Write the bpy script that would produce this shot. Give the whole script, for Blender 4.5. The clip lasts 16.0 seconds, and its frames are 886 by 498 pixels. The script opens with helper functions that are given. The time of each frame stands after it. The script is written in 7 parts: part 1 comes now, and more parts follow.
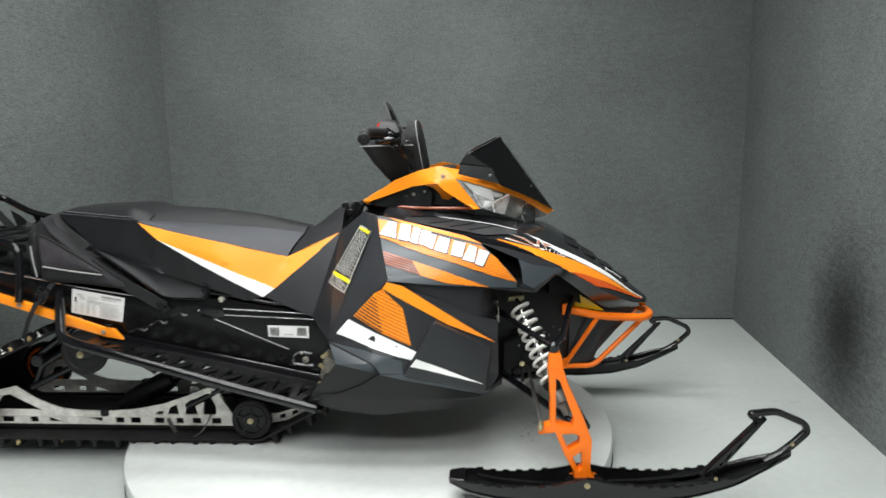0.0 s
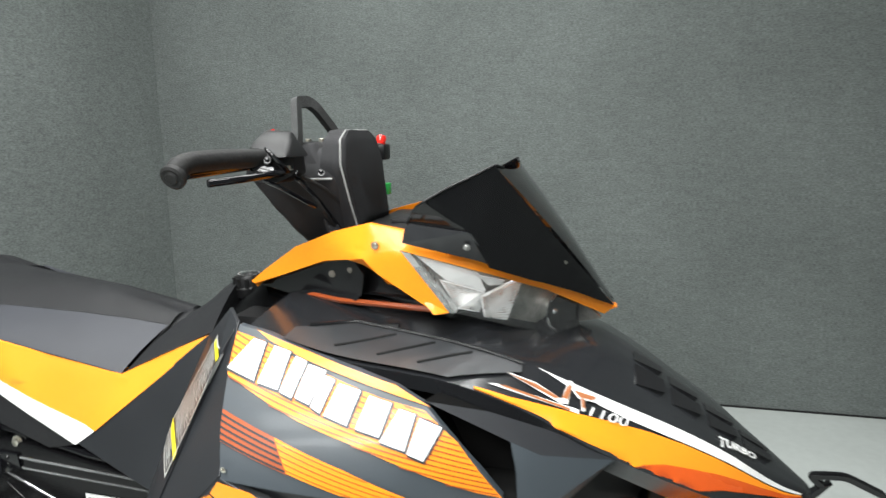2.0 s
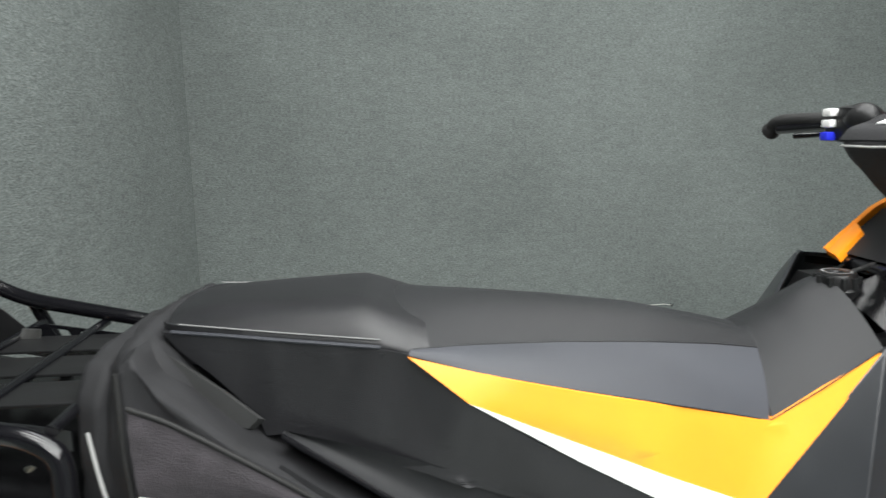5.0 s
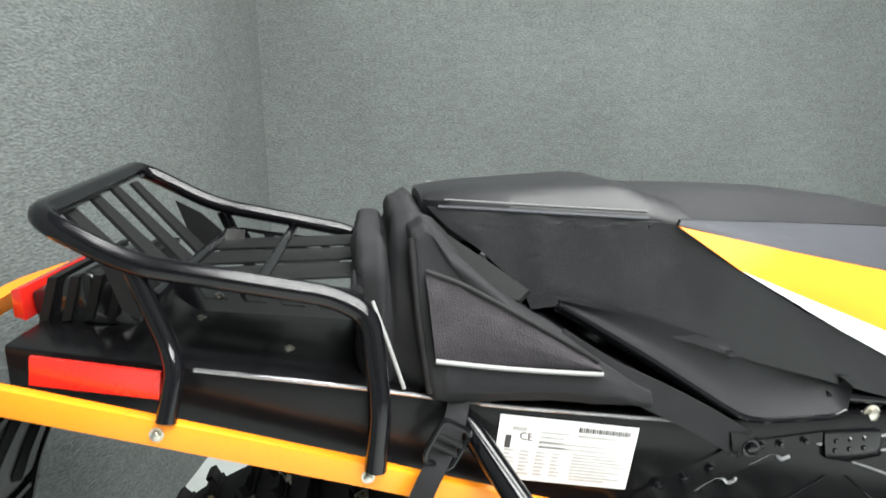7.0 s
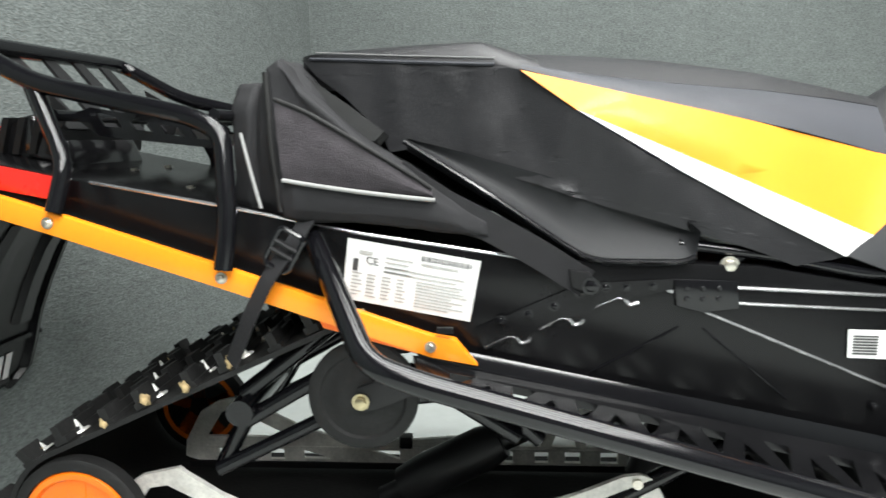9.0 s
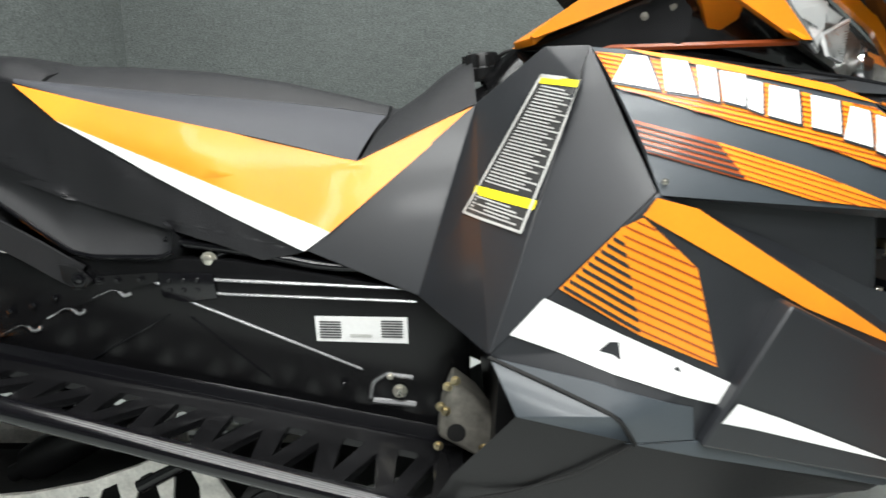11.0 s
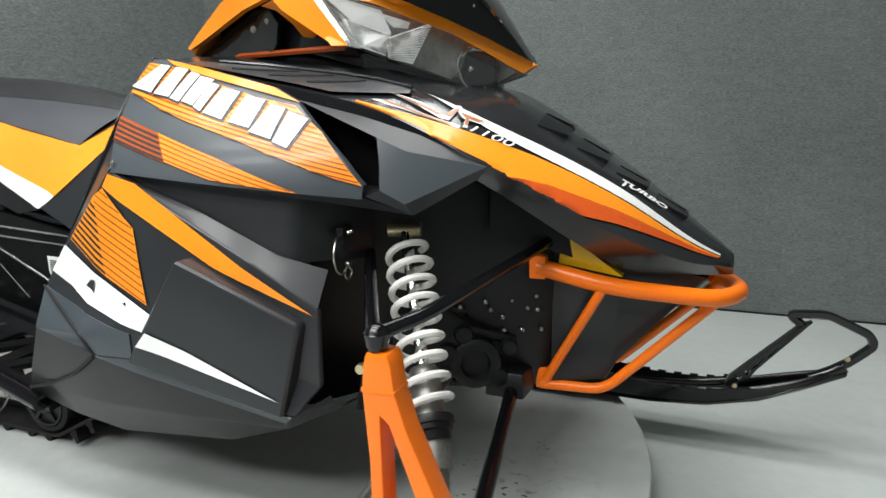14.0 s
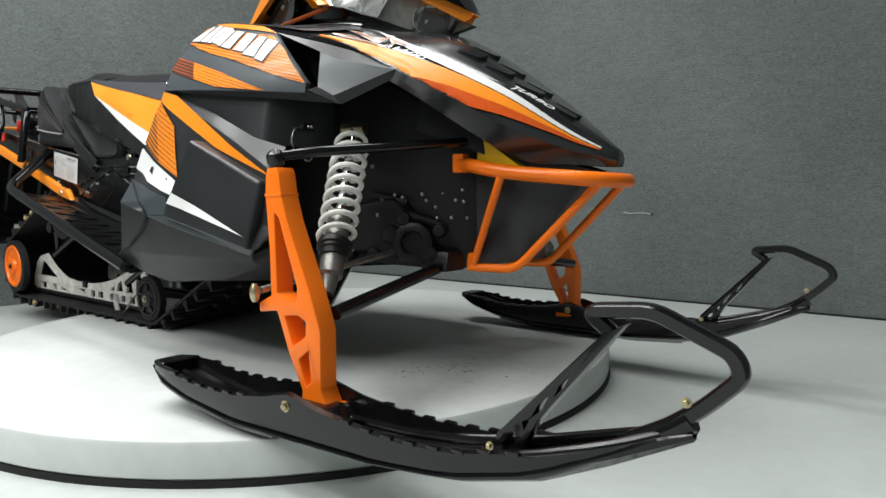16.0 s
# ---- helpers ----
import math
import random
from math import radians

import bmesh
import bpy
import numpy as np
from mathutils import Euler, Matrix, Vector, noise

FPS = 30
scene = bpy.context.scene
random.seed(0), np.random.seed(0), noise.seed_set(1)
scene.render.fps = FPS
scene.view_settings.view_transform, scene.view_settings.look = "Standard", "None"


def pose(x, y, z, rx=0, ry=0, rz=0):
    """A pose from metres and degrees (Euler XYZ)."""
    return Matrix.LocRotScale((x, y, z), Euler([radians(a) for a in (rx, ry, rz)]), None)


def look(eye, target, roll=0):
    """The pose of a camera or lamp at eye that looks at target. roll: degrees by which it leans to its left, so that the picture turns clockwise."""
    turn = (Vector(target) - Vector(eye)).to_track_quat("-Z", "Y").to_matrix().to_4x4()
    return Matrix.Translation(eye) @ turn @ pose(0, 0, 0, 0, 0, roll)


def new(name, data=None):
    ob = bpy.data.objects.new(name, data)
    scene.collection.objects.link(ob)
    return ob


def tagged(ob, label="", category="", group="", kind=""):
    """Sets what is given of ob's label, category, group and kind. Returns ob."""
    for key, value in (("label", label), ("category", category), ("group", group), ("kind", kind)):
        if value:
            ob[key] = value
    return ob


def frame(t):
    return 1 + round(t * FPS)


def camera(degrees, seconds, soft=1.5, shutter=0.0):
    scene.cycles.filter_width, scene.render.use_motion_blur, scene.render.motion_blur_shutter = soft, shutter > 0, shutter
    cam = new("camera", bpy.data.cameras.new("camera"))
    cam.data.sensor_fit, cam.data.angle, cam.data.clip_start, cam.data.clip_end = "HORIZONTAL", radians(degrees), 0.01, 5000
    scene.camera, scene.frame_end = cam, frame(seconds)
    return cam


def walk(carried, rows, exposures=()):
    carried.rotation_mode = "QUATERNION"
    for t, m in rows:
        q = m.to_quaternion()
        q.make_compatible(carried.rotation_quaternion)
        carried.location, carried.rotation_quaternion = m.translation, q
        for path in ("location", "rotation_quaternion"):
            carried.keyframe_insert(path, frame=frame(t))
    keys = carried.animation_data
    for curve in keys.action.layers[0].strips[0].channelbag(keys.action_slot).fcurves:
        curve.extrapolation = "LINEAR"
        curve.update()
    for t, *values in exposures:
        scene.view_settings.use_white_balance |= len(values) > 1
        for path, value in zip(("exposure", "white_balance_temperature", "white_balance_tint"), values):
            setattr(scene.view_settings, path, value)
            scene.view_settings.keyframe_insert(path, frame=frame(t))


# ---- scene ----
cam = camera(69.1, 16.0, 1.5, 0.3)
PATH = [
    (0, (-0.366, -2.6, 1.296), (-0.464, -0.632, 0.957), -0.7),
    (0.5, (-0.114, -2.244, 1.321), (-0.271, -0.281, 0.968), -0.6),
    (1, (0.048, -1.872, 1.326), (-0.225, 0.078, 0.973), -0.5),
    (1.5, (0.092, -1.564, 1.364), (-0.384, 0.347, 1.014), -0.5),
    (2, (-0.078, -1.3, 1.361), (-0.557, 0.608, 1.001), -1.0),
    (2.5, (-0.338, -1.168, 1.36), (-0.638, 0.776, 1.001), -1.0),
    (3, (-0.641, -1.161, 1.342), (-0.639, 0.81, 1.001), -0.4),
    (3.5, (-0.949, -1.123, 1.293), (-0.821, 0.848, 0.982), -0.2),
    (4, (-1.227, -1.086, 1.304), (-1.029, 0.872, 0.946), -0.2),
    (4.5, (-1.458, -1.081, 1.290), (-1.265, 0.883, 0.964), -0.5),
    (5, (-1.695, -1.063, 1.298), (-1.504, 0.896, 0.944), -0.5),
    (5.2, (-1.788, -1.051, 1.293), (-1.58, 0.907, 0.943), -0.4),
    (7.3, (-2.109, -1.058, 1.068), (-1.869, 0.885, 0.663), -0.8),
    (7.5, (-2.093, -1.079, 1.004), (-1.882, 0.893, 0.746), -0.9),
    (8, (-2.039, -1.132, 0.891), (-2.000, 0.852, 0.635), -1.0),
    (8.2, (-1.999, -1.153, 0.886), (-2.046, 0.824, 0.591), -0.8),
    (10.3, (-1.162, -1.253, 0.904), (-1.307, 0.707, 0.535), -1.0),
    (10.5, (-1.095, -1.26, 0.913), (-1.211, 0.7, 0.533), -1.1),
    (11, (-0.916, -1.29, 0.911), (-0.968, 0.673, 0.53), -0.9),
    (11.5, (-0.727, -1.316, 0.909), (-0.77, 0.647, 0.529), -0.8),
    (12, (-0.576, -1.351, 0.907), (-0.613, 0.613, 0.531), -0.7),
    (12.5, (-0.379, -1.363, 0.891), (-0.41, 0.602, 0.52), -0.7),
    (13, (-0.182, -1.35, 0.899), (-0.329, 0.605, 0.503), -0.8),
    (13.5, (0.053, -1.344, 0.899), (-0.405, 0.564, 0.508), -0.7),
    (14, (0.275, -1.278, 0.897), (-0.459, 0.541, 0.506), -0.7),
    (14.5, (0.484, -1.263, 0.843), (-0.48, 0.446, 0.455), -0.8),
    (15, (0.669, -1.275, 0.746), (-0.489, 0.309, 0.362), -0.9),
    (15.3, (0.78, -1.294, 0.685), (-0.443, 0.246, 0.319), -0.8),
    (15.5, (0.827, -1.316, 0.638), (-0.4, 0.231, 0.322), -0.7),
    (15.7, (0.878, -1.331, 0.597), (-0.36, 0.22, 0.346), -0.5),
    (16, (0.908, -1.362, 0.544), (-0.305, 0.22, 0.381), -0.5),
]
walk(cam, [(t, look(eye, target, roll)) for t, eye, target, roll in PATH],
     [(0, -0.02), (0.5, 0.2), (1.0, 0.45), (1.5, 0.5), (2.5, 0.25), (3.0, 0.12), (4.0, 0.08), (4.5, 0.36), (5.2, 0.6), (7.5, 1.05), (8.2, 1.0), (10.5, 0.4), (12.0, 0.12), (12.5, 0.12), (14, 0.12), (15, 0.06), (16, -0.05)])

from mathutils import noise
from mathutils.geometry import tessellate_polygon

# ---- light ----
world = bpy.data.worlds.new("world")
scene.world = world
world.use_nodes = True
world.node_tree.nodes["Background"].inputs[0].default_value = (0.55, 0.6, 0.6, 1)
world.node_tree.nodes["Background"].inputs[1].default_value = 0.12


def area_lamp(name, at, size_x, size_y, watts, turn=(0, 0, 0), colour=(0.985, 1.0, 0.985)):
    data = bpy.data.lights.new(name, "AREA")
    data.shape, data.size, data.size_y = "RECTANGLE", size_x, size_y
    data.energy, data.color = watts, colour
    ob = new(name, data)
    ob.location, ob.rotation_euler = at, [radians(a) for a in turn]
    return ob


TUBES = ((-3.7, 90), (-2.5, 66), (-1.35, 62), (-0.35, 50), (0.75, 36))
TUBE_X = -0.9
for tube_y, watts in TUBES:
    area_lamp("ceiling_panel_light", (TUBE_X, tube_y, 3.02), 2.3, 0.6, watts)


# ---- materials ----
def mat(name, colour, rough=0.5, metal=0.0, vary=0.15, scale=6.0, bump=0.0, bump_scale=150.0, coat=0.0, spec=0.5,
        stretch=(1, 1, 1), rough_vary=0.1):
    m = bpy.data.materials.new(name)
    m.use_nodes = True
    nt = m.node_tree
    bsdf = nt.nodes["Principled BSDF"]
    N, L = nt.nodes.new, nt.links.new
    tc, mp = N("ShaderNodeTexCoord"), N("ShaderNodeMapping")
    mp.inputs["Scale"].default_value = stretch
    L(tc.outputs["Object"], mp.inputs["Vector"])
    big, fine = N("ShaderNodeTexNoise"), N("ShaderNodeTexNoise")
    big.inputs["Scale"].default_value, big.inputs["Detail"].default_value = scale, 6
    fine.inputs["Scale"].default_value, fine.inputs["Detail"].default_value = bump_scale, 3
    L(mp.outputs[0], big.inputs["Vector"])
    L(mp.outputs[0], fine.inputs["Vector"])
    ramp = N("ShaderNodeMapRange")
    ramp.inputs["From Min"].default_value, ramp.inputs["From Max"].default_value = 0.3, 0.7
    ramp.inputs["To Min"].default_value, ramp.inputs["To Max"].default_value = 1 - vary, 1 + vary
    L(big.outputs["Fac"], ramp.inputs["Value"])
    grain = N("ShaderNodeMapRange")
    grain.inputs["From Min"].default_value, grain.inputs["From Max"].default_value = 0.3, 0.7
    grain.inputs["To Min"].default_value, grain.inputs["To Max"].default_value = 1 - vary * 0.5, 1 + vary * 0.5
    L(fine.outputs["Fac"], grain.inputs["Value"])
    both = N("ShaderNodeMath")
    both.operation = "MULTIPLY"
    L(ramp.outputs[0], both.inputs[0])
    L(grain.outputs[0], both.inputs[1])
    mul = N("ShaderNodeVectorMath")
    mul.operation = "SCALE"
    mul.inputs[0].default_value = colour
    L(both.outputs[0], mul.inputs["Scale"])
    L(mul.outputs[0], bsdf.inputs["Base Color"])
    rr = N("ShaderNodeMapRange")
    rr.inputs["To Min"].default_value, rr.inputs["To Max"].default_value = max(rough - rough_vary, 0.02), min(rough + rough_vary, 1)
    L(big.outputs["Fac"], rr.inputs["Value"])
    L(rr.outputs[0], bsdf.inputs["Roughness"])
    bsdf.inputs["Metallic"].default_value = metal
    bsdf.inputs["Coat Weight"].default_value = coat
    bsdf.inputs["Coat Roughness"].default_value = 0.12
    bsdf.inputs["Specular IOR Level"].default_value = spec
    if bump:
        b = N("ShaderNodeBump")
        b.inputs["Strength"].default_value, b.inputs["Distance"].default_value = bump, 0.002
        L(fine.outputs["Fac"], b.inputs["Height"])
        L(b.outputs[0], bsdf.inputs["Normal"])
    return m


ORANGE = (0.95, 0.28, 0.012)
M_black = mat("black_plastic", (0.007, 0.007, 0.0075), 0.42, spec=0.3, bump=0.12, bump_scale=400)
M_duct = mat("dull_black_duct", (0.004, 0.004, 0.004), 0.9, spec=0.1)
M_gloss = mat("gloss_black_paint", (0.01, 0.01, 0.011), 0.14, coat=0.5, vary=0.1, rough_vary=0.05)
M_satin = mat("satin_charcoal_panel", (0.015, 0.0163, 0.019), 0.4, vary=0.14, coat=0.14, spec=0.46, bump=0.06, bump_scale=500)
M_slate = mat("slate_grey_panel", (0.04, 0.049, 0.058), 0.42, vary=0.1, coat=0.14, bump=0.05, bump_scale=500)
M_shoulder = mat("satin_grey_shoulder", (0.032, 0.034, 0.037), 0.36, vary=0.1, coat=0.15, spec=0.45, bump=0.05, bump_scale=500)
M_tank = mat("gloss_black_tank_plastic", (0.006, 0.006, 0.0065), 0.12, vary=0.1, spec=0.3, rough_vary=0.05)
M_grey_line = mat("plain_grey_line", (0.16, 0.16, 0.16), 0.6, vary=0.1)
M_scuff = mat("grey_brown_scuff", (0.1, 0.092, 0.08), 0.8, vary=0.4, scale=60)
M_rail = mat("pale_worn_aluminium", (0.66, 0.645, 0.6), 0.45, metal=0.15, vary=0.22, scale=22, bump=0.2, bump_scale=160)
M_flap = mat("grey_flap_lining", (0.02, 0.0205, 0.0205), 0.8, vary=0.2, scale=20, bump=0.4, bump_scale=500)
M_strap = mat("dull_black_webbing", (0.03, 0.031, 0.031), 0.75, vary=0.25, scale=20, spec=0.3, bump=0.6, bump_scale=300)
M_hood = mat("black_hood_paint", (0.016, 0.017, 0.019), 0.2, vary=0.1, coat=0.5, rough_vary=0.06)
M_orange = mat("orange_paint", ORANGE, 0.3, vary=0.05, coat=0.25, spec=0.35, rough_vary=0.06)
M_orange_metal = mat("orange_powder_coat", (0.94, 0.182, 0.007), 0.3, vary=0.06, coat=0.08, spec=0.35, rough_vary=0.06, bump=0.08, bump_scale=300)
M_decal_orange = mat("orange_decal", (0.94, 0.28, 0.013), 0.34, vary=0.04, coat=0.25, spec=0.4)
M_rust = mat("burnt_orange_decal", (0.33, 0.06, 0.008), 0.32, vary=0.08, coat=0.3)
M_copper = mat("copper_decal", (0.36, 0.13, 0.05), 0.3, vary=0.08, coat=0.3)
M_red_decal = mat("red_orange_decal", (0.62, 0.085, 0.008), 0.28, vary=0.06, coat=0.4)
M_white = mat("white_decal", (0.82, 0.82, 0.81), 0.35, vary=0.04, coat=0.2)
M_seat_top = mat("charcoal_seat_vinyl", (0.013, 0.0135, 0.0148), 0.5, vary=0.12, spec=0.24, bump=0.35, bump_scale=700)
M_seat_side = mat("grey_seat_vinyl", (0.036, 0.038, 0.045), 0.48, vary=0.1, spec=0.3, bump=0.3, bump_scale=700)
M_seat_black = mat("black_seat_vinyl", (0.011, 0.011, 0.0125), 0.4, vary=0.15, spec=0.36, bump=0.3, bump_scale=600)
M_seat_orange = mat("orange_seat_vinyl", (0.93, 0.3, 0.018), 0.42, coat=0.2, spec=0.4, vary=0.06, bump=0.2, bump_scale=700)
M_fabric = mat("black_nylon_fabric", (0.014, 0.014, 0.0155), 0.7, vary=0.25, spec=0.3, scale=14, bump=0.6, bump_scale=900)
M_mesh_fabric = mat("dark_mesh_fabric", (0.026, 0.022, 0.026), 0.8, vary=0.3, scale=40, bump=0.8, bump_scale=450)
M_piping = mat("grey_reflective_piping", (0.26, 0.26, 0.255), 0.5, vary=0.12)
M_rubber = mat("black_rubber", (0.01, 0.01, 0.01), 0.65, vary=0.35, spec=0.3, scale=12, bump=0.5, bump_scale=120)
M_tunnel = mat("black_painted_tunnel", (0.005, 0.005, 0.0055), 0.24, vary=0.25, scale=9, spec=0.24, rough_vary=0.06)
M_tube = mat("black_powder_coat", (0.004, 0.004, 0.005), 0.14, vary=0.1, coat=0.0, spec=0.42, rough_vary=0.05)
M_alu = mat("bare_aluminium", (0.66, 0.66, 0.63), 0.4, metal=0.35, vary=0.2, scale=18)
M_steel = mat("zinc_steel", (0.6, 0.57, 0.5), 0.3, metal=1.0, vary=0.2, scale=30)
M_brass = mat("yellow_zinc", (0.5, 0.43, 0.27), 0.36, metal=1.0, vary=0.2, scale=30)
M_casting = mat("rough_cast_metal", (0.2, 0.19, 0.165), 0.6, metal=0.4, vary=0.3, scale=30, bump=0.5, bump_scale=90)
M_spring = mat("white_spring_paint", (0.74, 0.73, 0.7), 0.4, vary=0.1, scale=25)
M_shock = mat("grey_shock_body", (0.3, 0.3, 0.29), 0.32, metal=0.9, vary=0.2, scale=30)
M_shock_dark = mat("dull_shock_body", (0.24, 0.235, 0.22), 0.4, metal=0.8, vary=0.25, scale=30)
M_ski = mat("black_ski_plastic", (0.005, 0.005, 0.0055), 0.17, vary=0.2, scale=12, spec=0.5, bump=0.05, bump_scale=300)
M_red = mat("red_reflector", (0.72, 0.02, 0.012), 0.25, vary=0.08, coat=0.5)
M_yellow = mat("yellow_plastic", (0.75, 0.46, 0.01), 0.35, vary=0.06)
M_yellow_label = mat("yellow_label", (0.85, 0.72, 0.02), 0.4, vary=0.04)
M_label = mat("label_white", (0.72, 0.72, 0.71), 0.45, vary=0.06)
M_ink = mat("label_ink", (0.05, 0.05, 0.05), 0.5)
M_label_grey = mat("label_silver_print", (0.42, 0.42, 0.4), 0.45)
M_label_dark = mat("label_black_field", (0.03, 0.03, 0.03), 0.4)
# white non-metal base paints in the bright reflections of the headlight chrome
M_facet = mat("reflector_painted_bright", (0.9, 0.9, 0.9), 0.3, metal=0.0, coat=0.6, vary=0.06, scale=60)
M_bezel = mat("brushed_silver_bezel", (0.6, 0.61, 0.6), 0.27, metal=0.92, vary=0.08, scale=40)
M_chrome = mat("reflector_chrome", (0.85, 0.85, 0.85), 0.12, metal=1.0, vary=0.06, scale=60)
M_lcd = mat("grey_green_display", (0.09, 0.125, 0.085), 0.3)
M_blue = mat("blue_button", (0.02, 0.03, 0.6), 0.35)
M_green = mat("green_tag", (0.02, 0.4, 0.07), 0.5)
# bright metallic base stands in for white highlights on pressed edges
M_rib = mat("painted_edge_highlight", (0.5, 0.5, 0.51), 0.25, metal=0.85, coat=0.5, vary=0.25, scale=5)
M_dirt = mat("dried_mud", (0.32, 0.24, 0.12), 0.9, vary=0.4, scale=60, bump=0.6)


def glass(name, colour, rough, alpha, coat=1.0, spec=0.5):
    m = bpy.data.materials.new(name)
    m.use_nodes = True
    b = m.node_tree.nodes["Principled BSDF"]
    b.inputs["Base Color"].default_value = (*colour, 1)
    b.inputs["Roughness"].default_value = rough
    b.inputs["Alpha"].default_value = alpha
    b.inputs["Specular IOR Level"].default_value = spec
    b.inputs["Coat Weight"].default_value = coat
    b.inputs["Coat Roughness"].default_value = 0.03
    return m


M_lens = glass("clear_lens", (0.5, 0.52, 0.52), 0.03, 0.035)
M_smoke = glass("smoked_windshield", (0.003, 0.003, 0.0035), 0.05, 0.985, 0.1, 0.3)


def carpet_wall(name="grey_carpeted_wall", dark_patch=None):
    """Grey ribbed carpet; optionally the middle and radii of a soft dark patch."""
    m = bpy.data.materials.new(name)
    m.use_nodes = True
    nt = m.node_tree
    N, L, bsdf = nt.nodes.new, nt.links.new, nt.nodes["Principled BSDF"]
    tc, mp = N("ShaderNodeTexCoord"), N("ShaderNodeMapping")
    mp.inputs["Scale"].default_value = (0.55, 0.55, 1.5)
    L(tc.outputs["Object"], mp.inputs["Vector"])
    fine, mid, big = N("ShaderNodeTexNoise"), N("ShaderNodeTexNoise"), N("ShaderNodeTexNoise")
    for n, s, d in ((fine, 130, 4), (mid, 38, 4), (big, 1.6, 5)):
        n.inputs["Scale"].default_value, n.inputs["Detail"].default_value = s, d
        L(mp.outputs[0] if n is not big else tc.outputs["Object"], n.inputs["Vector"])
    cr = N("ShaderNodeValToRGB")
    cr.color_ramp.elements[0].position, cr.color_ramp.elements[0].color = 0.33, (0.098, 0.11, 0.107, 1)
    cr.color_ramp.elements[1].position, cr.color_ramp.elements[1].color = 0.68, (0.162, 0.179, 0.173, 1)
    L(fine.outputs["Fac"], cr.inputs["Fac"])
    def scaled(src, lo, hi):
        r = N("ShaderNodeMapRange")
        r.inputs["From Min"].default_value, r.inputs["From Max"].default_value = 0.3, 0.7
        r.inputs["To Min"].default_value, r.inputs["To Max"].default_value = lo, hi
        L(src.outputs["Fac"], r.inputs["Value"])
        return r
    a, b = scaled(mid, 0.9, 1.1), scaled(big, 0.9, 1.1)
    mu = N("ShaderNodeMath")
    mu.operation = "MULTIPLY"
    L(a.outputs[0], mu.inputs[0])
    L(b.outputs[0], mu.inputs[1])
    sc = N("ShaderNodeVectorMath")
    sc.operation = "SCALE"
    L(cr.outputs[0], sc.inputs[0])
    L(mu.outputs[0], sc.inputs["Scale"])
    if dark_patch:
        at, radii = dark_patch
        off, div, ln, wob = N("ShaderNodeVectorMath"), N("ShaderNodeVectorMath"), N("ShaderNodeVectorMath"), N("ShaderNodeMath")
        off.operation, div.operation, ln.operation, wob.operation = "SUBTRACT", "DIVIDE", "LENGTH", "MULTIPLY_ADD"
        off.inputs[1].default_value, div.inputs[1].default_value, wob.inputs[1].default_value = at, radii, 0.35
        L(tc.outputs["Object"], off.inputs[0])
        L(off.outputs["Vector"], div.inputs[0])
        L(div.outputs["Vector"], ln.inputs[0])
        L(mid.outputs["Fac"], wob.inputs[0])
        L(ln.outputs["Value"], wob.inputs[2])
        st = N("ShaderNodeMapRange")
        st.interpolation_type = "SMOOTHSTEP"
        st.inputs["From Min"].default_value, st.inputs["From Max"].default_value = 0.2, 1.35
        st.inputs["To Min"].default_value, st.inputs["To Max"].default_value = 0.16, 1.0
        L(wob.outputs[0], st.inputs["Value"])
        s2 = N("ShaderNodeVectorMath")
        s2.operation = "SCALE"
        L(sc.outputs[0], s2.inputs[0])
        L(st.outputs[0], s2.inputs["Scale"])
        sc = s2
    L(sc.outputs[0], bsdf.inputs["Base Color"])
    bsdf.inputs["Roughness"].default_value = 0.95
    bsdf.inputs["Specular IOR Level"].default_value = 0.15
    bp = N("ShaderNodeBump")
    bp.inputs["Strength"].default_value, bp.inputs["Distance"].default_value = 0.8, 0.004
    L(fine.outputs["Fac"], bp.inputs["Height"])
    L(bp.outputs[0], bsdf.inputs["Normal"])
    return m


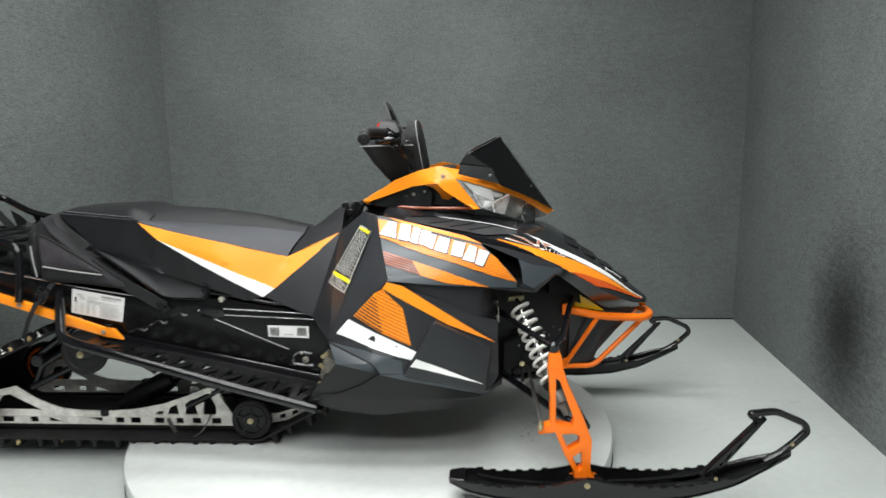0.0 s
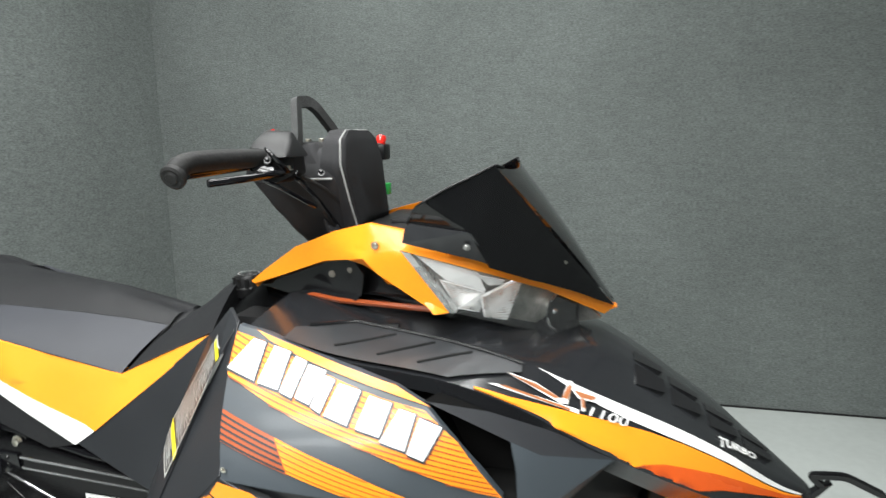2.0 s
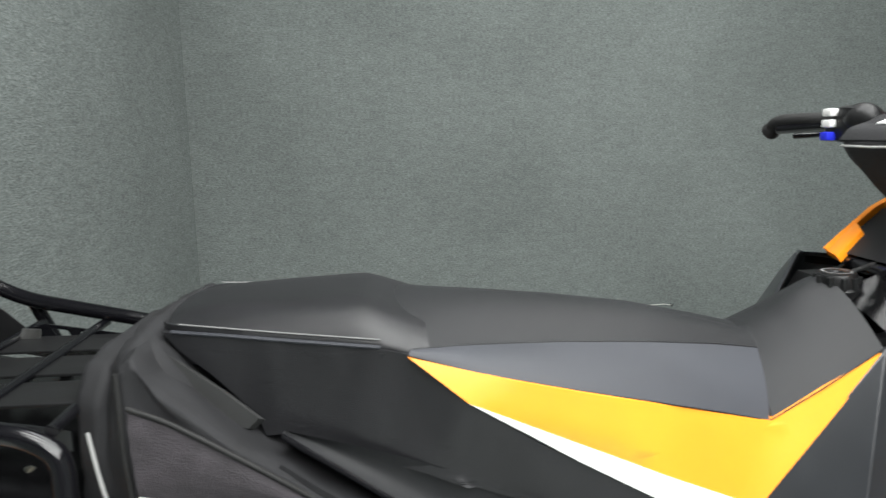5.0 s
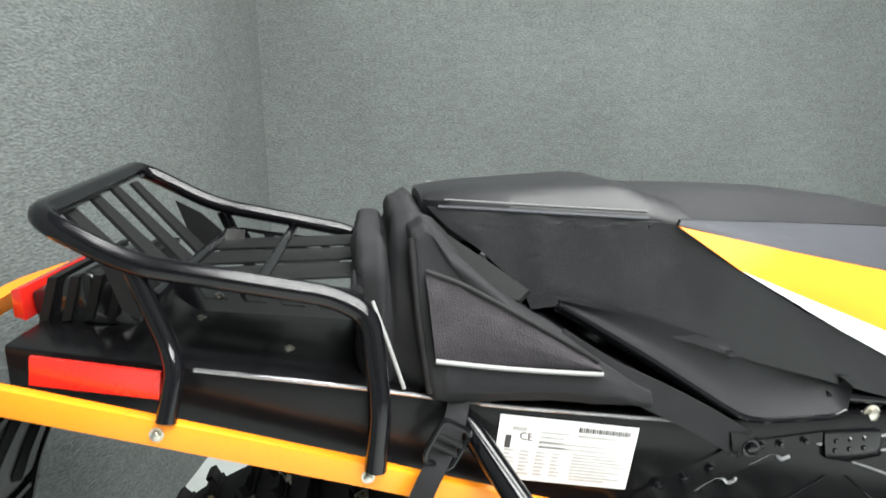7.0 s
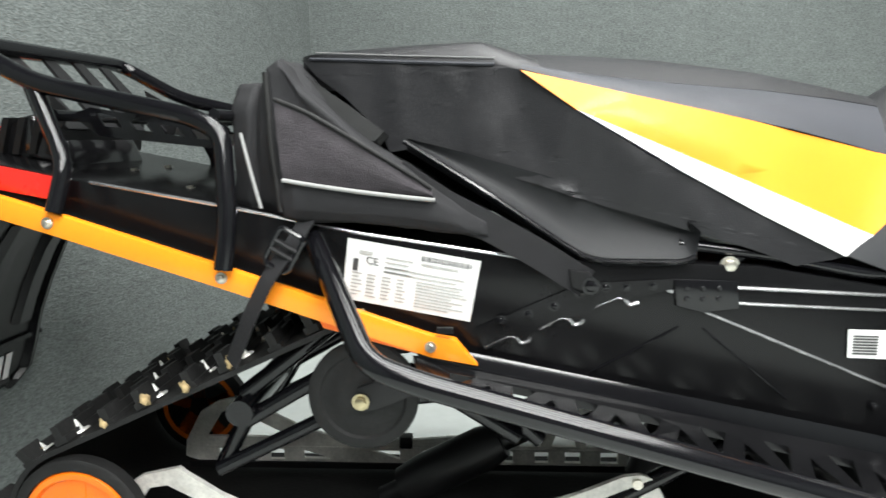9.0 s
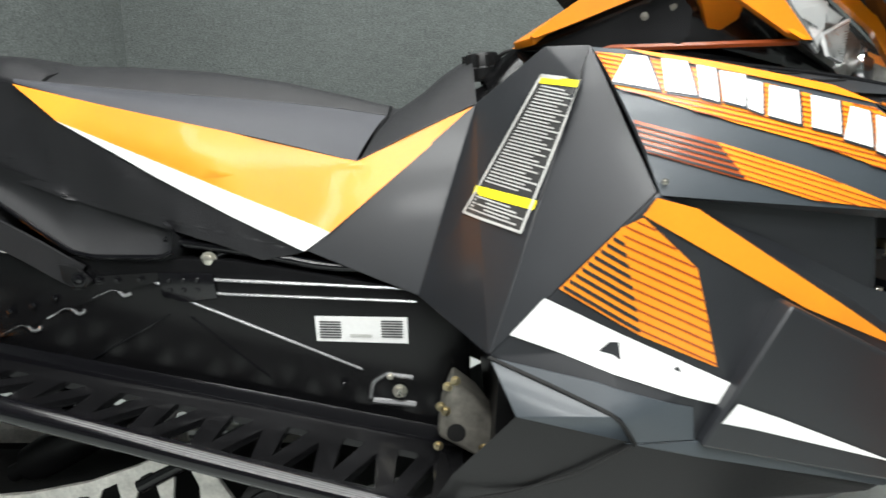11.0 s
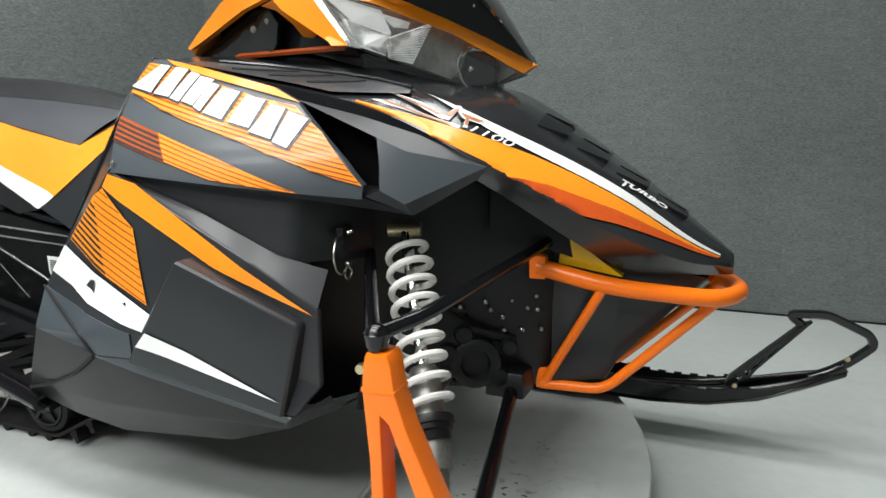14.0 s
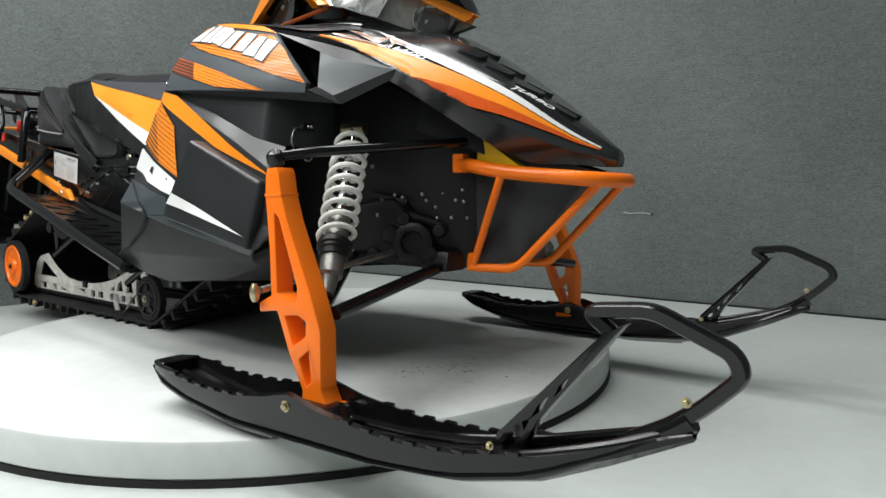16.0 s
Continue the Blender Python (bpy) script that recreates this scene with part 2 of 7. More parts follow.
def painted_floor(name, colour, rough, smear=None):
    m = bpy.data.materials.new(name)
    m.use_nodes = True
    nt = m.node_tree
    N, L, bsdf = nt.nodes.new, nt.links.new, nt.nodes["Principled BSDF"]
    tc = N("ShaderNodeTexCoord")
    n1, n2, n3 = N("ShaderNodeTexNoise"), N("ShaderNodeTexNoise"), N("ShaderNodeTexNoise")
    for n, s, d in ((n1, 1.7, 6), (n2, 26, 8), (n3, 7, 8)):
        n.inputs["Scale"].default_value, n.inputs["Detail"].default_value = s, d
        L(tc.outputs["Object"], n.inputs["Vector"])
    r1, r2, r3 = N("ShaderNodeMapRange"), N("ShaderNodeMapRange"), N("ShaderNodeMapRange")
    for r, src, a, b, lo, hi in ((r1, n1, 0.3, 0.7, 0.93, 1.05), (r2, n2, 0.3, 0.7, 0.96, 1.03), (r3, n3, 0.68, 0.78, 1.0, 0.82)):
        r.inputs["From Min"].default_value, r.inputs["From Max"].default_value = a, b
        r.inputs["To Min"].default_value, r.inputs["To Max"].default_value = lo, hi
        L(src.outputs["Fac"], r.inputs["Value"])
    m1, m2, sc = N("ShaderNodeMath"), N("ShaderNodeMath"), N("ShaderNodeVectorMath")
    m1.operation = m2.operation = "MULTIPLY"
    sc.operation = "SCALE"
    sc.inputs[0].default_value = colour
    L(r1.outputs[0], m1.inputs[0])
    L(r2.outputs[0], m1.inputs[1])
    L(m1.outputs[0], m2.inputs[0])
    L(r3.outputs[0], m2.inputs[1])
    L(m2.outputs[0], sc.inputs["Scale"])
    L(sc.outputs[0], bsdf.inputs["Base Color"])
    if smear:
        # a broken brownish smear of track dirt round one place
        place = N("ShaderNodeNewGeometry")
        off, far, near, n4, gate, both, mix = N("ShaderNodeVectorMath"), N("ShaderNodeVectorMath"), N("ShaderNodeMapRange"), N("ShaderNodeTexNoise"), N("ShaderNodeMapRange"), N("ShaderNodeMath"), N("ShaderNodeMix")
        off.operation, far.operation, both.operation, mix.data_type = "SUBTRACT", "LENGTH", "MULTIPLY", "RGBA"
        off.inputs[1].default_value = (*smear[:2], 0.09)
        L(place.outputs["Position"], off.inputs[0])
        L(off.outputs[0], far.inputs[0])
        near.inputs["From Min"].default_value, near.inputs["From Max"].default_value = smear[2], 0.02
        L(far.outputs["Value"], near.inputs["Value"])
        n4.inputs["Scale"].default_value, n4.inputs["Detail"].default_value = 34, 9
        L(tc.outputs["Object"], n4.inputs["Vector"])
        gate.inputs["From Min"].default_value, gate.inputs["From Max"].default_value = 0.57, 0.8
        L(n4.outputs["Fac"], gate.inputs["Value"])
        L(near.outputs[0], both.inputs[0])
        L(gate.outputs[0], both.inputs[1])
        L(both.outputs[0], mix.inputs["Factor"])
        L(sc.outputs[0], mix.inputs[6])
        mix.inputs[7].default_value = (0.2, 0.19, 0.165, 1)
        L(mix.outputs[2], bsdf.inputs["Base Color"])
    rr = N("ShaderNodeMapRange")
    rr.inputs["To Min"].default_value, rr.inputs["To Max"].default_value = rough - 0.12, rough + 0.14
    L(n3.outputs["Fac"], rr.inputs["Value"])
    L(rr.outputs[0], bsdf.inputs["Roughness"])
    bsdf.inputs["Specular IOR Level"].default_value = 0.35
    bp = N("ShaderNodeBump")
    bp.inputs["Strength"].default_value, bp.inputs["Distance"].default_value = 0.15, 0.002
    L(n2.outputs["Fac"], bp.inputs["Height"])
    L(bp.outputs[0], bsdf.inputs["Normal"])
    return m


M_wall = carpet_wall()
M_wall_patch = carpet_wall("grey_carpeted_wall_dark_patch", ((1.34, 0.36, 0.42), (2.0, 0.42, 0.55)))
M_floor = painted_floor("pale_grey_painted_floor", (0.475, 0.508, 0.49), 0.58)
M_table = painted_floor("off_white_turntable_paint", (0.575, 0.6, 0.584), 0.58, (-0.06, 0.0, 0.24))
M_ceiling = mat("dark_grey_ceiling_paint", (0.1, 0.103, 0.103), 0.85, vary=0.1)
M_plain = mat("plain_grey_plaster", (0.06, 0.062, 0.062), 0.85, vary=0.1)
M_fixture = mat("white_fixture_paint", (0.7, 0.7, 0.68), 0.6, vary=0.05)


# ---- mesh helpers ----
YC = 0.02          # about the sled's middle plane
SLED = Vector((-0.8, YC, 0.09))


def mid(x):
    """The sled's middle plane, which runs slightly askew to the booth."""
    return 0.03 + 0.014 * x


def flip(p, side):
    """The point on the right half (side 1) or mirrored to the left half (side -1)."""
    return (p[0], p[1] if side > 0 else 2 * mid(p[0]) - p[1], p[2])


def part(name, bm, material, parent=None, label="", smooth=40):
    bmesh.ops.recalc_face_normals(bm, faces=bm.faces)
    me = bpy.data.meshes.new(name)
    bm.to_mesh(me)
    bm.free()
    me.materials.append(material)
    if smooth:
        me.polygons.foreach_set("use_smooth", [True] * len(me.polygons))
        me.set_sharp_from_angle(angle=radians(smooth))
    ob = new(name, me)
    if parent is not None:
        ob.parent = parent
        ob.matrix_parent_inverse = Matrix.Translation(-parent.location) if parent.type == "EMPTY" else Matrix()
    return tagged(ob, label) if label else ob


def thing(name, at, label, category, group="", kind=""):
    ob = new(name)
    ob.location = at
    ob.empty_display_size = 0.1
    return tagged(ob, label, category, group, kind)


def add_box(bm, lo, hi, bevel=0.0):
    r = bmesh.ops.create_cube(bm, size=1)
    for v in r["verts"]:
        for i in range(3):
            v.co[i] = lo[i] if v.co[i] < 0 else hi[i]
    if bevel:
        es = list({e for v in r["verts"] for e in v.link_edges})
        bmesh.ops.bevel(bm, geom=es, offset=bevel, segments=2, affect="EDGES", profile=0.6)


def box(lo, hi, bevel=0.0):
    bm = bmesh.new()
    add_box(bm, lo, hi, bevel)
    return bm


def rounded(points, radius, steps=5):
    """The polyline with its inner corners filleted."""
    pts = [Vector(p) for p in points]
    out = [pts[0]]
    for a, b, c in zip(pts, pts[1:], pts[2:]):
        u, w = (a - b), (c - b)
        d = min(radius, u.length * 0.45, w.length * 0.45)
        p, q = b + u.normalized() * d, b + w.normalized() * d
        for i in range(steps + 1):
            s = i / steps
            out.append(p * (1 - s) ** 2 + b * 2 * s * (1 - s) + q * s * s)
    out.append(pts[-1])
    return out


def add_sweep(bm, points, ring, closed_ends=True, up=(0, 0, 1)):
    """A closed 2D ring (side, up) swept along a polyline."""
    pts = [Vector(p) for p in points]
    rows, prev = [], None
    for i, p in enumerate(pts):
        t = (pts[min(i + 1, len(pts) - 1)] - pts[max(i - 1, 0)]).normalized()
        if prev is None:
            ref = Vector(up) if abs(t.dot(Vector(up))) < 0.95 else Vector((1, 0, 0))
            side = t.cross(ref).normalized()
        else:
            side = (prev - t * prev.dot(t)).normalized()
        prev = side
        u = side.cross(t)
        rows.append([bm.verts.new(p + side * a + u * b) for a, b in ring])
    n = len(ring)
    for r, s in zip(rows, rows[1:]):
        for k in range(n):
            bm.faces.new((r[k], r[(k + 1) % n], s[(k + 1) % n], s[k]))
    if closed_ends:
        bm.faces.new(rows[0][::-1])
        bm.faces.new(rows[-1])


def circle(r, n=12, ry=None):
    return [(r * math.cos(2 * math.pi * k / n), (ry or r) * math.sin(2 * math.pi * k / n)) for k in range(n)]


def tube(points, r, fillet=0.0, n=12):
    bm = bmesh.new()
    add_sweep(bm, rounded(points, fillet) if fillet else points, circle(r, n))
    return bm


def strap_mesh(points, wide, thick, fillet=0.02, up=(0, 0, 1)):
    bm = bmesh.new()
    w, t = wide / 2, thick / 2
    add_sweep(bm, rounded(points, fillet), [(-w, -t), (w, -t), (w, t), (-w, t)], up=up)
    return bm


def add_lathe(bm, profile, at, axis=(0, 1, 0), n=24):
    """A profile of (distance along the axis, radius) turned round the axis at a point."""
    q = Vector((0, 0, 1)).rotation_difference(Vector(axis).normalized())
    rows = []
    for d, r in profile:
        rows.append([bm.verts.new(Vector(at) + q @ Vector((r * math.cos(2 * math.pi * k / n), r * math.sin(2 * math.pi * k / n), d))) for k in range(n)])
    for a, b in zip(rows, rows[1:]):
        for k in range(n):
            bm.faces.new((a[k], a[(k + 1) % n], b[(k + 1) % n], b[k]))
    bm.faces.new(rows[0][::-1])
    bm.faces.new(rows[-1])


def lathe(profile, at, axis=(0, 1, 0), n=24):
    bm = bmesh.new()
    add_lathe(bm, profile, at, axis, n)
    return bm


def bolt(at, axis, r=0.009, h=0.008):
    bm = bmesh.new()
    add_lathe(bm, [(0, r * 1.5), (h * 0.25, r * 1.5), (h * 0.26, r * 1.05)], at, axis, 14)
    add_lathe(bm, [(h * 0.26, r), (h * 0.9, r), (h, r * 0.8)], at, axis, 6)
    return bm


def loft(sections, closed=True, caps=True):
    """Rings of equally many points joined one after the other."""
    bm = bmesh.new()
    rows = [[bm.verts.new(p) for p in s] for s in sections]
    n = len(rows[0])
    for a, b in zip(rows, rows[1:]):
        for k in range(n if closed else n - 1):
            bm.faces.new((a[k], a[(k + 1) % n], b[(k + 1) % n], b[k]))
    if caps and closed:
        bm.faces.new(rows[0][::-1])
        bm.faces.new(rows[-1])
    return bm


def softened(bm, times=1, factor=0.5):
    """One or more rounds of smooth subdivision."""
    for _ in range(times):
        bmesh.ops.subdivide_edges(bm, edges=bm.edges, cuts=1, use_grid_fill=True, smooth=factor)
    return bm


def wrinkled(bm, amount, scale, seed=0.0, stretch=(1, 1, 1)):
    """Soft folds: the vertices moved along their normals by a noise."""
    bm.normal_update()
    for v in bm.verts:
        p = Vector([c * s for c, s in zip(v.co, stretch)]) * scale + Vector((seed, seed * 1.7, 0))
        d = noise.noise(p) + 0.5 * noise.noise(p * 2.3)
        v.co += v.normal * d * amount
    return bm


def bevelled(bm, offset, angle=25, segments=2):
    bmesh.ops.recalc_face_normals(bm, faces=bm.faces)
    es = [e for e in bm.edges if len(e.link_faces) == 2 and e.calc_face_angle(0) > radians(angle)]
    bmesh.ops.bevel(bm, geom=es, offset=offset, segments=segments, affect="EDGES", profile=0.6, clamp_overlap=True)
    return bm


def prism(poly, y0, y1, bevel=0.0, holes=()):
    """A polygon of (x, z) with holes, as thick as from y0 to y1."""
    bm = bmesh.new()
    loops = [poly, *holes]
    tess = tessellate_polygon([[Vector((x, z, 0)) for x, z in l] for l in loops])
    flat = [p for l in loops for p in l]
    lo = [bm.verts.new((x, y0, z)) for x, z in flat]
    hi = [bm.verts.new((x, y1, z)) for x, z in flat]
    for t in tess:
        bm.faces.new([lo[i] for i in t])
        bm.faces.new([hi[i] for i in t][::-1])
    at = 0
    for l in loops:
        for k in range(len(l)):
            i, j = at + k, at + (k + 1) % len(l)
            bm.faces.new((lo[i], lo[j], hi[j], hi[i]))
        at += len(l)
    bmesh.ops.dissolve_limit(bm, angle_limit=0.01, verts=bm.verts, edges=bm.edges)
    if bevel:
        bevelled(bm, bevel, 40)
    return bm


def net(*tris):
    """y as a function of x and z over facets given by three corners each."""
    T = np.array(tris, float)

    def f(x, z):
        best = None
        for a, b, c in T:
            d = (b[2] - c[2]) * (a[0] - c[0]) + (c[0] - b[0]) * (a[2] - c[2])
            u = ((b[2] - c[2]) * (x - c[0]) + (c[0] - b[0]) * (z - c[2])) / d
            v = ((c[2] - a[2]) * (x - c[0]) + (a[0] - c[0]) * (z - c[2])) / d
            m = min(u, v, 1 - u - v)
            if best is None or m > best[0]:
                best = (m, u * a[1] + v * b[1] + (1 - u - v) * c[1])
        return best[1]
    return f


def smooth_net(*points):
    """y as a smooth function of x and z near the given points."""
    P = np.array(points, float)
    B = lambda x, z: np.stack([np.ones_like(x), x, z, x * x, x * z, z * z], -1)
    c = np.linalg.lstsq(B(P[:, 0], P[:, 2]), P[:, 1], rcond=None)[0]
    return lambda x, z: float(c[0] + c[1] * x + c[2] * z + c[3] * x * x + c[4] * x * z + c[5] * z * z)


def sheet(poly, f, out=0.0, thick=0.0, step=0.04, side=1, bevel=0.0):
    """A polygon of (x, z) laid on the surface y = f(x, z), set out from it and thickened inwards."""
    bm = bmesh.new()
    tess = tessellate_polygon([[Vector((x, z, 0)) for x, z in poly]])
    vs = [bm.verts.new((x, 0, z)) for x, z in poly]
    for t in tess:
        bm.faces.new([vs[i] for i in t])
    for _ in range(6):
        es = [e for e in bm.edges if e.calc_length() > step]
        if not es:
            break
        bmesh.ops.subdivide_edges(bm, edges=es, cuts=1)
        bmesh.ops.triangulate(bm, faces=bm.faces)
    for v in bm.verts:
        v.co.y = f(v.co.x, v.co.z) - out
    if thick:
        edge = [e for e in bm.edges if len(e.link_faces) == 1]
        back = {v: bm.verts.new(v.co + Vector((0, thick, 0))) for v in list(bm.verts)}
        for fc in list(bm.faces):
            bm.faces.new([back[v] for v in fc.verts][::-1])
        for e in edge:
            a, b = e.verts
            bm.faces.new((a, b, back[b], back[a]))
    if side < 0:
        for v in bm.verts:
            v.co.y = 2 * mid(v.co.x) - v.co.y
    return bm


def facets(tris, out=0.0, thick=0.012, side=1, bevel=0.004):
    """Flat facets given by three corners each, welded, thickened inwards, with softly rounded creases."""
    bm = bmesh.new()
    seen = {}
    for t in tris:
        vs = []
        for p in t:
            k = tuple(round(c, 4) for c in p)
            if k not in seen:
                seen[k] = bm.verts.new((p[0], p[1] - out, p[2]))
            vs.append(seen[k])
        bm.faces.new(vs)
    if thick:
        edge = [e for e in bm.edges if len(e.link_faces) == 1]
        back = {v: bm.verts.new(v.co + Vector((0, thick, 0))) for v in list(bm.verts)}
        for fc in list(bm.faces):
            bm.faces.new([back[v] for v in fc.verts][::-1])
        for e in edge:
            a, b = e.verts
            bm.faces.new((a, b, back[b], back[a]))
    if side < 0:
        for v in bm.verts:
            v.co.y = 2 * mid(v.co.x) - v.co.y
    bmesh.ops.dissolve_limit(bm, angle_limit=0.04, verts=bm.verts, edges=bm.edges)
    return bevelled(bm, bevel, 6, 3) if bevel else bm


def letters(text, place, mapping, size, material, parent, label="", bold=0.03):
    """Text in the built-in font, laid on a surface by mapping(u, v)."""
    cu = bpy.data.curves.new("lettering", "FONT")
    cu.body, cu.size, cu.align_x, cu.align_y = text, size, "CENTER", "CENTER"
    cu.resolution_u, cu.offset = 3, size * bold
    tmp = bpy.data.objects.new("lettering", cu)
    me = tmp.to_mesh()
    bm = bmesh.new()
    bm.from_mesh(me)
    tmp.to_mesh_clear()
    bpy.data.objects.remove(tmp)
    for v in bm.verts:
        v.co = mapping(v.co.x + place[0], v.co.y + place[1])
    return part("lettering", bm, material, parent, label, 0)


# ---- the booth ----
XW, XE, YN, YS, ZC = -2.53, 1.47, 1.93, -5.0, 3.1


def slab(name, lo, hi, material, label, category="wall"):
    return tagged(part(name, box(lo, hi), material, smooth=0), label, category, kind="structure")


slab("floor", (XW - 1.3, YS - 0.1, -0.12), (XE + 0.3, YN + 0.1, 0.0), M_floor, "pale grey painted concrete booth floor", "floor")
north = slab("wall_north", (XW - 0.1, YN, 0.0), (XE + 0.3, YN + 0.1, ZC), M_wall, "grey carpeted rear booth wall with a scratch")
bm = box((-0.1, YS, 0.0), (0, YN - 0.002, ZC))
for v in bm.verts:
    v.co.x += XW + (v.co.y - YN) * 0.172
tagged(part("wall_west", bm, M_wall, smooth=0), "grey carpeted side booth wall", "wall", kind="structure")
bm = box((0, YS, 0.0), (0.1, YN - 0.002, ZC))
for v in bm.verts:
    v.co.x += XE + (v.co.y - YN) * 0.085
tagged(part("wall_east", bm, M_wall_patch, smooth=0), "grey carpeted side booth wall with a soft dark patch", "wall", kind="structure")
slab("wall_south", (XW - 1.4, YS - 0.1, 0.0), (XE + 0.3, YS, ZC), M_plain, "plain grey wall behind the booth")
slab("ceiling", (XW - 1.4, YS - 0.1, ZC), (XE + 0.3, YN + 0.1, ZC + 0.1), M_ceiling, "plain dark grey booth ceiling", "ceiling")
for y, _ in TUBES:
    lamp = thing("ceiling_light", (TUBE_X, y, ZC), "white ceiling panel light fixture", "ceiling light", "ceiling lights")
    part("housing", box((TUBE_X - 1.3, y - 0.28, ZC - 0.06), (TUBE_X + 1.3, y + 0.28, ZC), 0.008), M_fixture, lamp)
# dark joint along the foot of the rear wall, and a scratch in its carpet
part("floor_joint", box((XW, YN - .006, 0.001), (XE, YN - .001, 0.009)), M_rubber, north, "", 0)
part("scratch", tube([(-.41, YN - .002, .452), (-.37, YN - .003, .446), (-.30, YN - .003, .449), (-.26, YN - .003, .444)], .0022, 0, 6), M_label_grey, north, "pale scratch")
part("scratch", tube([(-.265, YN - .003, .452), (-.255, YN - .003, .438), (-.25, YN - .003, .450)], .0025, 0, 6), M_rubber, north)

# ---- the turntable ----
TX, TY, TR = -0.803, 0.083, 1.016
table = thing("turntable", (TX, TY, 0), "low round off-white display turntable", "turntable")
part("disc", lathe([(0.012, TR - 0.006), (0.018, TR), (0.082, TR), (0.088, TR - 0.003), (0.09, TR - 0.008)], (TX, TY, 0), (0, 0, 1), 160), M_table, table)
part("base_ring", lathe([(0.0, TR + 0.004), (0.013, TR + 0.002)], (TX, TY, 0), (0, 0, 1), 128), M_rubber, table, "black rubber base ring")
random.seed(4)
for x, y, n in ((-.07, .2, 5), (-.05, .17, 3), (-.1, -.01, 9), (-.14, -.09, 8), (-.16, -.14, 9), (.02, -.02, 3), (-.2, .05, 4)):
    for _ in range(n):
        px, py, r = x + random.gauss(0, .026), y + random.gauss(0, .02), random.uniform(.0012, .0055)
        bm = bmesh.new()
        k = 7
        a0 = random.random() * 6
        bm.faces.new([bm.verts.new((px + r * random.uniform(.5, 1.7) * math.cos(a0 + 6.283 * j / k), py + r * random.uniform(.3, 1.0) * math.sin(a0 + 6.283 * j / k), .0912)) for j in range(k)])
        part("scuff", bm, M_scuff, table, "", 0)

# ---- the sled ----
sled = thing("snowmobile", SLED, "black and orange trail snowmobile with white stripes on a turntable", "snowmobile")

# side panel surfaces, as facets between their corners
pA, pB, pC, pD, pE = (-.719, -.295, 1.023), (-.346, -.361, .934), (-.219, -.392, .799), (-.664, -.468, .822), (-.22, -.385, .782)
pM, pF = (-.45, -.432, .87), (-.53, -.335, .985)
UP = smooth_net(pA, pB, pC, pD, pE, pM, pF, (-.696, -.349, .967), (-.303, -.383, .902))
rg2, rg3, p9, p8 = (-.396, -.452, .677), (-.285, -.43, .60), (-.283, -.437, .471), (-.319, -.468, .425)
bl, kr, k0, sc_ = (-.614, -.505, .501), (-.692, -.513, .501), (-.716, -.52, .541), (-.878, -.452, .598)
sp_, wr_ = (-.719, -.479, .619), (-.564, -.492, .577)
LOW_FACETS = ((pD, rg2, wr_), (pD, wr_, sp_), (pD, sp_, sc_), (sc_, sp_, k0), (sp_, wr_, k0), (k0, wr_, bl), (k0, bl, kr), (rg2, rg3, p9),
              (rg2, p9, wr_), (wr_, p9, p8), (wr_, p8, bl))
LOW = net(*LOW_FACETS)
lr, ly, spl, st_ = (-.741, -.325, .971), (-.887, -.277, .813), (-.986, -.252, .63), (-.777, -.226, 1.03)
w5, w3 = (-.884, -.14, .946), (-1.178, -.229, .705)
SHROUD_FACETS = ((st_, lr, ly), (lr, sc_, ly), (ly, sc_, spl), (pA, pD, sc_), (pA, sc_, lr), (st_, pA, lr), (st_, ly, w5), (ly, spl, w5), (w5, spl, w3))
SHROUD = net(*SHROUD_FACETS[:6])
lm, l1, l2 = (-.845, -.506, .535), (-.61, -.505, .478), (-.335, -.465, .412)
b1, b2, b3, b4 = (-.502, -.508, .684), (-.305, -.456, .58), (-.33, -.484, .426), (-.612, -.525, .5)
BUL = net((b1, b2, b4), (b2, b3, b4))

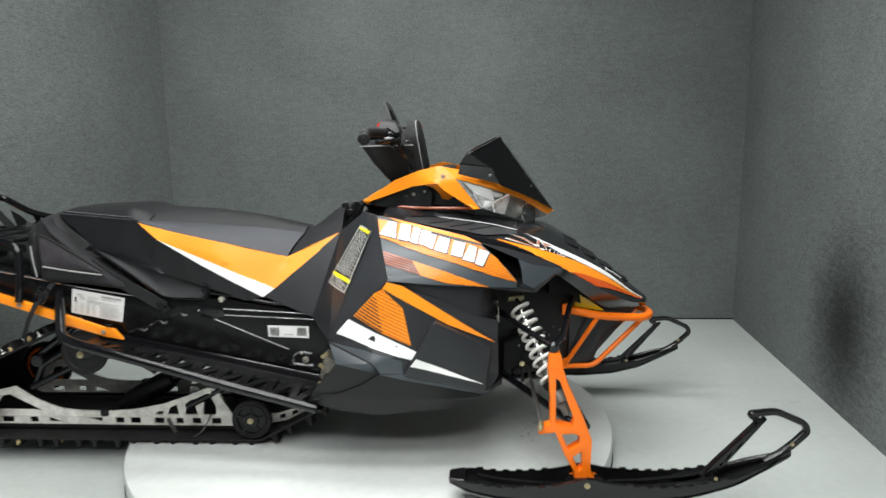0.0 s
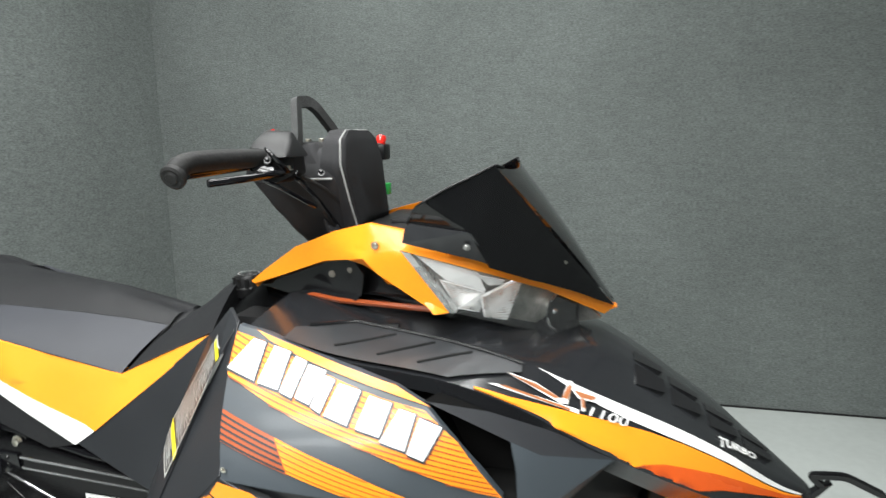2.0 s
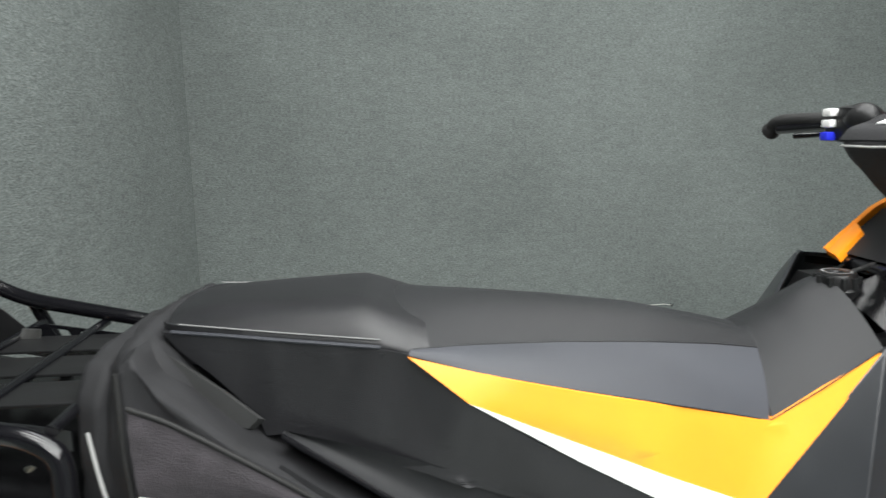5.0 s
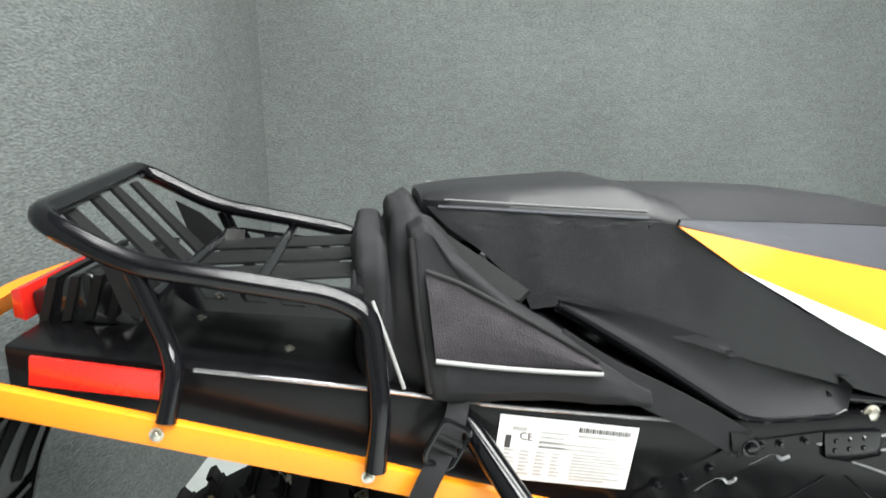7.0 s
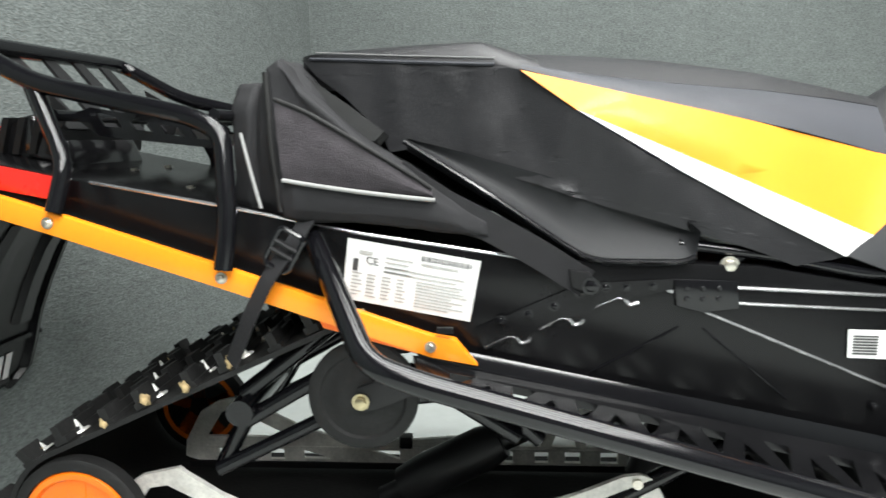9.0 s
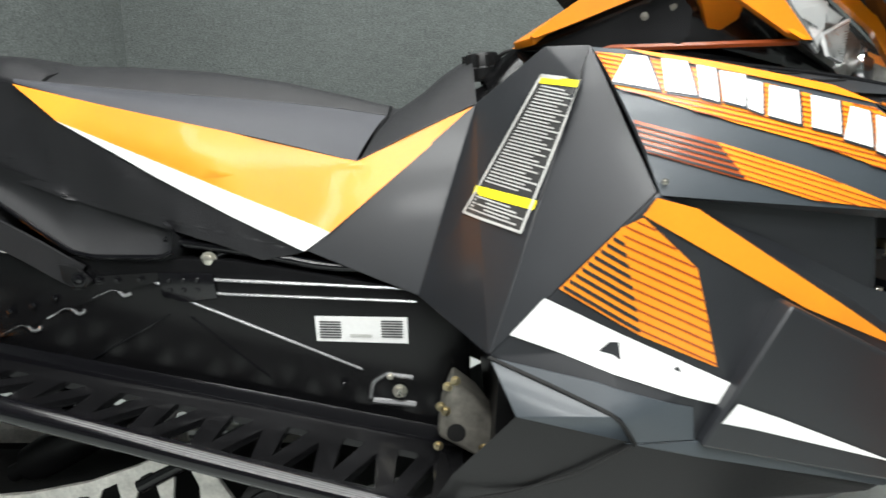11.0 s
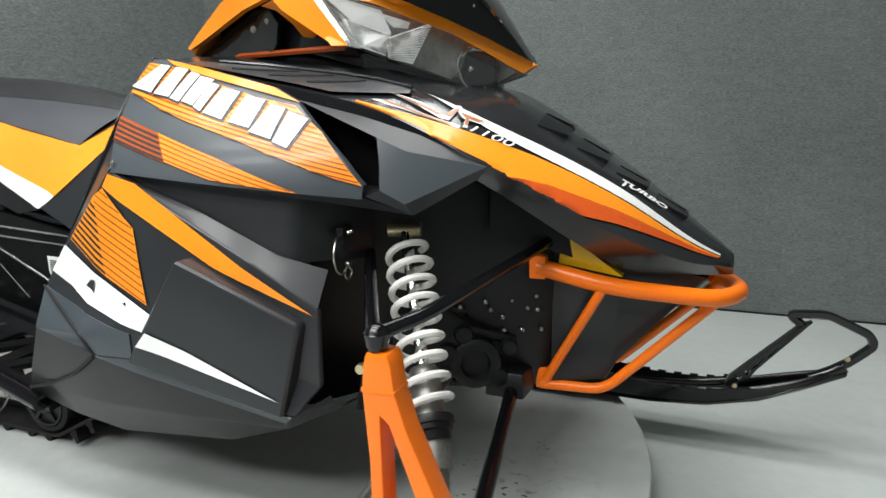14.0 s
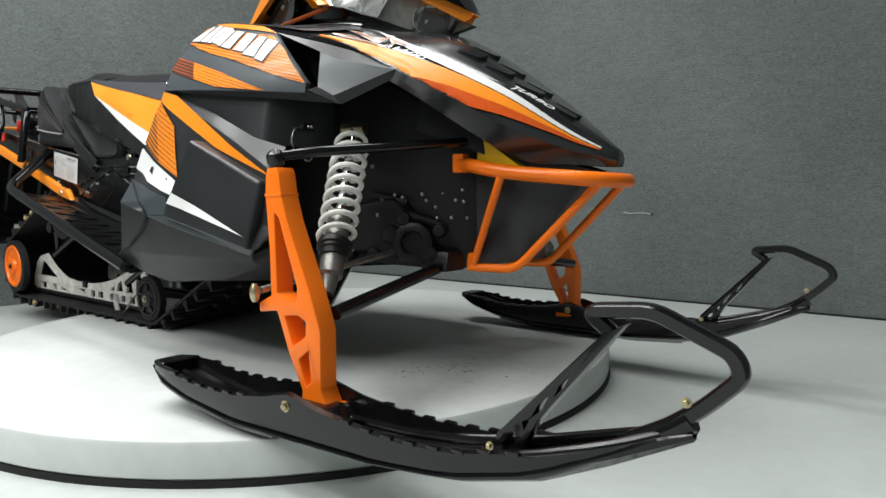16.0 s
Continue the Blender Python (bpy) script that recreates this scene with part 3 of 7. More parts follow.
for side in (1, -1):
    up = part("upper_side_panel", sheet([(-.717, 1.02), (-.647, 1.012), (-.554, .991), (-.465, .972), (-.396, .954), (-.346, .931),
              (-.293, .882), (-.25, .839), (-.218, .799), (-.22, .777), (-.462, .8), (-.66, .818), (-.675, .875), (-.696, .95)], UP, 0, 0.012, 0.03, side),
              M_slate, sled, "satin slate grey upper side panel", 35)
    shr = part("shroud_panel", facets(SHROUD_FACETS, 0, .012, side), M_satin, sled, "satin black creased shroud panel beside the seat", 30)
    low = part("lower_side_panel", facets(LOW_FACETS, 0, .012, side), M_satin, sled, "matt black lower side panel", 30)
    if side > 0:
        upper, shroud, lower = up, shr, low
    F = lambda *q: [flip(p, side) for p in q]
    # recess between the upper and lower panels: a chamfer, an inset panel that turns inwards, and the lip above
    part("side_chamfer", loft([F((-.655, -.464, .817), (-.52, -.456, .744), (-.40, -.4515, .677), (-.287, -.4285, .602)),
                               F((-.65, -.456, .812), (-.50, -.440, .752), (-.36, -.424, .684), (-.283, -.398, .66))], closed=False), M_satin, sled)
    bm = loft([F((-.65, -.452, .81), (-.50, -.434, .75), (-.37, -.420, .685), (-.342, -.412, .673), (-.325, -.385, .668), (-.30, -.32, .662), (-.28, -.25, .65)),
               F((-.65, -.452, .813), (-.50, -.433, .775), (-.37, -.412, .73), (-.342, -.405, .72), (-.325, -.38, .72), (-.30, -.32, .72), (-.28, -.25, .72)),
               F((-.65, -.452, .816), (-.50, -.43, .803), (-.37, -.402, .792), (-.342, -.395, .79), (-.325, -.37, .79), (-.30, -.32, .79), (-.28, -.25, .79))], closed=False)
    part("side_recess", softened(bm, 1, .3), M_satin, sled, "satin charcoal inset side panel", 50)
    part("recess_seam", tube(F((-.64, -.453, .806), (-.50, -.4375, .749), (-.37, -.4225, .6845), (-.345, -.415, .673), (-.325, -.388, .667)), .0018, .012, 6), M_rubber, sled)
    part("panel_lip", loft([F((-.62, -.464, .8135), (-.46, -.436, .800), (-.30, -.405, .787), (-.215, -.391, .779)),
                            F((-.61, -.455, .809), (-.46, -.424, .790), (-.30, -.390, .771), (-.15, -.352, .75))], closed=False), M_satin, sled)
    # belly below the ledge
    rows = [F(lm, (-.77, -.509, .518), kr, (-.61, -.503, .478), (-.335, -.463, .412), (-.278, -.415, .45)),
            F((-.93, -.468, .43), (-.82, -.487, .40), (-.70, -.492, .40), (-.53, -.483, .40), (-.345, -.452, .395), (-.276, -.41, .435)),
            F((-.963, -.455, .372), (-.84, -.45, .338), (-.72, -.447, .322), (-.471, -.44, .345), (-.357, -.425, .38), (-.27, -.39, .42)),
            F((-.95, -.22, .36), (-.84, -.22, .31), (-.72, -.22, .30), (-.471, -.22, .32), (-.357, -.22, .35), (-.26, -.22, .40))]
    part("belly_pan", bevelled(loft(rows, closed=False), 0.005, 12), M_black, sled, "matt black belly pan", 25)
    part("belly_seam", tube(F((-.695, -.517, .50), (-.76, -.506, .455), (-.85, -.49, .415), (-.935, -.472, .39)), .003, 0, 6), M_rubber, sled)
    # box-shaped clutch bulge on the lower panel
    bulge = part("clutch_bulge", bevelled(sheet([(-.502, .684), (-.305, .58), (-.33, .426), (-.612, .5)], BUL, 0, .06, .5, side), .01, 30, 3), M_satin, sled, "", 30)
    # scoop in front of the upper panel
    K = dict(a=(-.349, -.362, .934), b=(-.212, -.393, .782), c=(-.211, -.351, .872), cm=(-.2, -.366, .83), e=(-.197, -.374, .79), f=(-.158, -.364, .768), g=(-.149, -.35, .749),
             h=(-.163, -.343, .85), tp=(-.049, -.283, .823), tq=(-.06, -.272, .806), k1=(-.25, -.318, .905), k2=(-.16, -.30, .875), k3=(-.055, -.272, .828),
             i1=(-.21, -.27, .87), i2=(-.195, -.29, .79), i3=(-.28, -.29, .79), i4=(-.34, -.3, .925))
    def mesh_of(keys):
        bm = bmesh.new()
        V = {k: bm.verts.new(flip(p, side)) for k, p in K.items() if any(k in q.split() for q in keys)}
        for q in keys:
            bm.faces.new([V[k] for k in q.split()])
        return bm
    part("scoop_opening", mesh_of(("a c i1 i4", "c cm e i2 i1", "e b i3 i2", "i1 i2 i3 i4", "a i4 i3 b")), M_duct, sled, "dark scoop opening", 20)
    scoop = part("air_scoop", bevelled(mesh_of(("c h cm", "h tp f", "h f e cm")), .003, 20), M_slate, sled, "satin slate grey air scoop", 60)
    part("scoop_under", bevelled(mesh_of(("f tp tq g", "e f g b")), .002, 20), M_satin, scoop, "", 30)
    part("scoop_channel", mesh_of(("a k1 c", "k1 k2 h c", "k2 k3 tp h")), M_satin, scoop, "", 40)

# dark inner frame behind the panels
part("inner_frame", loft([[(x0, mid(x0) - w, z), (x0, mid(x0) + w, z), (-.45, mid(-.45) + w1, z), (-.45, mid(-.45) - w1, z)] for x0, z, w, w1 in ((-.87, .37, .40, .40), (-.86, .58, .415, .42), (-.885, .7, .30, .4), (-.87, .80, .25, .3), (-.80, 1.0, .2, .2))]), M_black, sled)
# slate ledge above the belly
for side in (1, -1):
    owner = lower if side > 0 else sled
    part("ledge_panel", facets(((sc_, k0, lm), (k0, kr, lm), (kr, bl, l1), (bl, p8, l2), (bl, l2, l1)), .003, .008, side, .002), M_slate, owner, "satin slate ledge panel", 30)
    part("ledge_panel", sheet([(-.876, .597), (-.738, .578), (-.617, .546), (-.614, .503), (-.69, .503), (-.714, .541)], LOW, .003, .004, .03, side), M_slate, owner, "", 20)
    part("ledge_crease", tube([flip((p[0], p[1] - .004, p[2]), side) for p in (sc_, (-.795, -.488, .57), k0, kr)], .0028, .02, 6), M_rubber, owner)


# graphics of the near side
def decal(poly, f, material, parent, name="decal", out=0.003, label=""):
    return part(name, sheet(poly, f, out, 0, 0.03), material, parent, label, 60)


def hatch(poly, slope, gap, width, f, material, parent, out=.0042):
    """Thin parallel pin stripes across a polygon."""
    cs = [z - slope * x for x, z in poly]
    c = min(cs) + gap * .7
    while c < max(cs):
        xs = []
        for (xa, za), (xb, zb) in zip(poly, poly[1:] + poly[:1]):
            da, db = za - slope * xa - c, zb - slope * xb - c
            if da * db < 0:
                xs.append(xa + (xb - xa) * da / (da - db))
        xs.sort()
        for x0, x1 in zip(xs[::2], xs[1::2]):
            if x1 - x0 > .006:
                decal([(x0, slope * x0 + c), (x1, slope * x1 + c), (x1, slope * x1 + c - width), (x0, slope * x0 + c - width)], f, material, parent, "pin_stripe", out)
        c += gap


decal([(-.675, 1.017), (-.554, .993), (-.396, .956), (-.337, .929), (-.40, .945), (-.554, .982), (-.64, 1.004)], UP, M_decal_orange, upper, out=.0038)
band = [(-.714, 1.012), (-.65, 1.003), (-.42, .94), (-.345, .924), (-.289, .882), (-.218, .798), (-.261, .81), (-.444, .876), (-.545, .905), (-.698, .957)]
decal(band, UP, M_decal_orange, upper)
hatch(band, -.26, .0072, .0018, UP, M_rust, upper)
rust = [(-.684, .913), (-.58, .883), (-.548, .834), (-.673, .871)]
decal(rust, UP, M_rust, upper)
hatch(rust, -.29, .0075, .003, UP, M_satin, upper)
low_band = [(-.58, .883), (-.46, .844), (-.316, .787), (-.462, .808), (-.55, .836)]
decal(low_band, UP, M_decal_orange, upper)
hatch(low_band, -.32, .0072, .0014, UP, M_rust, upper)
# brand mark as plain white slabs with a dark edge
for q in ([(-.702, .966), (-.672, 1.006), (-.645, 1.002), (-.642, .953)], [(-.634, .951), (-.626, .999), (-.592, .993), (-.594, .944)],
          [(-.59, .942), (-.58, .988), (-.556, .982), (-.566, .935)], [(-.56, .936), (-.552, .979), (-.518, .972), (-.533, .928)],
          [(-.53, .926), (-.518, .966), (-.499, .961), (-.512, .918)], [(-.505, .916), (-.49, .957), (-.452, .949), (-.464, .904)],
          [(-.449, .9), (-.436, .943), (-.398, .934), (-.41, .89)], [(-.408, .884), (-.384, .927), (-.358, .92), (-.368, .872)],
          [(-.364, .868), (-.35, .915), (-.314, .903), (-.338, .858)]):
    cx, cz = sum(p[0] for p in q) / 4, sum(p[1] for p in q) / 4
    decal([(cx + (x - cx) * 1.1 + .002, cz + (z - cz) * 1.1 - .002) for x, z in q], UP, M_satin, upper, "brand_block", .005)
    decal(q, UP, M_white, upper, "brand_block", .0062)

decal([(-.665, .815), (-.611, .8), (-.292, .591), (-.463, .667), (-.681, .793)], LOW, M_decal_orange, lower)
hat1 = [(-.707, .777), (-.681, .636), (-.785, .695)]
decal(hat1, LOW, M_decal_orange, lower)
hatch(hat1, -.567, .0125, .0055, LOW, M_satin, lower)
hat2 = [(-.707, .777), (-.681, .79), (-.612, .725), (-.584, .596), (-.681, .636)]
decal(hat2, LOW, M_decal_orange, lower)
hatch(hat2, -.45, .0125, .0025, LOW, M_rust, lower)
decal([(-.804, .682), (-.561, .573), (-.584, .548), (-.85, .63)], LOW, M_white, lower, label="white stripe with a torn spot")
decal([(-.735, .616), (-.722, .628), (-.71, .628), (-.708, .606), (-.716, .612)], LOW, M_satin, lower, "torn_spot", .005)
decal([(-.64, .594), (-.634, .598), (-.63, .59)], LOW, M_satin, lower, "torn_spot", .005)
decal([(-.566, .558), (-.335, .456), (-.586, .533)], BUL, M_white, bulge, out=.003)
part("panel_screw", bolt((-.655, -.468, .835), (0, -1, 0), .003, .003), M_steel, upper)

# shroud warning label
lab = decal([(-.787, .984), (-.737, .971), (-.83, .758), (-.91, .773)], SHROUD, M_label_dark, shroud, "warning_label", .003, "black and silver warning label with yellow bands")
decal([(-.787, .982), (-.741, .97), (-.745, .96), (-.791, .971)], SHROUD, M_yellow_label, lab, "yellow_band", .0045)
decal([(-.889, .816), (-.806, .803), (-.812, .79), (-.895, .803)], SHROUD, M_yellow_label, lab, "yellow_band", .0045)
for k in range(40):
    s = (k + .9) / 41
    if abs(s - .81) < .045:
        continue
    xa, za, xb, zb = -.79 - .118 * s, .972 - .195 * s, -.744 - .086 * s, .958 - .196 * s
    j = (.7 + .27 * ((k * 7) % 5) / 4)
    xb, zb = xa + (xb - xa) * j, za + (zb - za) * j
    decal([(xa + .004, za), (xb, zb), (xb, zb - .0023), (xa + .004, za - .0023)], SHROUD, M_label_grey, lab, "print_line", .0042)
for q in ([(-.788, .9855), (-.736, .972), (-.7385, .9665), (-.790, .980)], [(-.91, .776), (-.83, .761), (-.8285, .757), (-.911, .772)], [(-.736, .972), (-.829, .757), (-.8325, .757), (-.7395, .972)], [(-.7845, .984), (-.788, .985), (-.911, .774), (-.9075, .774)]):
    decal(q, SHROUD, M_label_grey, lab, "print_line", .0046)

# hood: a shell between the ridge and the side edge
HOOD = [(-.70, (.03, 1.045), (-.1, 1.04), (-.2, 1.03), (-.297, 1.016), (-.3, .99)),
        (-.53, (.03, 1.045), (-.1, 1.035), (-.19, 1.0), (-.333, .984), (-.335, .96)),
        (-.32, (.03, 1.01), (-.1, 1.0), (-.2, .972), (-.293, .939), (-.29, .91)),
        (-.202, (.03, .975), (-.09, .967), (-.213, .946), (-.289, .90), (-.28, .86)),
        (-.06, (.03, .944), (-.06, .934), (-.182, .886), (-.284, .83), (-.272, .795)),
        (.143, (.03, .801), (-.03, .799), (-.108, .782), (-.17, .705), (-.085, .63)),
        (.26, (.03, .71), (.0, .708), (-.042, .695), (-.078, .645), (-.03, .612)),
        (.348, (.03, .637), (.026, .636), (.022, .632), (.018, .622), (.024, .606))]


def hood_at(x, v):
    """A point of the hood: x along, v from 0 at the ridge to 4 at the lower lip."""
    k = max(0, min(len(HOOD) - 2, sum(1 for h in HOOD if h[0] <= x) - 1))
    rows = [HOOD[max(0, k - 1)], HOOD[k], HOOD[k + 1], HOOD[min(len(HOOD) - 1, k + 2)]]
    i = max(0, min(3, int(v)))
    r = v - i
    xs = [h[0] for h in rows]
    yz = [[h[1 + i][n] * (1 - r) + h[2 + i][n] * r for h in rows] for n in (0, 1)]
    d = xs[2] - xs[1]
    s = (x - xs[1]) / d
    out = []
    for p in yz:
        m1 = (p[2] - p[0]) / (xs[2] - xs[0]) * d if xs[0] < xs[1] else p[2] - p[1]
        m2 = (p[3] - p[1]) / (xs[3] - xs[1]) * d if xs[3] > xs[2] else p[2] - p[1]
        out.append((2 * s ** 3 - 3 * s * s + 1) * p[1] + (s ** 3 - 2 * s * s + s) * m1 + (3 * s * s - 2 * s ** 3) * p[2] + (s ** 3 - s * s) * m2)
    return Vector((x, out[0], out[1]))


def hood_out(x, v, out):
    p = hood_at(x, v)
    n = (hood_at(x + .004, v) - p).cross(hood_at(x, v + .02) - p)
    n.normalize()
    if n.z < 0:
        n = -n
    return p + n * out


def on_hood(lo, hi, x0, x1, material, parent, n=28, out=.003, name="decal", label=""):
    """A stripe on the hood between two lines v = lo(x) and v = hi(x)."""
    bm = bmesh.new()
    rows = []
    for k in range(n + 1):
        x = x0 + (x1 - x0) * k / n
        rows.append([bm.verts.new(hood_out(x, lo(x) + (hi(x) - lo(x)) * j / 4, out)) for j in range(5)])
    for a, b in zip(rows, rows[1:]):
        for j in range(4):
            bm.faces.new((a[j], a[j + 1], b[j + 1], b[j]))
    return part(name, bm, material, parent, label, 60)


def line(*pts):
    xs, vs = [p[0] for p in pts], [p[1] for p in pts]
    return lambda x: float(np.interp(x, xs, vs))


bm = bmesh.new()
rows = []
for k in range(61):
    x = -.70 + 1.04 * k / 60
    half = [hood_at(x, j / 3) for j in range(13)]
    ring = [flip(p, -1) for p in half[:0:-1]] + [tuple(p) for p in half]
    rows.append([bm.verts.new(p) for p in ring])
for a, b in zip(rows, rows[1:]):
    for j in range(len(a) - 1):
        bm.faces.new((a[j], a[j + 1], b[j + 1], b[j]))
bm.faces.new(rows[-1])
hood = part("hood", bm, M_hood, sled, "gloss black hood with orange and white stripes", 50)
wt = line((-.182, 1.935), (-.133, 1.982), (-.083, 2.007), (-.033, 2.02), (.016, 2.029), (.066, 2.042), (.115, 2.066), (.165, 2.103), (.214, 2.154), (.264, 2.218), (.315, 2.3))
wb = line((-.182, 1.945), (-.167, 1.975), (-.119, 2.129), (-.071, 2.212), (-.024, 2.246), (.024, 2.256), (.072, 2.257), (.12, 2.263), (.168, 2.28), (.215, 2.31), (.263, 2.35), (.315, 2.41))
ot = line((-.283, 2.931), (-.224, 2.854), (-.165, 2.688), (-.105, 2.517), (-.046, 2.386), (.013, 2.309), (.072, 2.282), (.131, 2.291), (.191, 2.323), (.25, 2.376), (.315, 2.46))
ow = line((-.283, 3.1), (-.244, 3.255), (-.202, 3.337), (-.16, 3.36), (-.117, 3.36), (-.075, 3.35), (-.056, 3.3), (-.03, 3.08), (.0, 2.9), (.036, 2.75), (.084, 2.65), (.136, 2.56), (.188, 2.51), (.244, 2.47), (.315, 2.5))
rb = line((-.07, 3.95), (-.03, 3.9), (.0, 3.65), (.036, 3.35), (.088, 3.0), (.14, 2.82), (.192, 2.71), (.244, 2.62), (.3, 2.6), (.315, 2.56))
on_hood(ot, ow, -.283, .313, M_decal_orange, hood, 60)
on_hood(ow, rb, -.07, .311, M_red_decal, hood, 48)
on_hood(wt, wb, -.182, .313, M_white, hood, 60)


def hood_mark(poly, material, out, name="model_mark"):
    """A flat mark of (x, v) corners on the hood."""
    bm = bmesh.new()
    vs = [bm.verts.new(hood_out(x, v, out)) for x, v in poly]
    for t in tessellate_polygon([[Vector((x, v * .08, 0)) for x, v in poly]]):
        bm.faces.new([vs[i] for i in t])
    return part(name, bm, material, hood, "", 0)


letters("TURBO", (0, 0), lambda u, v: hood_out(.178 + u * 1.02 + v * .3, 1.80 - v * 18 - u * 3.0, .0045), .023, M_white, hood, "white lettering", 0.04)
letters("1100", (0, 0), lambda u, v: hood_out(-.063 + u * 1.5 + v * .35, 2.375 - v * 11 - u * 2.0, .0058), .024, M_white, hood, "white numerals", 0.0)
# model mark as plain white and copper slivers
for poly in ([(-.262, 2.76), (-.246, 2.68), (-.11, 2.47), (-.111, 2.55)], [(-.252, 2.3), (-.235, 2.31), (-.184, 2.3), (-.132, 2.43), (-.14, 2.52), (-.188, 2.44)],
             [(-.142, 2.49), (-.13, 1.98), (-.123, 1.97), (-.13, 2.47)], [(-.127, 2.12), (-.077, 2.06), (-.087, 2.21), (-.113, 2.26)], [(-.106, 2.48), (-.11, 2.16), (-.104, 2.16), (-.1, 2.44)]):
    hood_mark(poly, M_white, .0048)
    cx, cv = sum(p[0] for p in poly) / len(poly), sum(p[1] for p in poly) / len(poly)
    hood_mark([(cx + (x - cx) * .8, cv + (v - cv) * .62) for x, v in poly], M_copper, .0056)
# shoulder panel with three grooves
for side in (1, -1):
    bm = bmesh.new()
    rows = []
    lo, hi = line((-.62, 2.55), (-.53, 2.02), (-.21, 2.0)), line((-.66, 2.95), (-.33, 2.94), (-.21, 2.2))
    for k in range(25):
        x = -.62 + .41 * k / 24
        rows.append([bm.verts.new(flip(hood_out(x, lo(x) + (hi(x) - lo(x)) * j / 4, .006), side)) for j in range(5)])
    for a, b in zip(rows, rows[1:]):
        for j in range(4):
            bm.faces.new((a[j], a[j + 1], b[j + 1], b[j]))
    sh = part("shoulder_panel", bm, M_shoulder, sled, "satin black grooved shoulder panel")
    for x in (-.53, -.455, -.385):
        part("groove", tube([flip(hood_out(x + .085 * j / 4, 2.75 - .62 * j / 4, .0065), side) for j in range(5)], .0028, 0, 6), M_rubber, sh)
    part("shoulder_edge", tube([flip(hood_out(x, lo(x), .008), side) for x in (-.6, -.53, -.45, -.35, -.28, -.21)], .004, 0, 6), M_gloss, sh)
# raised black cooling fins along the nose ridge
for k in range(4):
    x = -.01 + .07 * k
    for v in (.25, .95):
        a, b = [(0, .0), (.0, .5), (.05, .42), (.05, .08)], (.0005, .0005, .008, .008)
        ring = [[hood_out(x + p, v + q, .0002) for p, q in a], [hood_out(x + p, v + q, o + .0015) for (p, q), o in zip(a, b)]]
        part("nose_fin", loft(ring), M_gloss, hood, "", 20)

# pod over the headlights
POD = net(((-.79, -.12, 1.056), (-.6, -.165, 1.168), (-.6, -.17, 1.1)), ((-.6, -.165, 1.168), (-.495, -.187, 1.195), (-.506, -.206, 1.131)), ((-.6, -.165, 1.168), (-.506, -.206, 1.131), (-.6, -.17, 1.1)),
          ((-.495, -.187, 1.195), (-.439, -.2, 1.149), (-.506, -.206, 1.131)), ((-.439, -.2, 1.149), (-.346, -.198, 1.037), (-.506, -.206, 1.131)),
          ((-.495, -.187, 1.195), (-.3, -.16, 1.13), (-.439, -.2, 1.149)), ((-.439, -.2, 1.149), (-.3, -.165, 1.11), (-.346, -.198, 1.037)), ((-.3, -.165, 1.11), (-.244, -.133, .996), (-.346, -.198, 1.037)),
          ((-.3, -.165, 1.11), (-.18, -.085, 1.065), (-.244, -.133, .996)), ((-.18, -.085, 1.065), (-.13, -.03, .972), (-.244, -.133, .996)), ((-.18, -.085, 1.065), (-.05, .025, 1.0), (-.13, -.03, .972)),
          ((-.3, -.16, 1.13), (-.18, -.085, 1.075), (-.3, -.165, 1.11)))
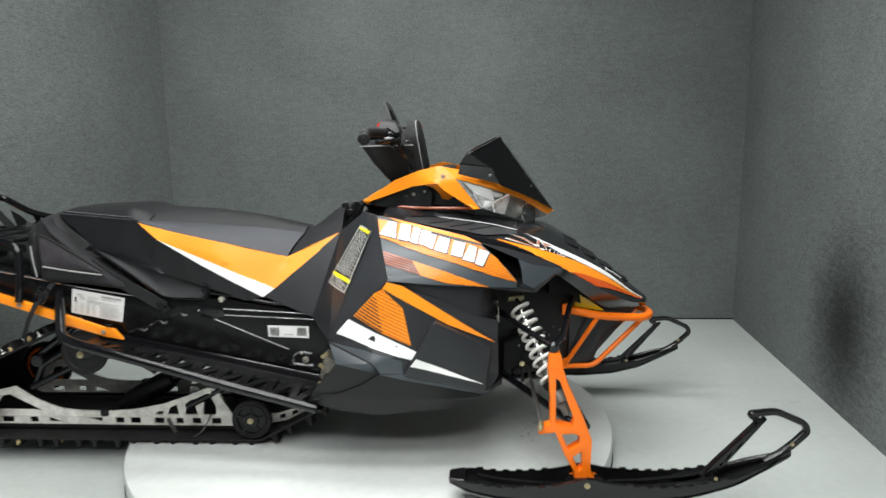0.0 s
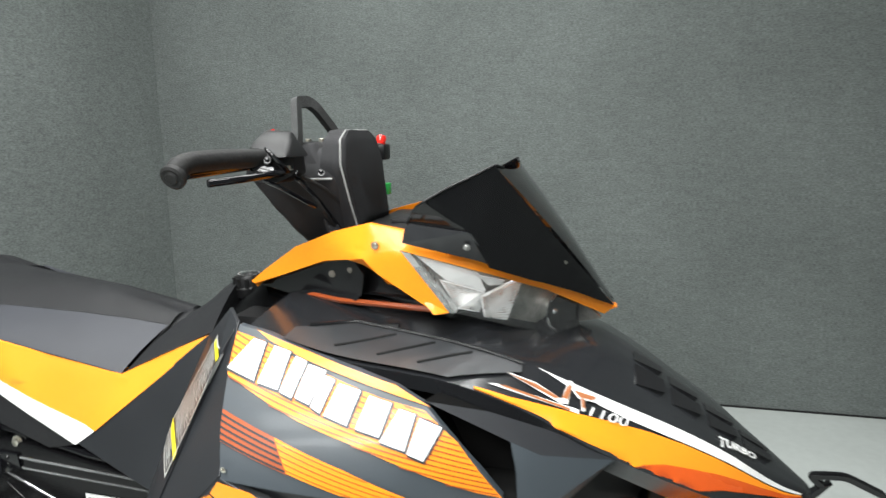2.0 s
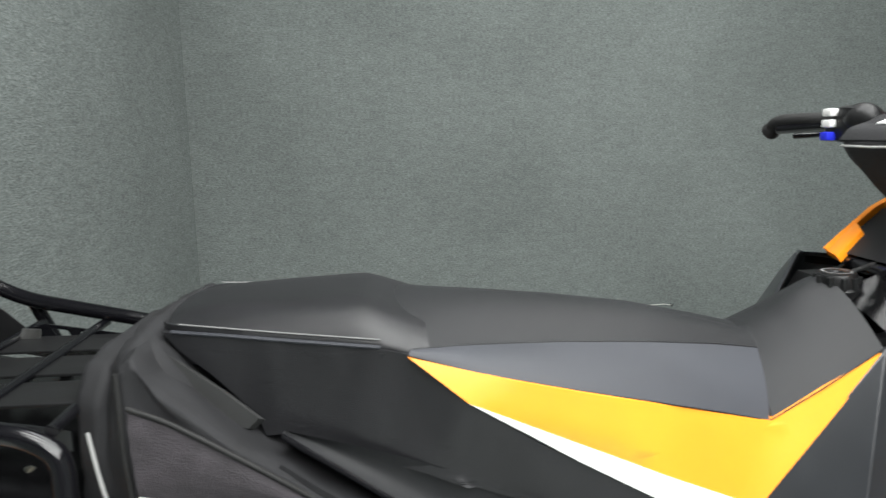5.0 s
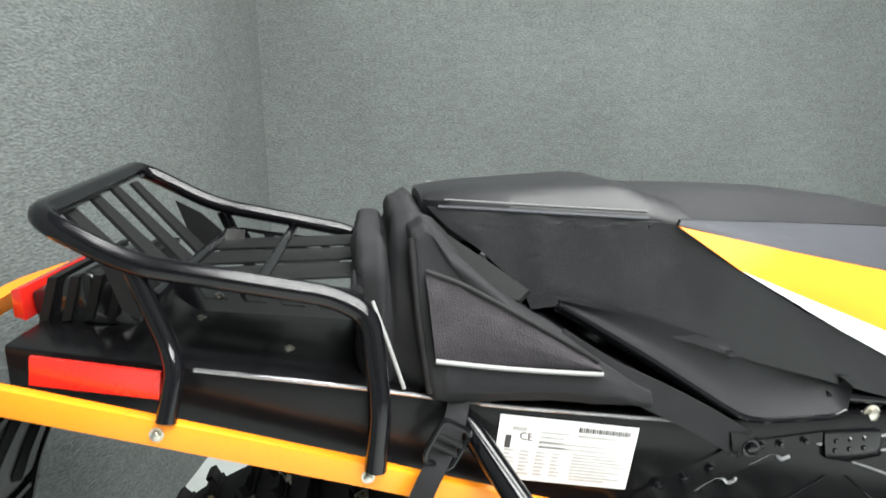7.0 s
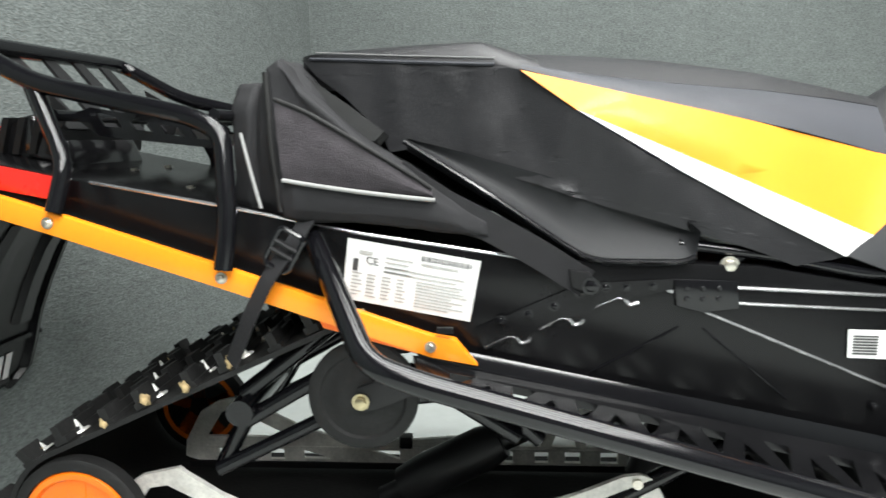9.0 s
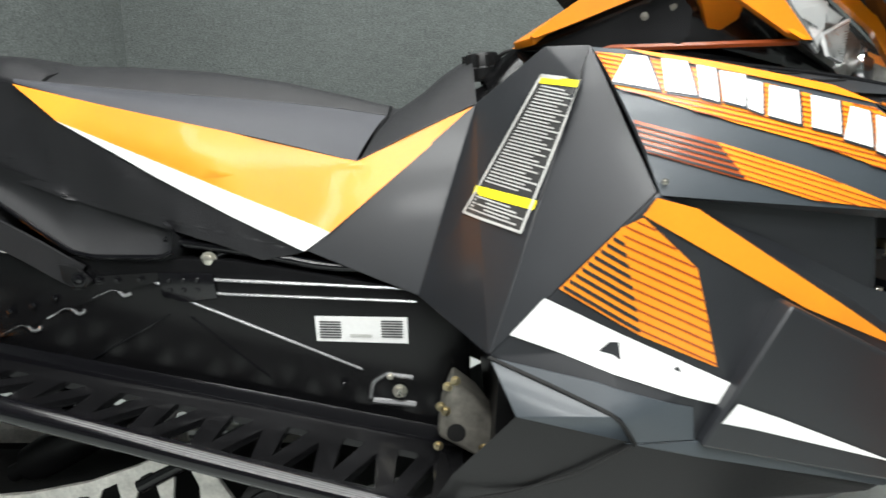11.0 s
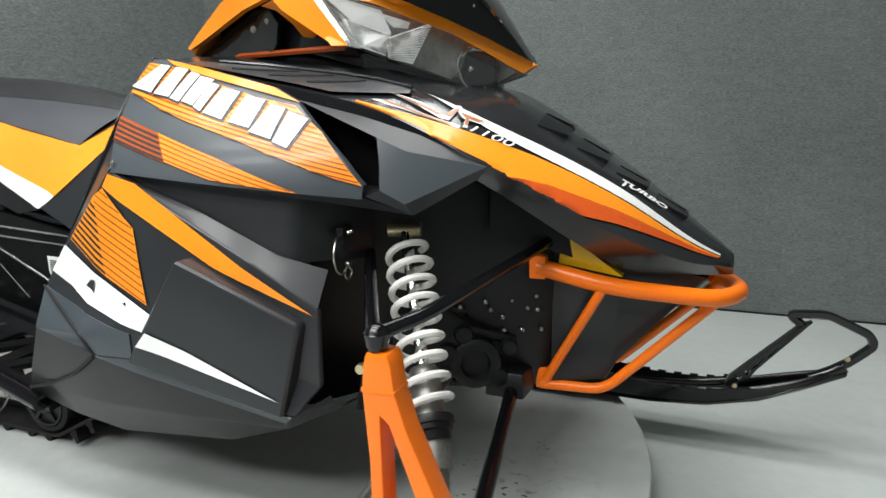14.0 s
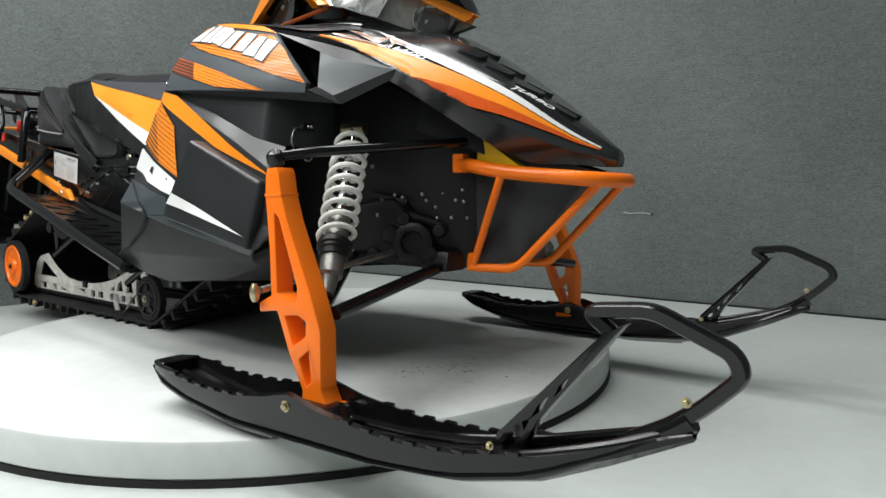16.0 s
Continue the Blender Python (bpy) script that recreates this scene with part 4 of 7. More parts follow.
for side in (1, -1):
    pod = part("pod_cowl", sheet([(-.79, 1.059), (-.75, 1.088), (-.67, 1.14), (-.58, 1.175), (-.5, 1.195), (-.42, 1.178), (-.3, 1.138), (-.18, 1.085), (-.1, 1.04), (-.045, 1.003), (-.07, .988),
               (-.18, 1.058), (-.3, 1.108), (-.437, 1.149), (-.346, 1.035), (-.37, 1.034), (-.48, 1.105), (-.506, 1.132), (-.6, 1.118), (-.72, 1.075), (-.782, 1.055)], POD, 0, .016, .03, side),
               M_orange, sled, "glossy orange headlight pod", 30)
    inner = [(-.55, -.176, 1.122), (-.52, -.168, 1.112), (-.5, -.142, 1.088), (-.488, -.124, 1.064), (-.47, -.122, 1.058), (-.44, -.138, 1.079), (-.445, -.17, 1.10), (-.5, -.192, 1.132)]
    part("pod_inner_leg", bevelled(loft([[flip(p, side) for p in inner], [flip((x, y + .02, z), side) for x, y, z in inner]]), .003), M_orange, pod)
    flange = [(-.814, -.047, 1.056), (-.788, -.116, 1.056), (-.75, -.124, 1.086), (-.712, -.132, 1.112), (-.738, -.082, 1.1)]
    part("pod_tail", bevelled(loft([[flip(p, side) for p in flange], [flip((x + .006, y + .006, z - .012), side) for x, y, z in flange]]), .002), M_orange, pod)
    part("pod_screw", bolt(flip((-.482, -.203, 1.157), side), (0, -side, 0), .005, .005), M_steel, pod)
    out = [(-.437, 1.147), (-.3, 1.106), (-.18, 1.056), (-.075, .988), (-.125, .968), (-.165, .962), (-.244, .996), (-.346, 1.037)]
    lamp = part("headlight_bowl", sheet(out, lambda x, z: POD(x, z) + .05, 0, .02, .05, side), M_shock_dark, sled, "dark silver headlight bowl")
    part("reflector_bezel", sheet([(-.437, 1.148), (-.418, 1.142), (-.336, 1.032), (-.350, 1.034)], lambda x, z: POD(x, z) + .003, 0, .03, .05, side), M_bezel, lamp, "silver headlight bezel")
    In = lambda x, z, d: Vector(flip((x, POD(x, z) + d, z), side))

    def facet(name, corners, material, label=""):
        """A faceted reflector piece: (x, z, depth behind the lens) corners, given some thickness."""
        front = [In(*c) for c in corners]
        back = [p + Vector((-.004, .006 * side, 0)) for p in front]
        return part(name, loft([front, back]), material, lamp, label, 0)
    facet("inner_wall", [(-.412, 1.138, .01), (-.3, 1.1, .018), (-.29, 1.06, .035), (-.36, 1.085, .035)], M_facet)
    facet("ribbed_reflector", [(-.37, 1.088, .03), (-.292, 1.06, .036), (-.3, 1.02, .036), (-.335, 1.035, .022)], M_facet, "ribbed silver reflector")
    for k in range(12):
        s = (k + .5) / 12
        part("reflector_rib", tube([In(-.366 + .03 * s, 1.086 - .048 * s, .028 - .006 * s), In(-.293 - .006 * s, 1.058 - .036 * s, .034)], .0011, 0, 4), M_bezel, lamp)
    facet("bright_reflector", [(-.296, 1.052, .03), (-.222, 1.083, .032), (-.25, 1.004, .018), (-.288, 1.014, .016)], M_facet, "bright ribbed reflector")
    for k in range(14):
        s = (k + .5) / 14
        part("reflector_rib", tube([In(-.295 + .007 * s, 1.05 - .036 * s, .0275 - .0145 * s), In(-.223 - .027 * s, 1.08 - .074 * s, .0295 - .0135 * s)], .0009, 0, 4), M_bezel, lamp)
    # small white piece stands in for a glint in the upper reflector
    facet("upper_glint", [(-.303, 1.096, .02), (-.255, 1.08, .02), (-.262, 1.07, .03), (-.285, 1.072, .03)], M_facet)
    c = Vector(flip((-.162, POD(-.17, 1.0) + .046, .998), side))
    A = Vector((.8, -.58 * side, .05)).normalized()
    U = A.cross(Vector((0, 0, 1))).normalized()
    V = U.cross(A)
    part("projector_bowl", lathe([(-.045, .014), (-.03, .029), (-.01, .041), (.006, .043), (.009, .043), (.009, .041), (-.008, .036), (-.034, .011)], c, A, 28), M_chrome, lamp, "round bright reflector")
    for k in range(9):
        a0, a1 = 2 * math.pi * (k + .08) / 9, 2 * math.pi * (k + .92) / 9
        strip = [[c + A * d + (U * math.cos(a) + V * math.sin(a)) * r for a in (a0, a1)] for d, r in ((.0085, .039), (-.006, .034), (-.022, .018))]
        part("projector_facet", loft(strip, closed=False), M_chrome if k % 3 == 0 else M_facet, lamp, "", 0)
    part("bulb_cap", lathe([(-.03, .008), (-.012, .009), (-.004, .006), (0, .001)], c, A, 16), M_chrome, lamp)
    part("headlight_lens", sheet(out, lambda x, z: POD(x, z) + .002, 0, .003, .04, side), M_lens, sled, "clear headlight lens")
    # windshield wing above a separate lower strip
    wing = net(((-.418, -.204, 1.2), (-.381, -.224, 1.24), (-.302, -.203, 1.186)), ((-.381, -.224, 1.24), (-.313, -.168, 1.275), (-.302, -.203, 1.186)), ((-.313, -.168, 1.275), (-.27, -.132, 1.297), (-.302, -.203, 1.186)),
               ((-.302, -.203, 1.186), (-.27, -.132, 1.297), (-.2, -.142, 1.095)), ((-.27, -.132, 1.297), (-.05, .005, 1.005), (-.2, -.142, 1.095)))
    part("windshield_wing", sheet([(-.418, 1.196), (-.414, 1.212), (-.4, 1.228), (-.381, 1.24), (-.347, 1.259), (-.313, 1.275), (-.29, 1.287), (-.27, 1.297), (-.16, 1.151), (-.05, 1.009), (-.12, 1.05), (-.18, 1.081), (-.27, 1.122), (-.302, 1.18)], wing, .004, .004, .03, side), M_smoke, sled, "dark smoked windshield", 60)
    strip = net(((-.426, -.212, 1.165), (-.418, -.208, 1.201), (-.302, -.208, 1.186)), ((-.426, -.212, 1.165), (-.302, -.208, 1.186), (-.255, -.175, 1.115)))
    part("windshield_strip", sheet([(-.426, 1.166), (-.419, 1.195), (-.412, 1.2), (-.31, 1.187), (-.302, 1.184), (-.262, 1.122), (-.3, 1.134), (-.38, 1.154)], strip, .006, .006, .03, side, .0015), M_satin, sled, "satin black lower windshield strip", 40)
    part("windshield_screw", bolt(flip((-.308, -.213, 1.16), side), (.2, -side, .1), .0042, .004), M_shock, sled)
    part("windshield_screw", bolt(flip((-.147, -.066, 1.108), side), (.6, -side, .4), .004, .004), M_steel, sled)
    # dark inner wall beneath the arch; a thin red tube paints its orange reflection
    part("pod_underside", sheet([(-.79, 1.045), (-.6, 1.12), (-.55, 1.122), (-.525, 1.09), (-.53, 1.05), (-.55, 1.03), (-.72, 1.035)], lambda x, z: POD(x, z) + .035, 0, .01, .05, side), M_gloss, sled)
    for x, z in ((-.599, 1.085), (-.554, 1.098)):
        part("pod_bolt", bolt(flip((x, POD(x, z) + .034, z), side), (0, -side, 0), .0048, .004), M_casting, sled)
    part("pod_reflection", tube([flip((-.76, -.08, 1.04), side), flip((-.58, -.145, 1.034), side), flip((-.36, -.18, 1.034), side)], .006, 0, 6), M_rust, sled)
rows = []
for k in range(13):
    r = k / 12
    x, z, w = -.25 + .198 * r + .004 * math.sin(math.pi * r), 1.283 - .273 * r + .004 * math.sin(math.pi * r), .156 - .136 * r
    rows.append([(x - .02 * (j / 4) ** 2 * (1 - r), mid(x) + w * j / 4, z + .013 * (j / 4) ** 2 * (1 - r)) for j in range(-4, 5)])
bm = loft(rows, closed=False)
part("windshield_front", bm, M_smoke, sled, "dark smoked windshield", 60)
for side in (1, -1):
    part("windshield_lip", tube([flip(p, side) for p in ((-.419, -.208, 1.2), (-.4, -.216, 1.228), (-.381, -.229, 1.241), (-.347, -.2, 1.261), (-.313, -.172, 1.277), (-.27, -.134, 1.299), (-.262, -.09, 1.292))], .0026, .008, 6), M_black, sled)
part("pod_core", bevelled(loft([[(-.8, -.05, 1.03), (-.8, .09, 1.03), (-.8, .09, 1.05), (-.8, -.05, 1.05)], [(-.5, -.13, 1.04), (-.5, .19, 1.04), (-.5, .17, 1.165), (-.5, -.11, 1.165)],
     [(-.36, -.13, 1.0), (-.36, .19, 1.0), (-.36, .17, 1.13), (-.36, -.11, 1.13)], [(-.12, 0, .95), (-.12, .06, .95), (-.12, .06, 1.02), (-.12, 0, 1.02)]]), .01), M_gloss, sled)
part("dash_top", bevelled(loft([[(-.79, -.075, 1.06), (-.79, .125, 1.06)], [(-.66, -.13, 1.135), (-.66, .17, 1.135)], [(-.56, -.15, 1.175), (-.56, .19, 1.175)], [(-.44, -.16, 1.18), (-.44, .2, 1.18)]], closed=False), .001), M_black, sled)
part("dash_trim", bevelled(box((-.5, -.06, 1.174), (-.44, .12, 1.187)), .006), M_black, sled, "black dash trim")
GAUGE, gx = Vector((-.318, .032, 1.188)), Vector((-.6, -.05, .5)).normalized()
part("gauge", bevelled(lathe([(0, .05), (.025, .068), (.05, .068), (.055, .06)], GAUGE, gx, 32), .002), M_gloss, sled, "round black instrument gauge")
part("gauge_face", lathe([(.056, .056), (.057, .056)], GAUGE, gx, 28), M_label_dark, sled)
gc, gu = GAUGE + gx * .0585, Vector((0, 1, .1)).normalized()
gv = gu.cross(gx)
bm = bmesh.new()
rows = []
for k in range(15):
    a = radians(-35 + 165 * k / 14)
    rows.append([bm.verts.new(gc + (gu * math.cos(a) + gv * math.sin(a)) * r) for r in (.041, .05)])
for a, b in zip(rows, rows[1:]):
    bm.faces.new((a[0], a[1], b[1], b[0]))
part("gauge_scale", bm, M_label_grey, sled, "", 0)
bm = bmesh.new()
bm.faces.new([bm.verts.new(gc + gu * a + gv * b) for a, b in ((-.036, -.026), (.016, -.028), (.02, .002), (-.03, .008))])
part("gauge_display", bm, M_lcd, sled, "", 0)

# inner body that closes the engine bay, bulkhead and nose
part("engine_bay", bevelled(loft([[(-.86, -.09, .45), (-.86, .13, .45), (-.86, .13, .95), (-.86, -.09, .95)], [(-.66, -.36, .36), (-.66, .4, .36), (-.66, .27, 1.0), (-.66, -.23, 1.0)], [(-.4, -.30, .36), (-.4, .36, .36), (-.4, .28, .95), (-.4, -.24, .95)],
     [(-.28, -.2, .38), (-.28, .26, .38), (-.28, .26, .88), (-.28, -.2, .88)], [(-.06, -.085, .36), (-.06, .145, .36), (-.06, .2, .76), (-.06, -.14, .76)], [(.02, -.045, .37), (.02, .105, .37), (.02, .14, .70), (.02, -.08, .70)]]), .008), M_black, sled, "", 25)
part("nose_plate", bevelled(loft([[(.015, -.06, .375), (.015, .11, .375), (.015, .13, .66), (.015, -.07, .66)], [(.12, -.035, .385), (.12, .09, .385), (.15, .11, .64), (.15, -.06, .64)], [(.135, -.01, .42), (.135, .07, .42), (.3, .06, .60), (.3, 0, .60)]]), .006), M_satin, sled, "", 25)
for x, z in ((-.213, .62), (-.192, .535), (-.182, .525), (-.145, .542), (-.163, .549), (-.101, .55), (-.092, .534), (-.055, .552), (-.071, .518), (-.068, .491), (-.036, .491), (-.027, .535), (-.012, .559), (-.009, .531), (-.002, .491), (.005, .673)):
    y = -.107 + .517 * (x + .066)
    part("rivet", lathe([(0, .0055), (.003, .0045), (.0045, .0025)], (x, y - .003, z), (.46, -.89, 0), 8), M_shock, sled)
part("worn_bracket", bevelled(box((-.212, -.192, .494), (-.192, -.176, .504)), .003), M_steel, sled)
ov = (-.119, -.142, .431)
for dx, dz, r in ((-.05, .02, .02), (.04, -.03, .018), (-.02, .06, .016), (.06, .03, .014), (-.09, -.03, .016)):
    part("casting_boss", lathe([(0, r * 1.3), (.012, r * 1.2), (.018, r), (.02, r * .5)], (ov[0] + dx, ov[1] + .05 * dx / .1, ov[2] + dz), (.45, -.9, 0), 14), M_black, sled)
for a, b in (((-.2, -.165, .46), (-.13, -.15, .5)), ((-.13, -.15, .5), (-.05, -.1, .47)), ((-.16, -.16, .39), (-.07, -.115, .40)), ((-.22, -.18, .55), (-.14, -.14, .53))):
    part("casting_rib", tube([a, b], .009, 0, 8), M_black, sled)
part("pivot_boss", lathe([(0, .05), (.015, .05), (.02, .042), (.02, .03), (.008, .026)], ov, (.45, -.9, 0), 20), M_black, sled)
part("chain_case", bevelled(loft([[(-.27, -.19, .40), (-.27, -.19, .53), (-.16, -.135, .55), (-.09, -.1, .47), (-.1, -.11, .39)], [(-.255, -.225, .41), (-.255, -.225, .52), (-.165, -.17, .54), (-.1, -.135, .465), (-.11, -.145, .40)]]), .008), M_black, sled)
part("nose_core", loft([[(-.08, mid(-.08) - .2, .70), (-.08, mid(-.08) + .2, .70), (-.08, mid(-.08) + .18, .86), (-.08, mid(-.08) - .18, .86)], [(.13, -.04, .61), (.13, .1, .61), (.13, .11, .77), (.13, -.05, .77)], [(.26, .005, .60), (.26, .055, .60), (.26, .055, .7), (.26, .005, .7)]]), M_black, sled)
part("yellow_duct", loft([[(.04, -.084, .684), (.03, -.082, .628), (.15, -.085, .61), (.10, -.09, .648)], [(.04, -.04, .684), (.03, -.04, .628), (.15, -.05, .61), (.10, -.05, .648)]]), M_yellow, sled, "yellow plastic air duct")

# front bumper
for side in (1, -1):
    f = lambda *ps: [flip(p, side) for p in ps]
    part("bumper_strut", tube(f((.118, -.113, .59), (.004, -.058, .377)), .0095), M_orange_metal, sled)
    part("bumper_lower_bar", tube(f((-.005, -.056, .368), (.12, -.05, .37), (.335, -.03, .585)), .0105, .03), M_orange_metal, sled)
    part("bumper_tab", bevelled(box((-.02, flip((0, -.1, 0), side)[1] - .012, .6), (.012, flip((0, -.1, 0), side)[1] + .012, .645)), .004), M_orange_metal, sled)
    part("bumper_tab", bevelled(box((-.015, flip((0, -.056, 0), side)[1] - .008, .36), (.01, flip((0, -.056, 0), side)[1] + .008, .405)), .004), M_orange_metal, sled)
part("bumper_loop", tube([(-.005, -.1, .622), (.13, -.115, .597), (.32, -.07, .578), (.364, .03, .574), (.32, .13, .578), (.13, .175, .597), (-.005, .16, .622)], .0165, .07), M_orange_metal, sled, "orange tube front bumper")

# front suspension and skis
for side in (1, -1):
    def S(p):
        """Near side as it is; the far side mirrored, a little further back."""
        q = flip(p, side)
        return q if side > 0 else (q[0] - .028 * min(1, max(0, (q[1] - .2) / .3)), q[1] - .062 * min(1, max(0, (q[1] - .2) / .3)), q[2])
    f = lambda *ps: [S(p) for p in ps]
    plain_S = S
    top, low_ = Vector(S((-.209, -.255, .695))), Vector(S((-.045, -.5, .345)))
    ax = (low_ - top).normalized()
    part("shock_shaft", lathe([(-.02, .011), (.3, .011)], top, ax, 14), M_chrome, sled)
    part("shock_body", lathe([(.245, .022), (.25, .0245), (.405, .0245), (.41, .018), (.45, .013)], top, ax, 22), M_shock_dark, sled, "bare metal shock absorber")
    turns, pts = 9, []
    q = Vector((0, 0, 1)).rotation_difference(ax)
    for k in range(int(turns * 18) + 1):
        a = 2 * math.pi * k / 18
        r = .037 - .005 * max(0, 1 - k / 18)
        pts.append(top + ax * (.02 + .305 * k / (turns * 18)) + q @ Vector((r * math.cos(a), r * math.sin(a), 0)))
    part("coil_spring", tube(pts, .0062, 0, 8), M_spring, sled, "white coil spring")
    part("spring_collar", lathe([(.325, .036), (.33, .038), (.338, .038), (.34, .034), (.347, .034), (.349, .03), (.362, .029)], top, ax, 26), M_black, sled)
    part("shock_mount", bevelled(lathe([(-.03, .014), (.03, .014)], Vector(top) - ax * .015, (1, .3, 0), 14), .002), M_brass, sled)
    part("lower_arm", tube(f((-.055, -.08, .378), (.011, -.53, .325)), .014), M_tube, sled, "black tubular lower arm")
    part("lower_arm", tube(f((-.27, -.2, .40), (-.03, -.52, .33)), .013), M_tube, sled)
    part("arm_mount", bevelled(loft([f((-.1, -.14, .362), (-.02, -.14, .362), (-.015, -.07, .362), (-.1, -.07, .362)), f((-.095, -.13, .41), (-.025, -.125, .41), (-.02, -.07, .41), (-.1, -.07, .41))]), .006), M_black, sled)
    part("upper_arm", tube(f((-.285, -.25, .66), (-.15, -.5, .628), (-.113, -.565, .622)), .0105, .05), M_tube, sled, "black upper arm")
    part("upper_arm", tube(f((.015, -.11, .672), (-.07, -.5, .634), (-.113, -.565, .622)), .0105, .04), M_tube, sled)
    part("ball_joint", lathe([(-.035, .009), (-.02, .012), (-.012, .016), (.004, .018), (.012, .012), (.016, .006)], S((-.108, -.565, .622)), (0, 0, 1), 16), M_tube, sled)
    part("tie_rod", tube(f((-.16, -.15, .41), (-.148, -.58, .362)), .0075), M_shock, sled)
    part("tie_rod_end", lathe([(-.018, .005), (-.012, .008), (-.006, .010), (.006, .010), (.012, .008), (.018, .005)], S((-.15, -.592, .358)), (0, 0, 1), 14), M_brass, sled)
    part("sway_link", tube(f((-.202, -.43, .518), (-.2, -.455, .455)), .006), M_tube, sled)
    part("sway_bolt", lathe([(0, .008), (.004, .009), (.012, .008)], S((-.202, -.438, .518)), (0, -side, 0), 12), M_brass, sled)
    # spindle: a tall forked casting
    out = [(-.123, .585), (-.118, .602), (-.088, .602), (-.083, .59), (-.078, .552), (-.062, .5), (-.004, .37), (.022, .30), (.02, .19), (.037, .16), (.034, .152), (-.036, .152), (-.032, .18), (-.07, .25), (-.1, .325), (-.155, .318), (-.155, .337), (-.117, .355), (-.118, .45), (-.126, .55)]
    holes = ([(-.1, .515), (-.088, .505), (-.04, .375), (-.045, .345), (-.098, .36)], [(-.078, .318), (-.04, .322), (-.018, .312), (-.02, .285), (-.055, .262)], [(-.04, .238), (-.012, .258), (-.008, .2), (-.02, .188)])
    ya, yb = S((0, -.537, 0))[1], S((0, -.579, 0))[1]
    bm = prism(out, min(ya, yb), max(ya, yb), .006, holes)
    for v in bm.verts:
        v.co.x += 0 if side > 0 else -.028
    part("spindle", bm, M_orange_metal, sled, "orange cast spindle", 30)

    yc = (ya + yb) / 2
    xo = 0 if side > 0 else -.028
    part("spindle_collar", bevelled(box((-.127 + xo, yc - .0225, .546), (-.0765 + xo, yc + .0225, .553)), .003), M_orange_metal, sled)
    part("spindle_pin", lathe([(0, .008), (.03, .008)], S((-.105, -.563, .6)), (0, 0, 1), 12), M_steel, sled)
    part("spindle_foot", bevelled(box((-.045 + xo, yc - .034, .148), (.045 + xo, yc + .034, .162)), .004), M_orange_metal, sled)

    # ski: a channel with raised, toothed rims
    yk = -.584

    def S(p):
        """Skis stand slightly toed in."""
        return plain_S((p[0], p[1] + .054 * p[0], p[2]))
    W = lambda x: float(np.interp(x, [-.45, -.42, -.36, -.2, .3, .5, .6, .68], [.036, .05, .056, .06, .06, .05, .034, .014]))
    Z = lambda x: float(np.interp(x, [-.45, -.40, -.3, -.15, .2, .35, .48, .58, .68], [.165, .14, .115, .095, .095, .108, .14, .185, .235]))
    H = lambda x: float(np.interp(x, [-.45, -.39, -.25, -.06, 0, .07, .25, .42, .55, .68], [.022, .048, .058, .085, .10, .082, .06, .052, .034, .012]))
    prof = []
    for k in range(46):
        x = -.45 + 1.13 * k / 45
        w, z, h = W(x), Z(x), H(x)
        d = min(.03, h * .55)
        prof.append([S((x, yk + a, z + b)) for a, b in ((-w * .4, 0), (-w * .92, .014), (-w, h * .5), (-w * .98, h), (-w * .8, h + .003), (-w * .7, d), (0, d - .006), (w * .7, d), (w * .8, h + .003), (w * .98, h), (w, h * .5), (w * .92, .014), (w * .4, 0))])
    ski = part("ski", loft(prof), M_ski, sled, "black plastic ski with front loop", 45)
    for sgn in (-1, 1):
        for k in range(19):
            x = -.35 + .8 * k / 18
            if -.09 < x < .1:
                continue
            w, z, h = W(x), Z(x), H(x)
            a, b = S((x - .011, yk + sgn * w * .89 - .005, z + h - .001)), S((x + .011, yk + sgn * w * .89 + .005, z + h + .0055))
            part("ski_tooth", box([min(p, q) for p, q in zip(a, b)], [max(p, q) for p, q in zip(a, b)], .0015), M_ski, ski)
        part("ski_rail", tube(f((.3, yk + sgn * .03, .15), (.45, yk + sgn * .04, .175), (.58, yk + sgn * .03, .215), (.665, yk, .245)), .009, .05), M_ski, ski)
    flatring = [(-.007, -.013), (.007, -.013), (.0105, -.006), (.0105, .006), (.007, .013), (-.007, .013), (-.0105, .006), (-.0105, -.006)]
    bm = bmesh.new()
    add_sweep(bm, rounded(f((.635, yk, .235), (.69, yk, .28), (.734, yk, .325), (.722, yk, .352), (.625, yk, .396), (.535, yk, .388), (.57, yk, .362)), .02), flatring, up=(0, 1, 0))
    bmesh.ops.rotate(bm, verts=bm.verts, cent=S((.63, yk, .3)), matrix=Matrix.Rotation(0, 3, "X"))
    part("ski_loop", bm, M_ski, ski)
    part("loop_joint", tube(f((.60, yk, .215), (.65, yk, .243), (.675, yk, .262)), .017, .02, 10), M_ski, ski)
    out = [(.565, .362), (.592, .374), (.47, .225), (.435, .165), (.385, .15), (.405, .195)]
    holes = [[(.424, .196), (.438, .204), (.43, .176), (.405, .17)], [(.444, .218), (.462, .232), (.448, .205)], [(.47, .247), (.488, .266), (.475, .24), (.458, .225)], [(.502, .28), (.518, .298), (.51, .28), (.494, .262)]]
    bm = prism(out, yk - .014, yk + .014, .003, holes)
    for v in bm.verts:
        v.co = S(v.co)
    part("ski_strut", bm, M_ski, ski)
    part("ski_tail", bevelled(loft([f((-.452, yk - .03, .17), (-.452, yk + .03, .17), (-.405, yk + .048, .155), (-.405, yk - .048, .155)), f((-.455, yk - .03, .19), (-.455, yk + .03, .19), (-.40, yk + .048, .192), (-.40, yk - .048, .192))]), .008, 20, 3), M_ski, ski)
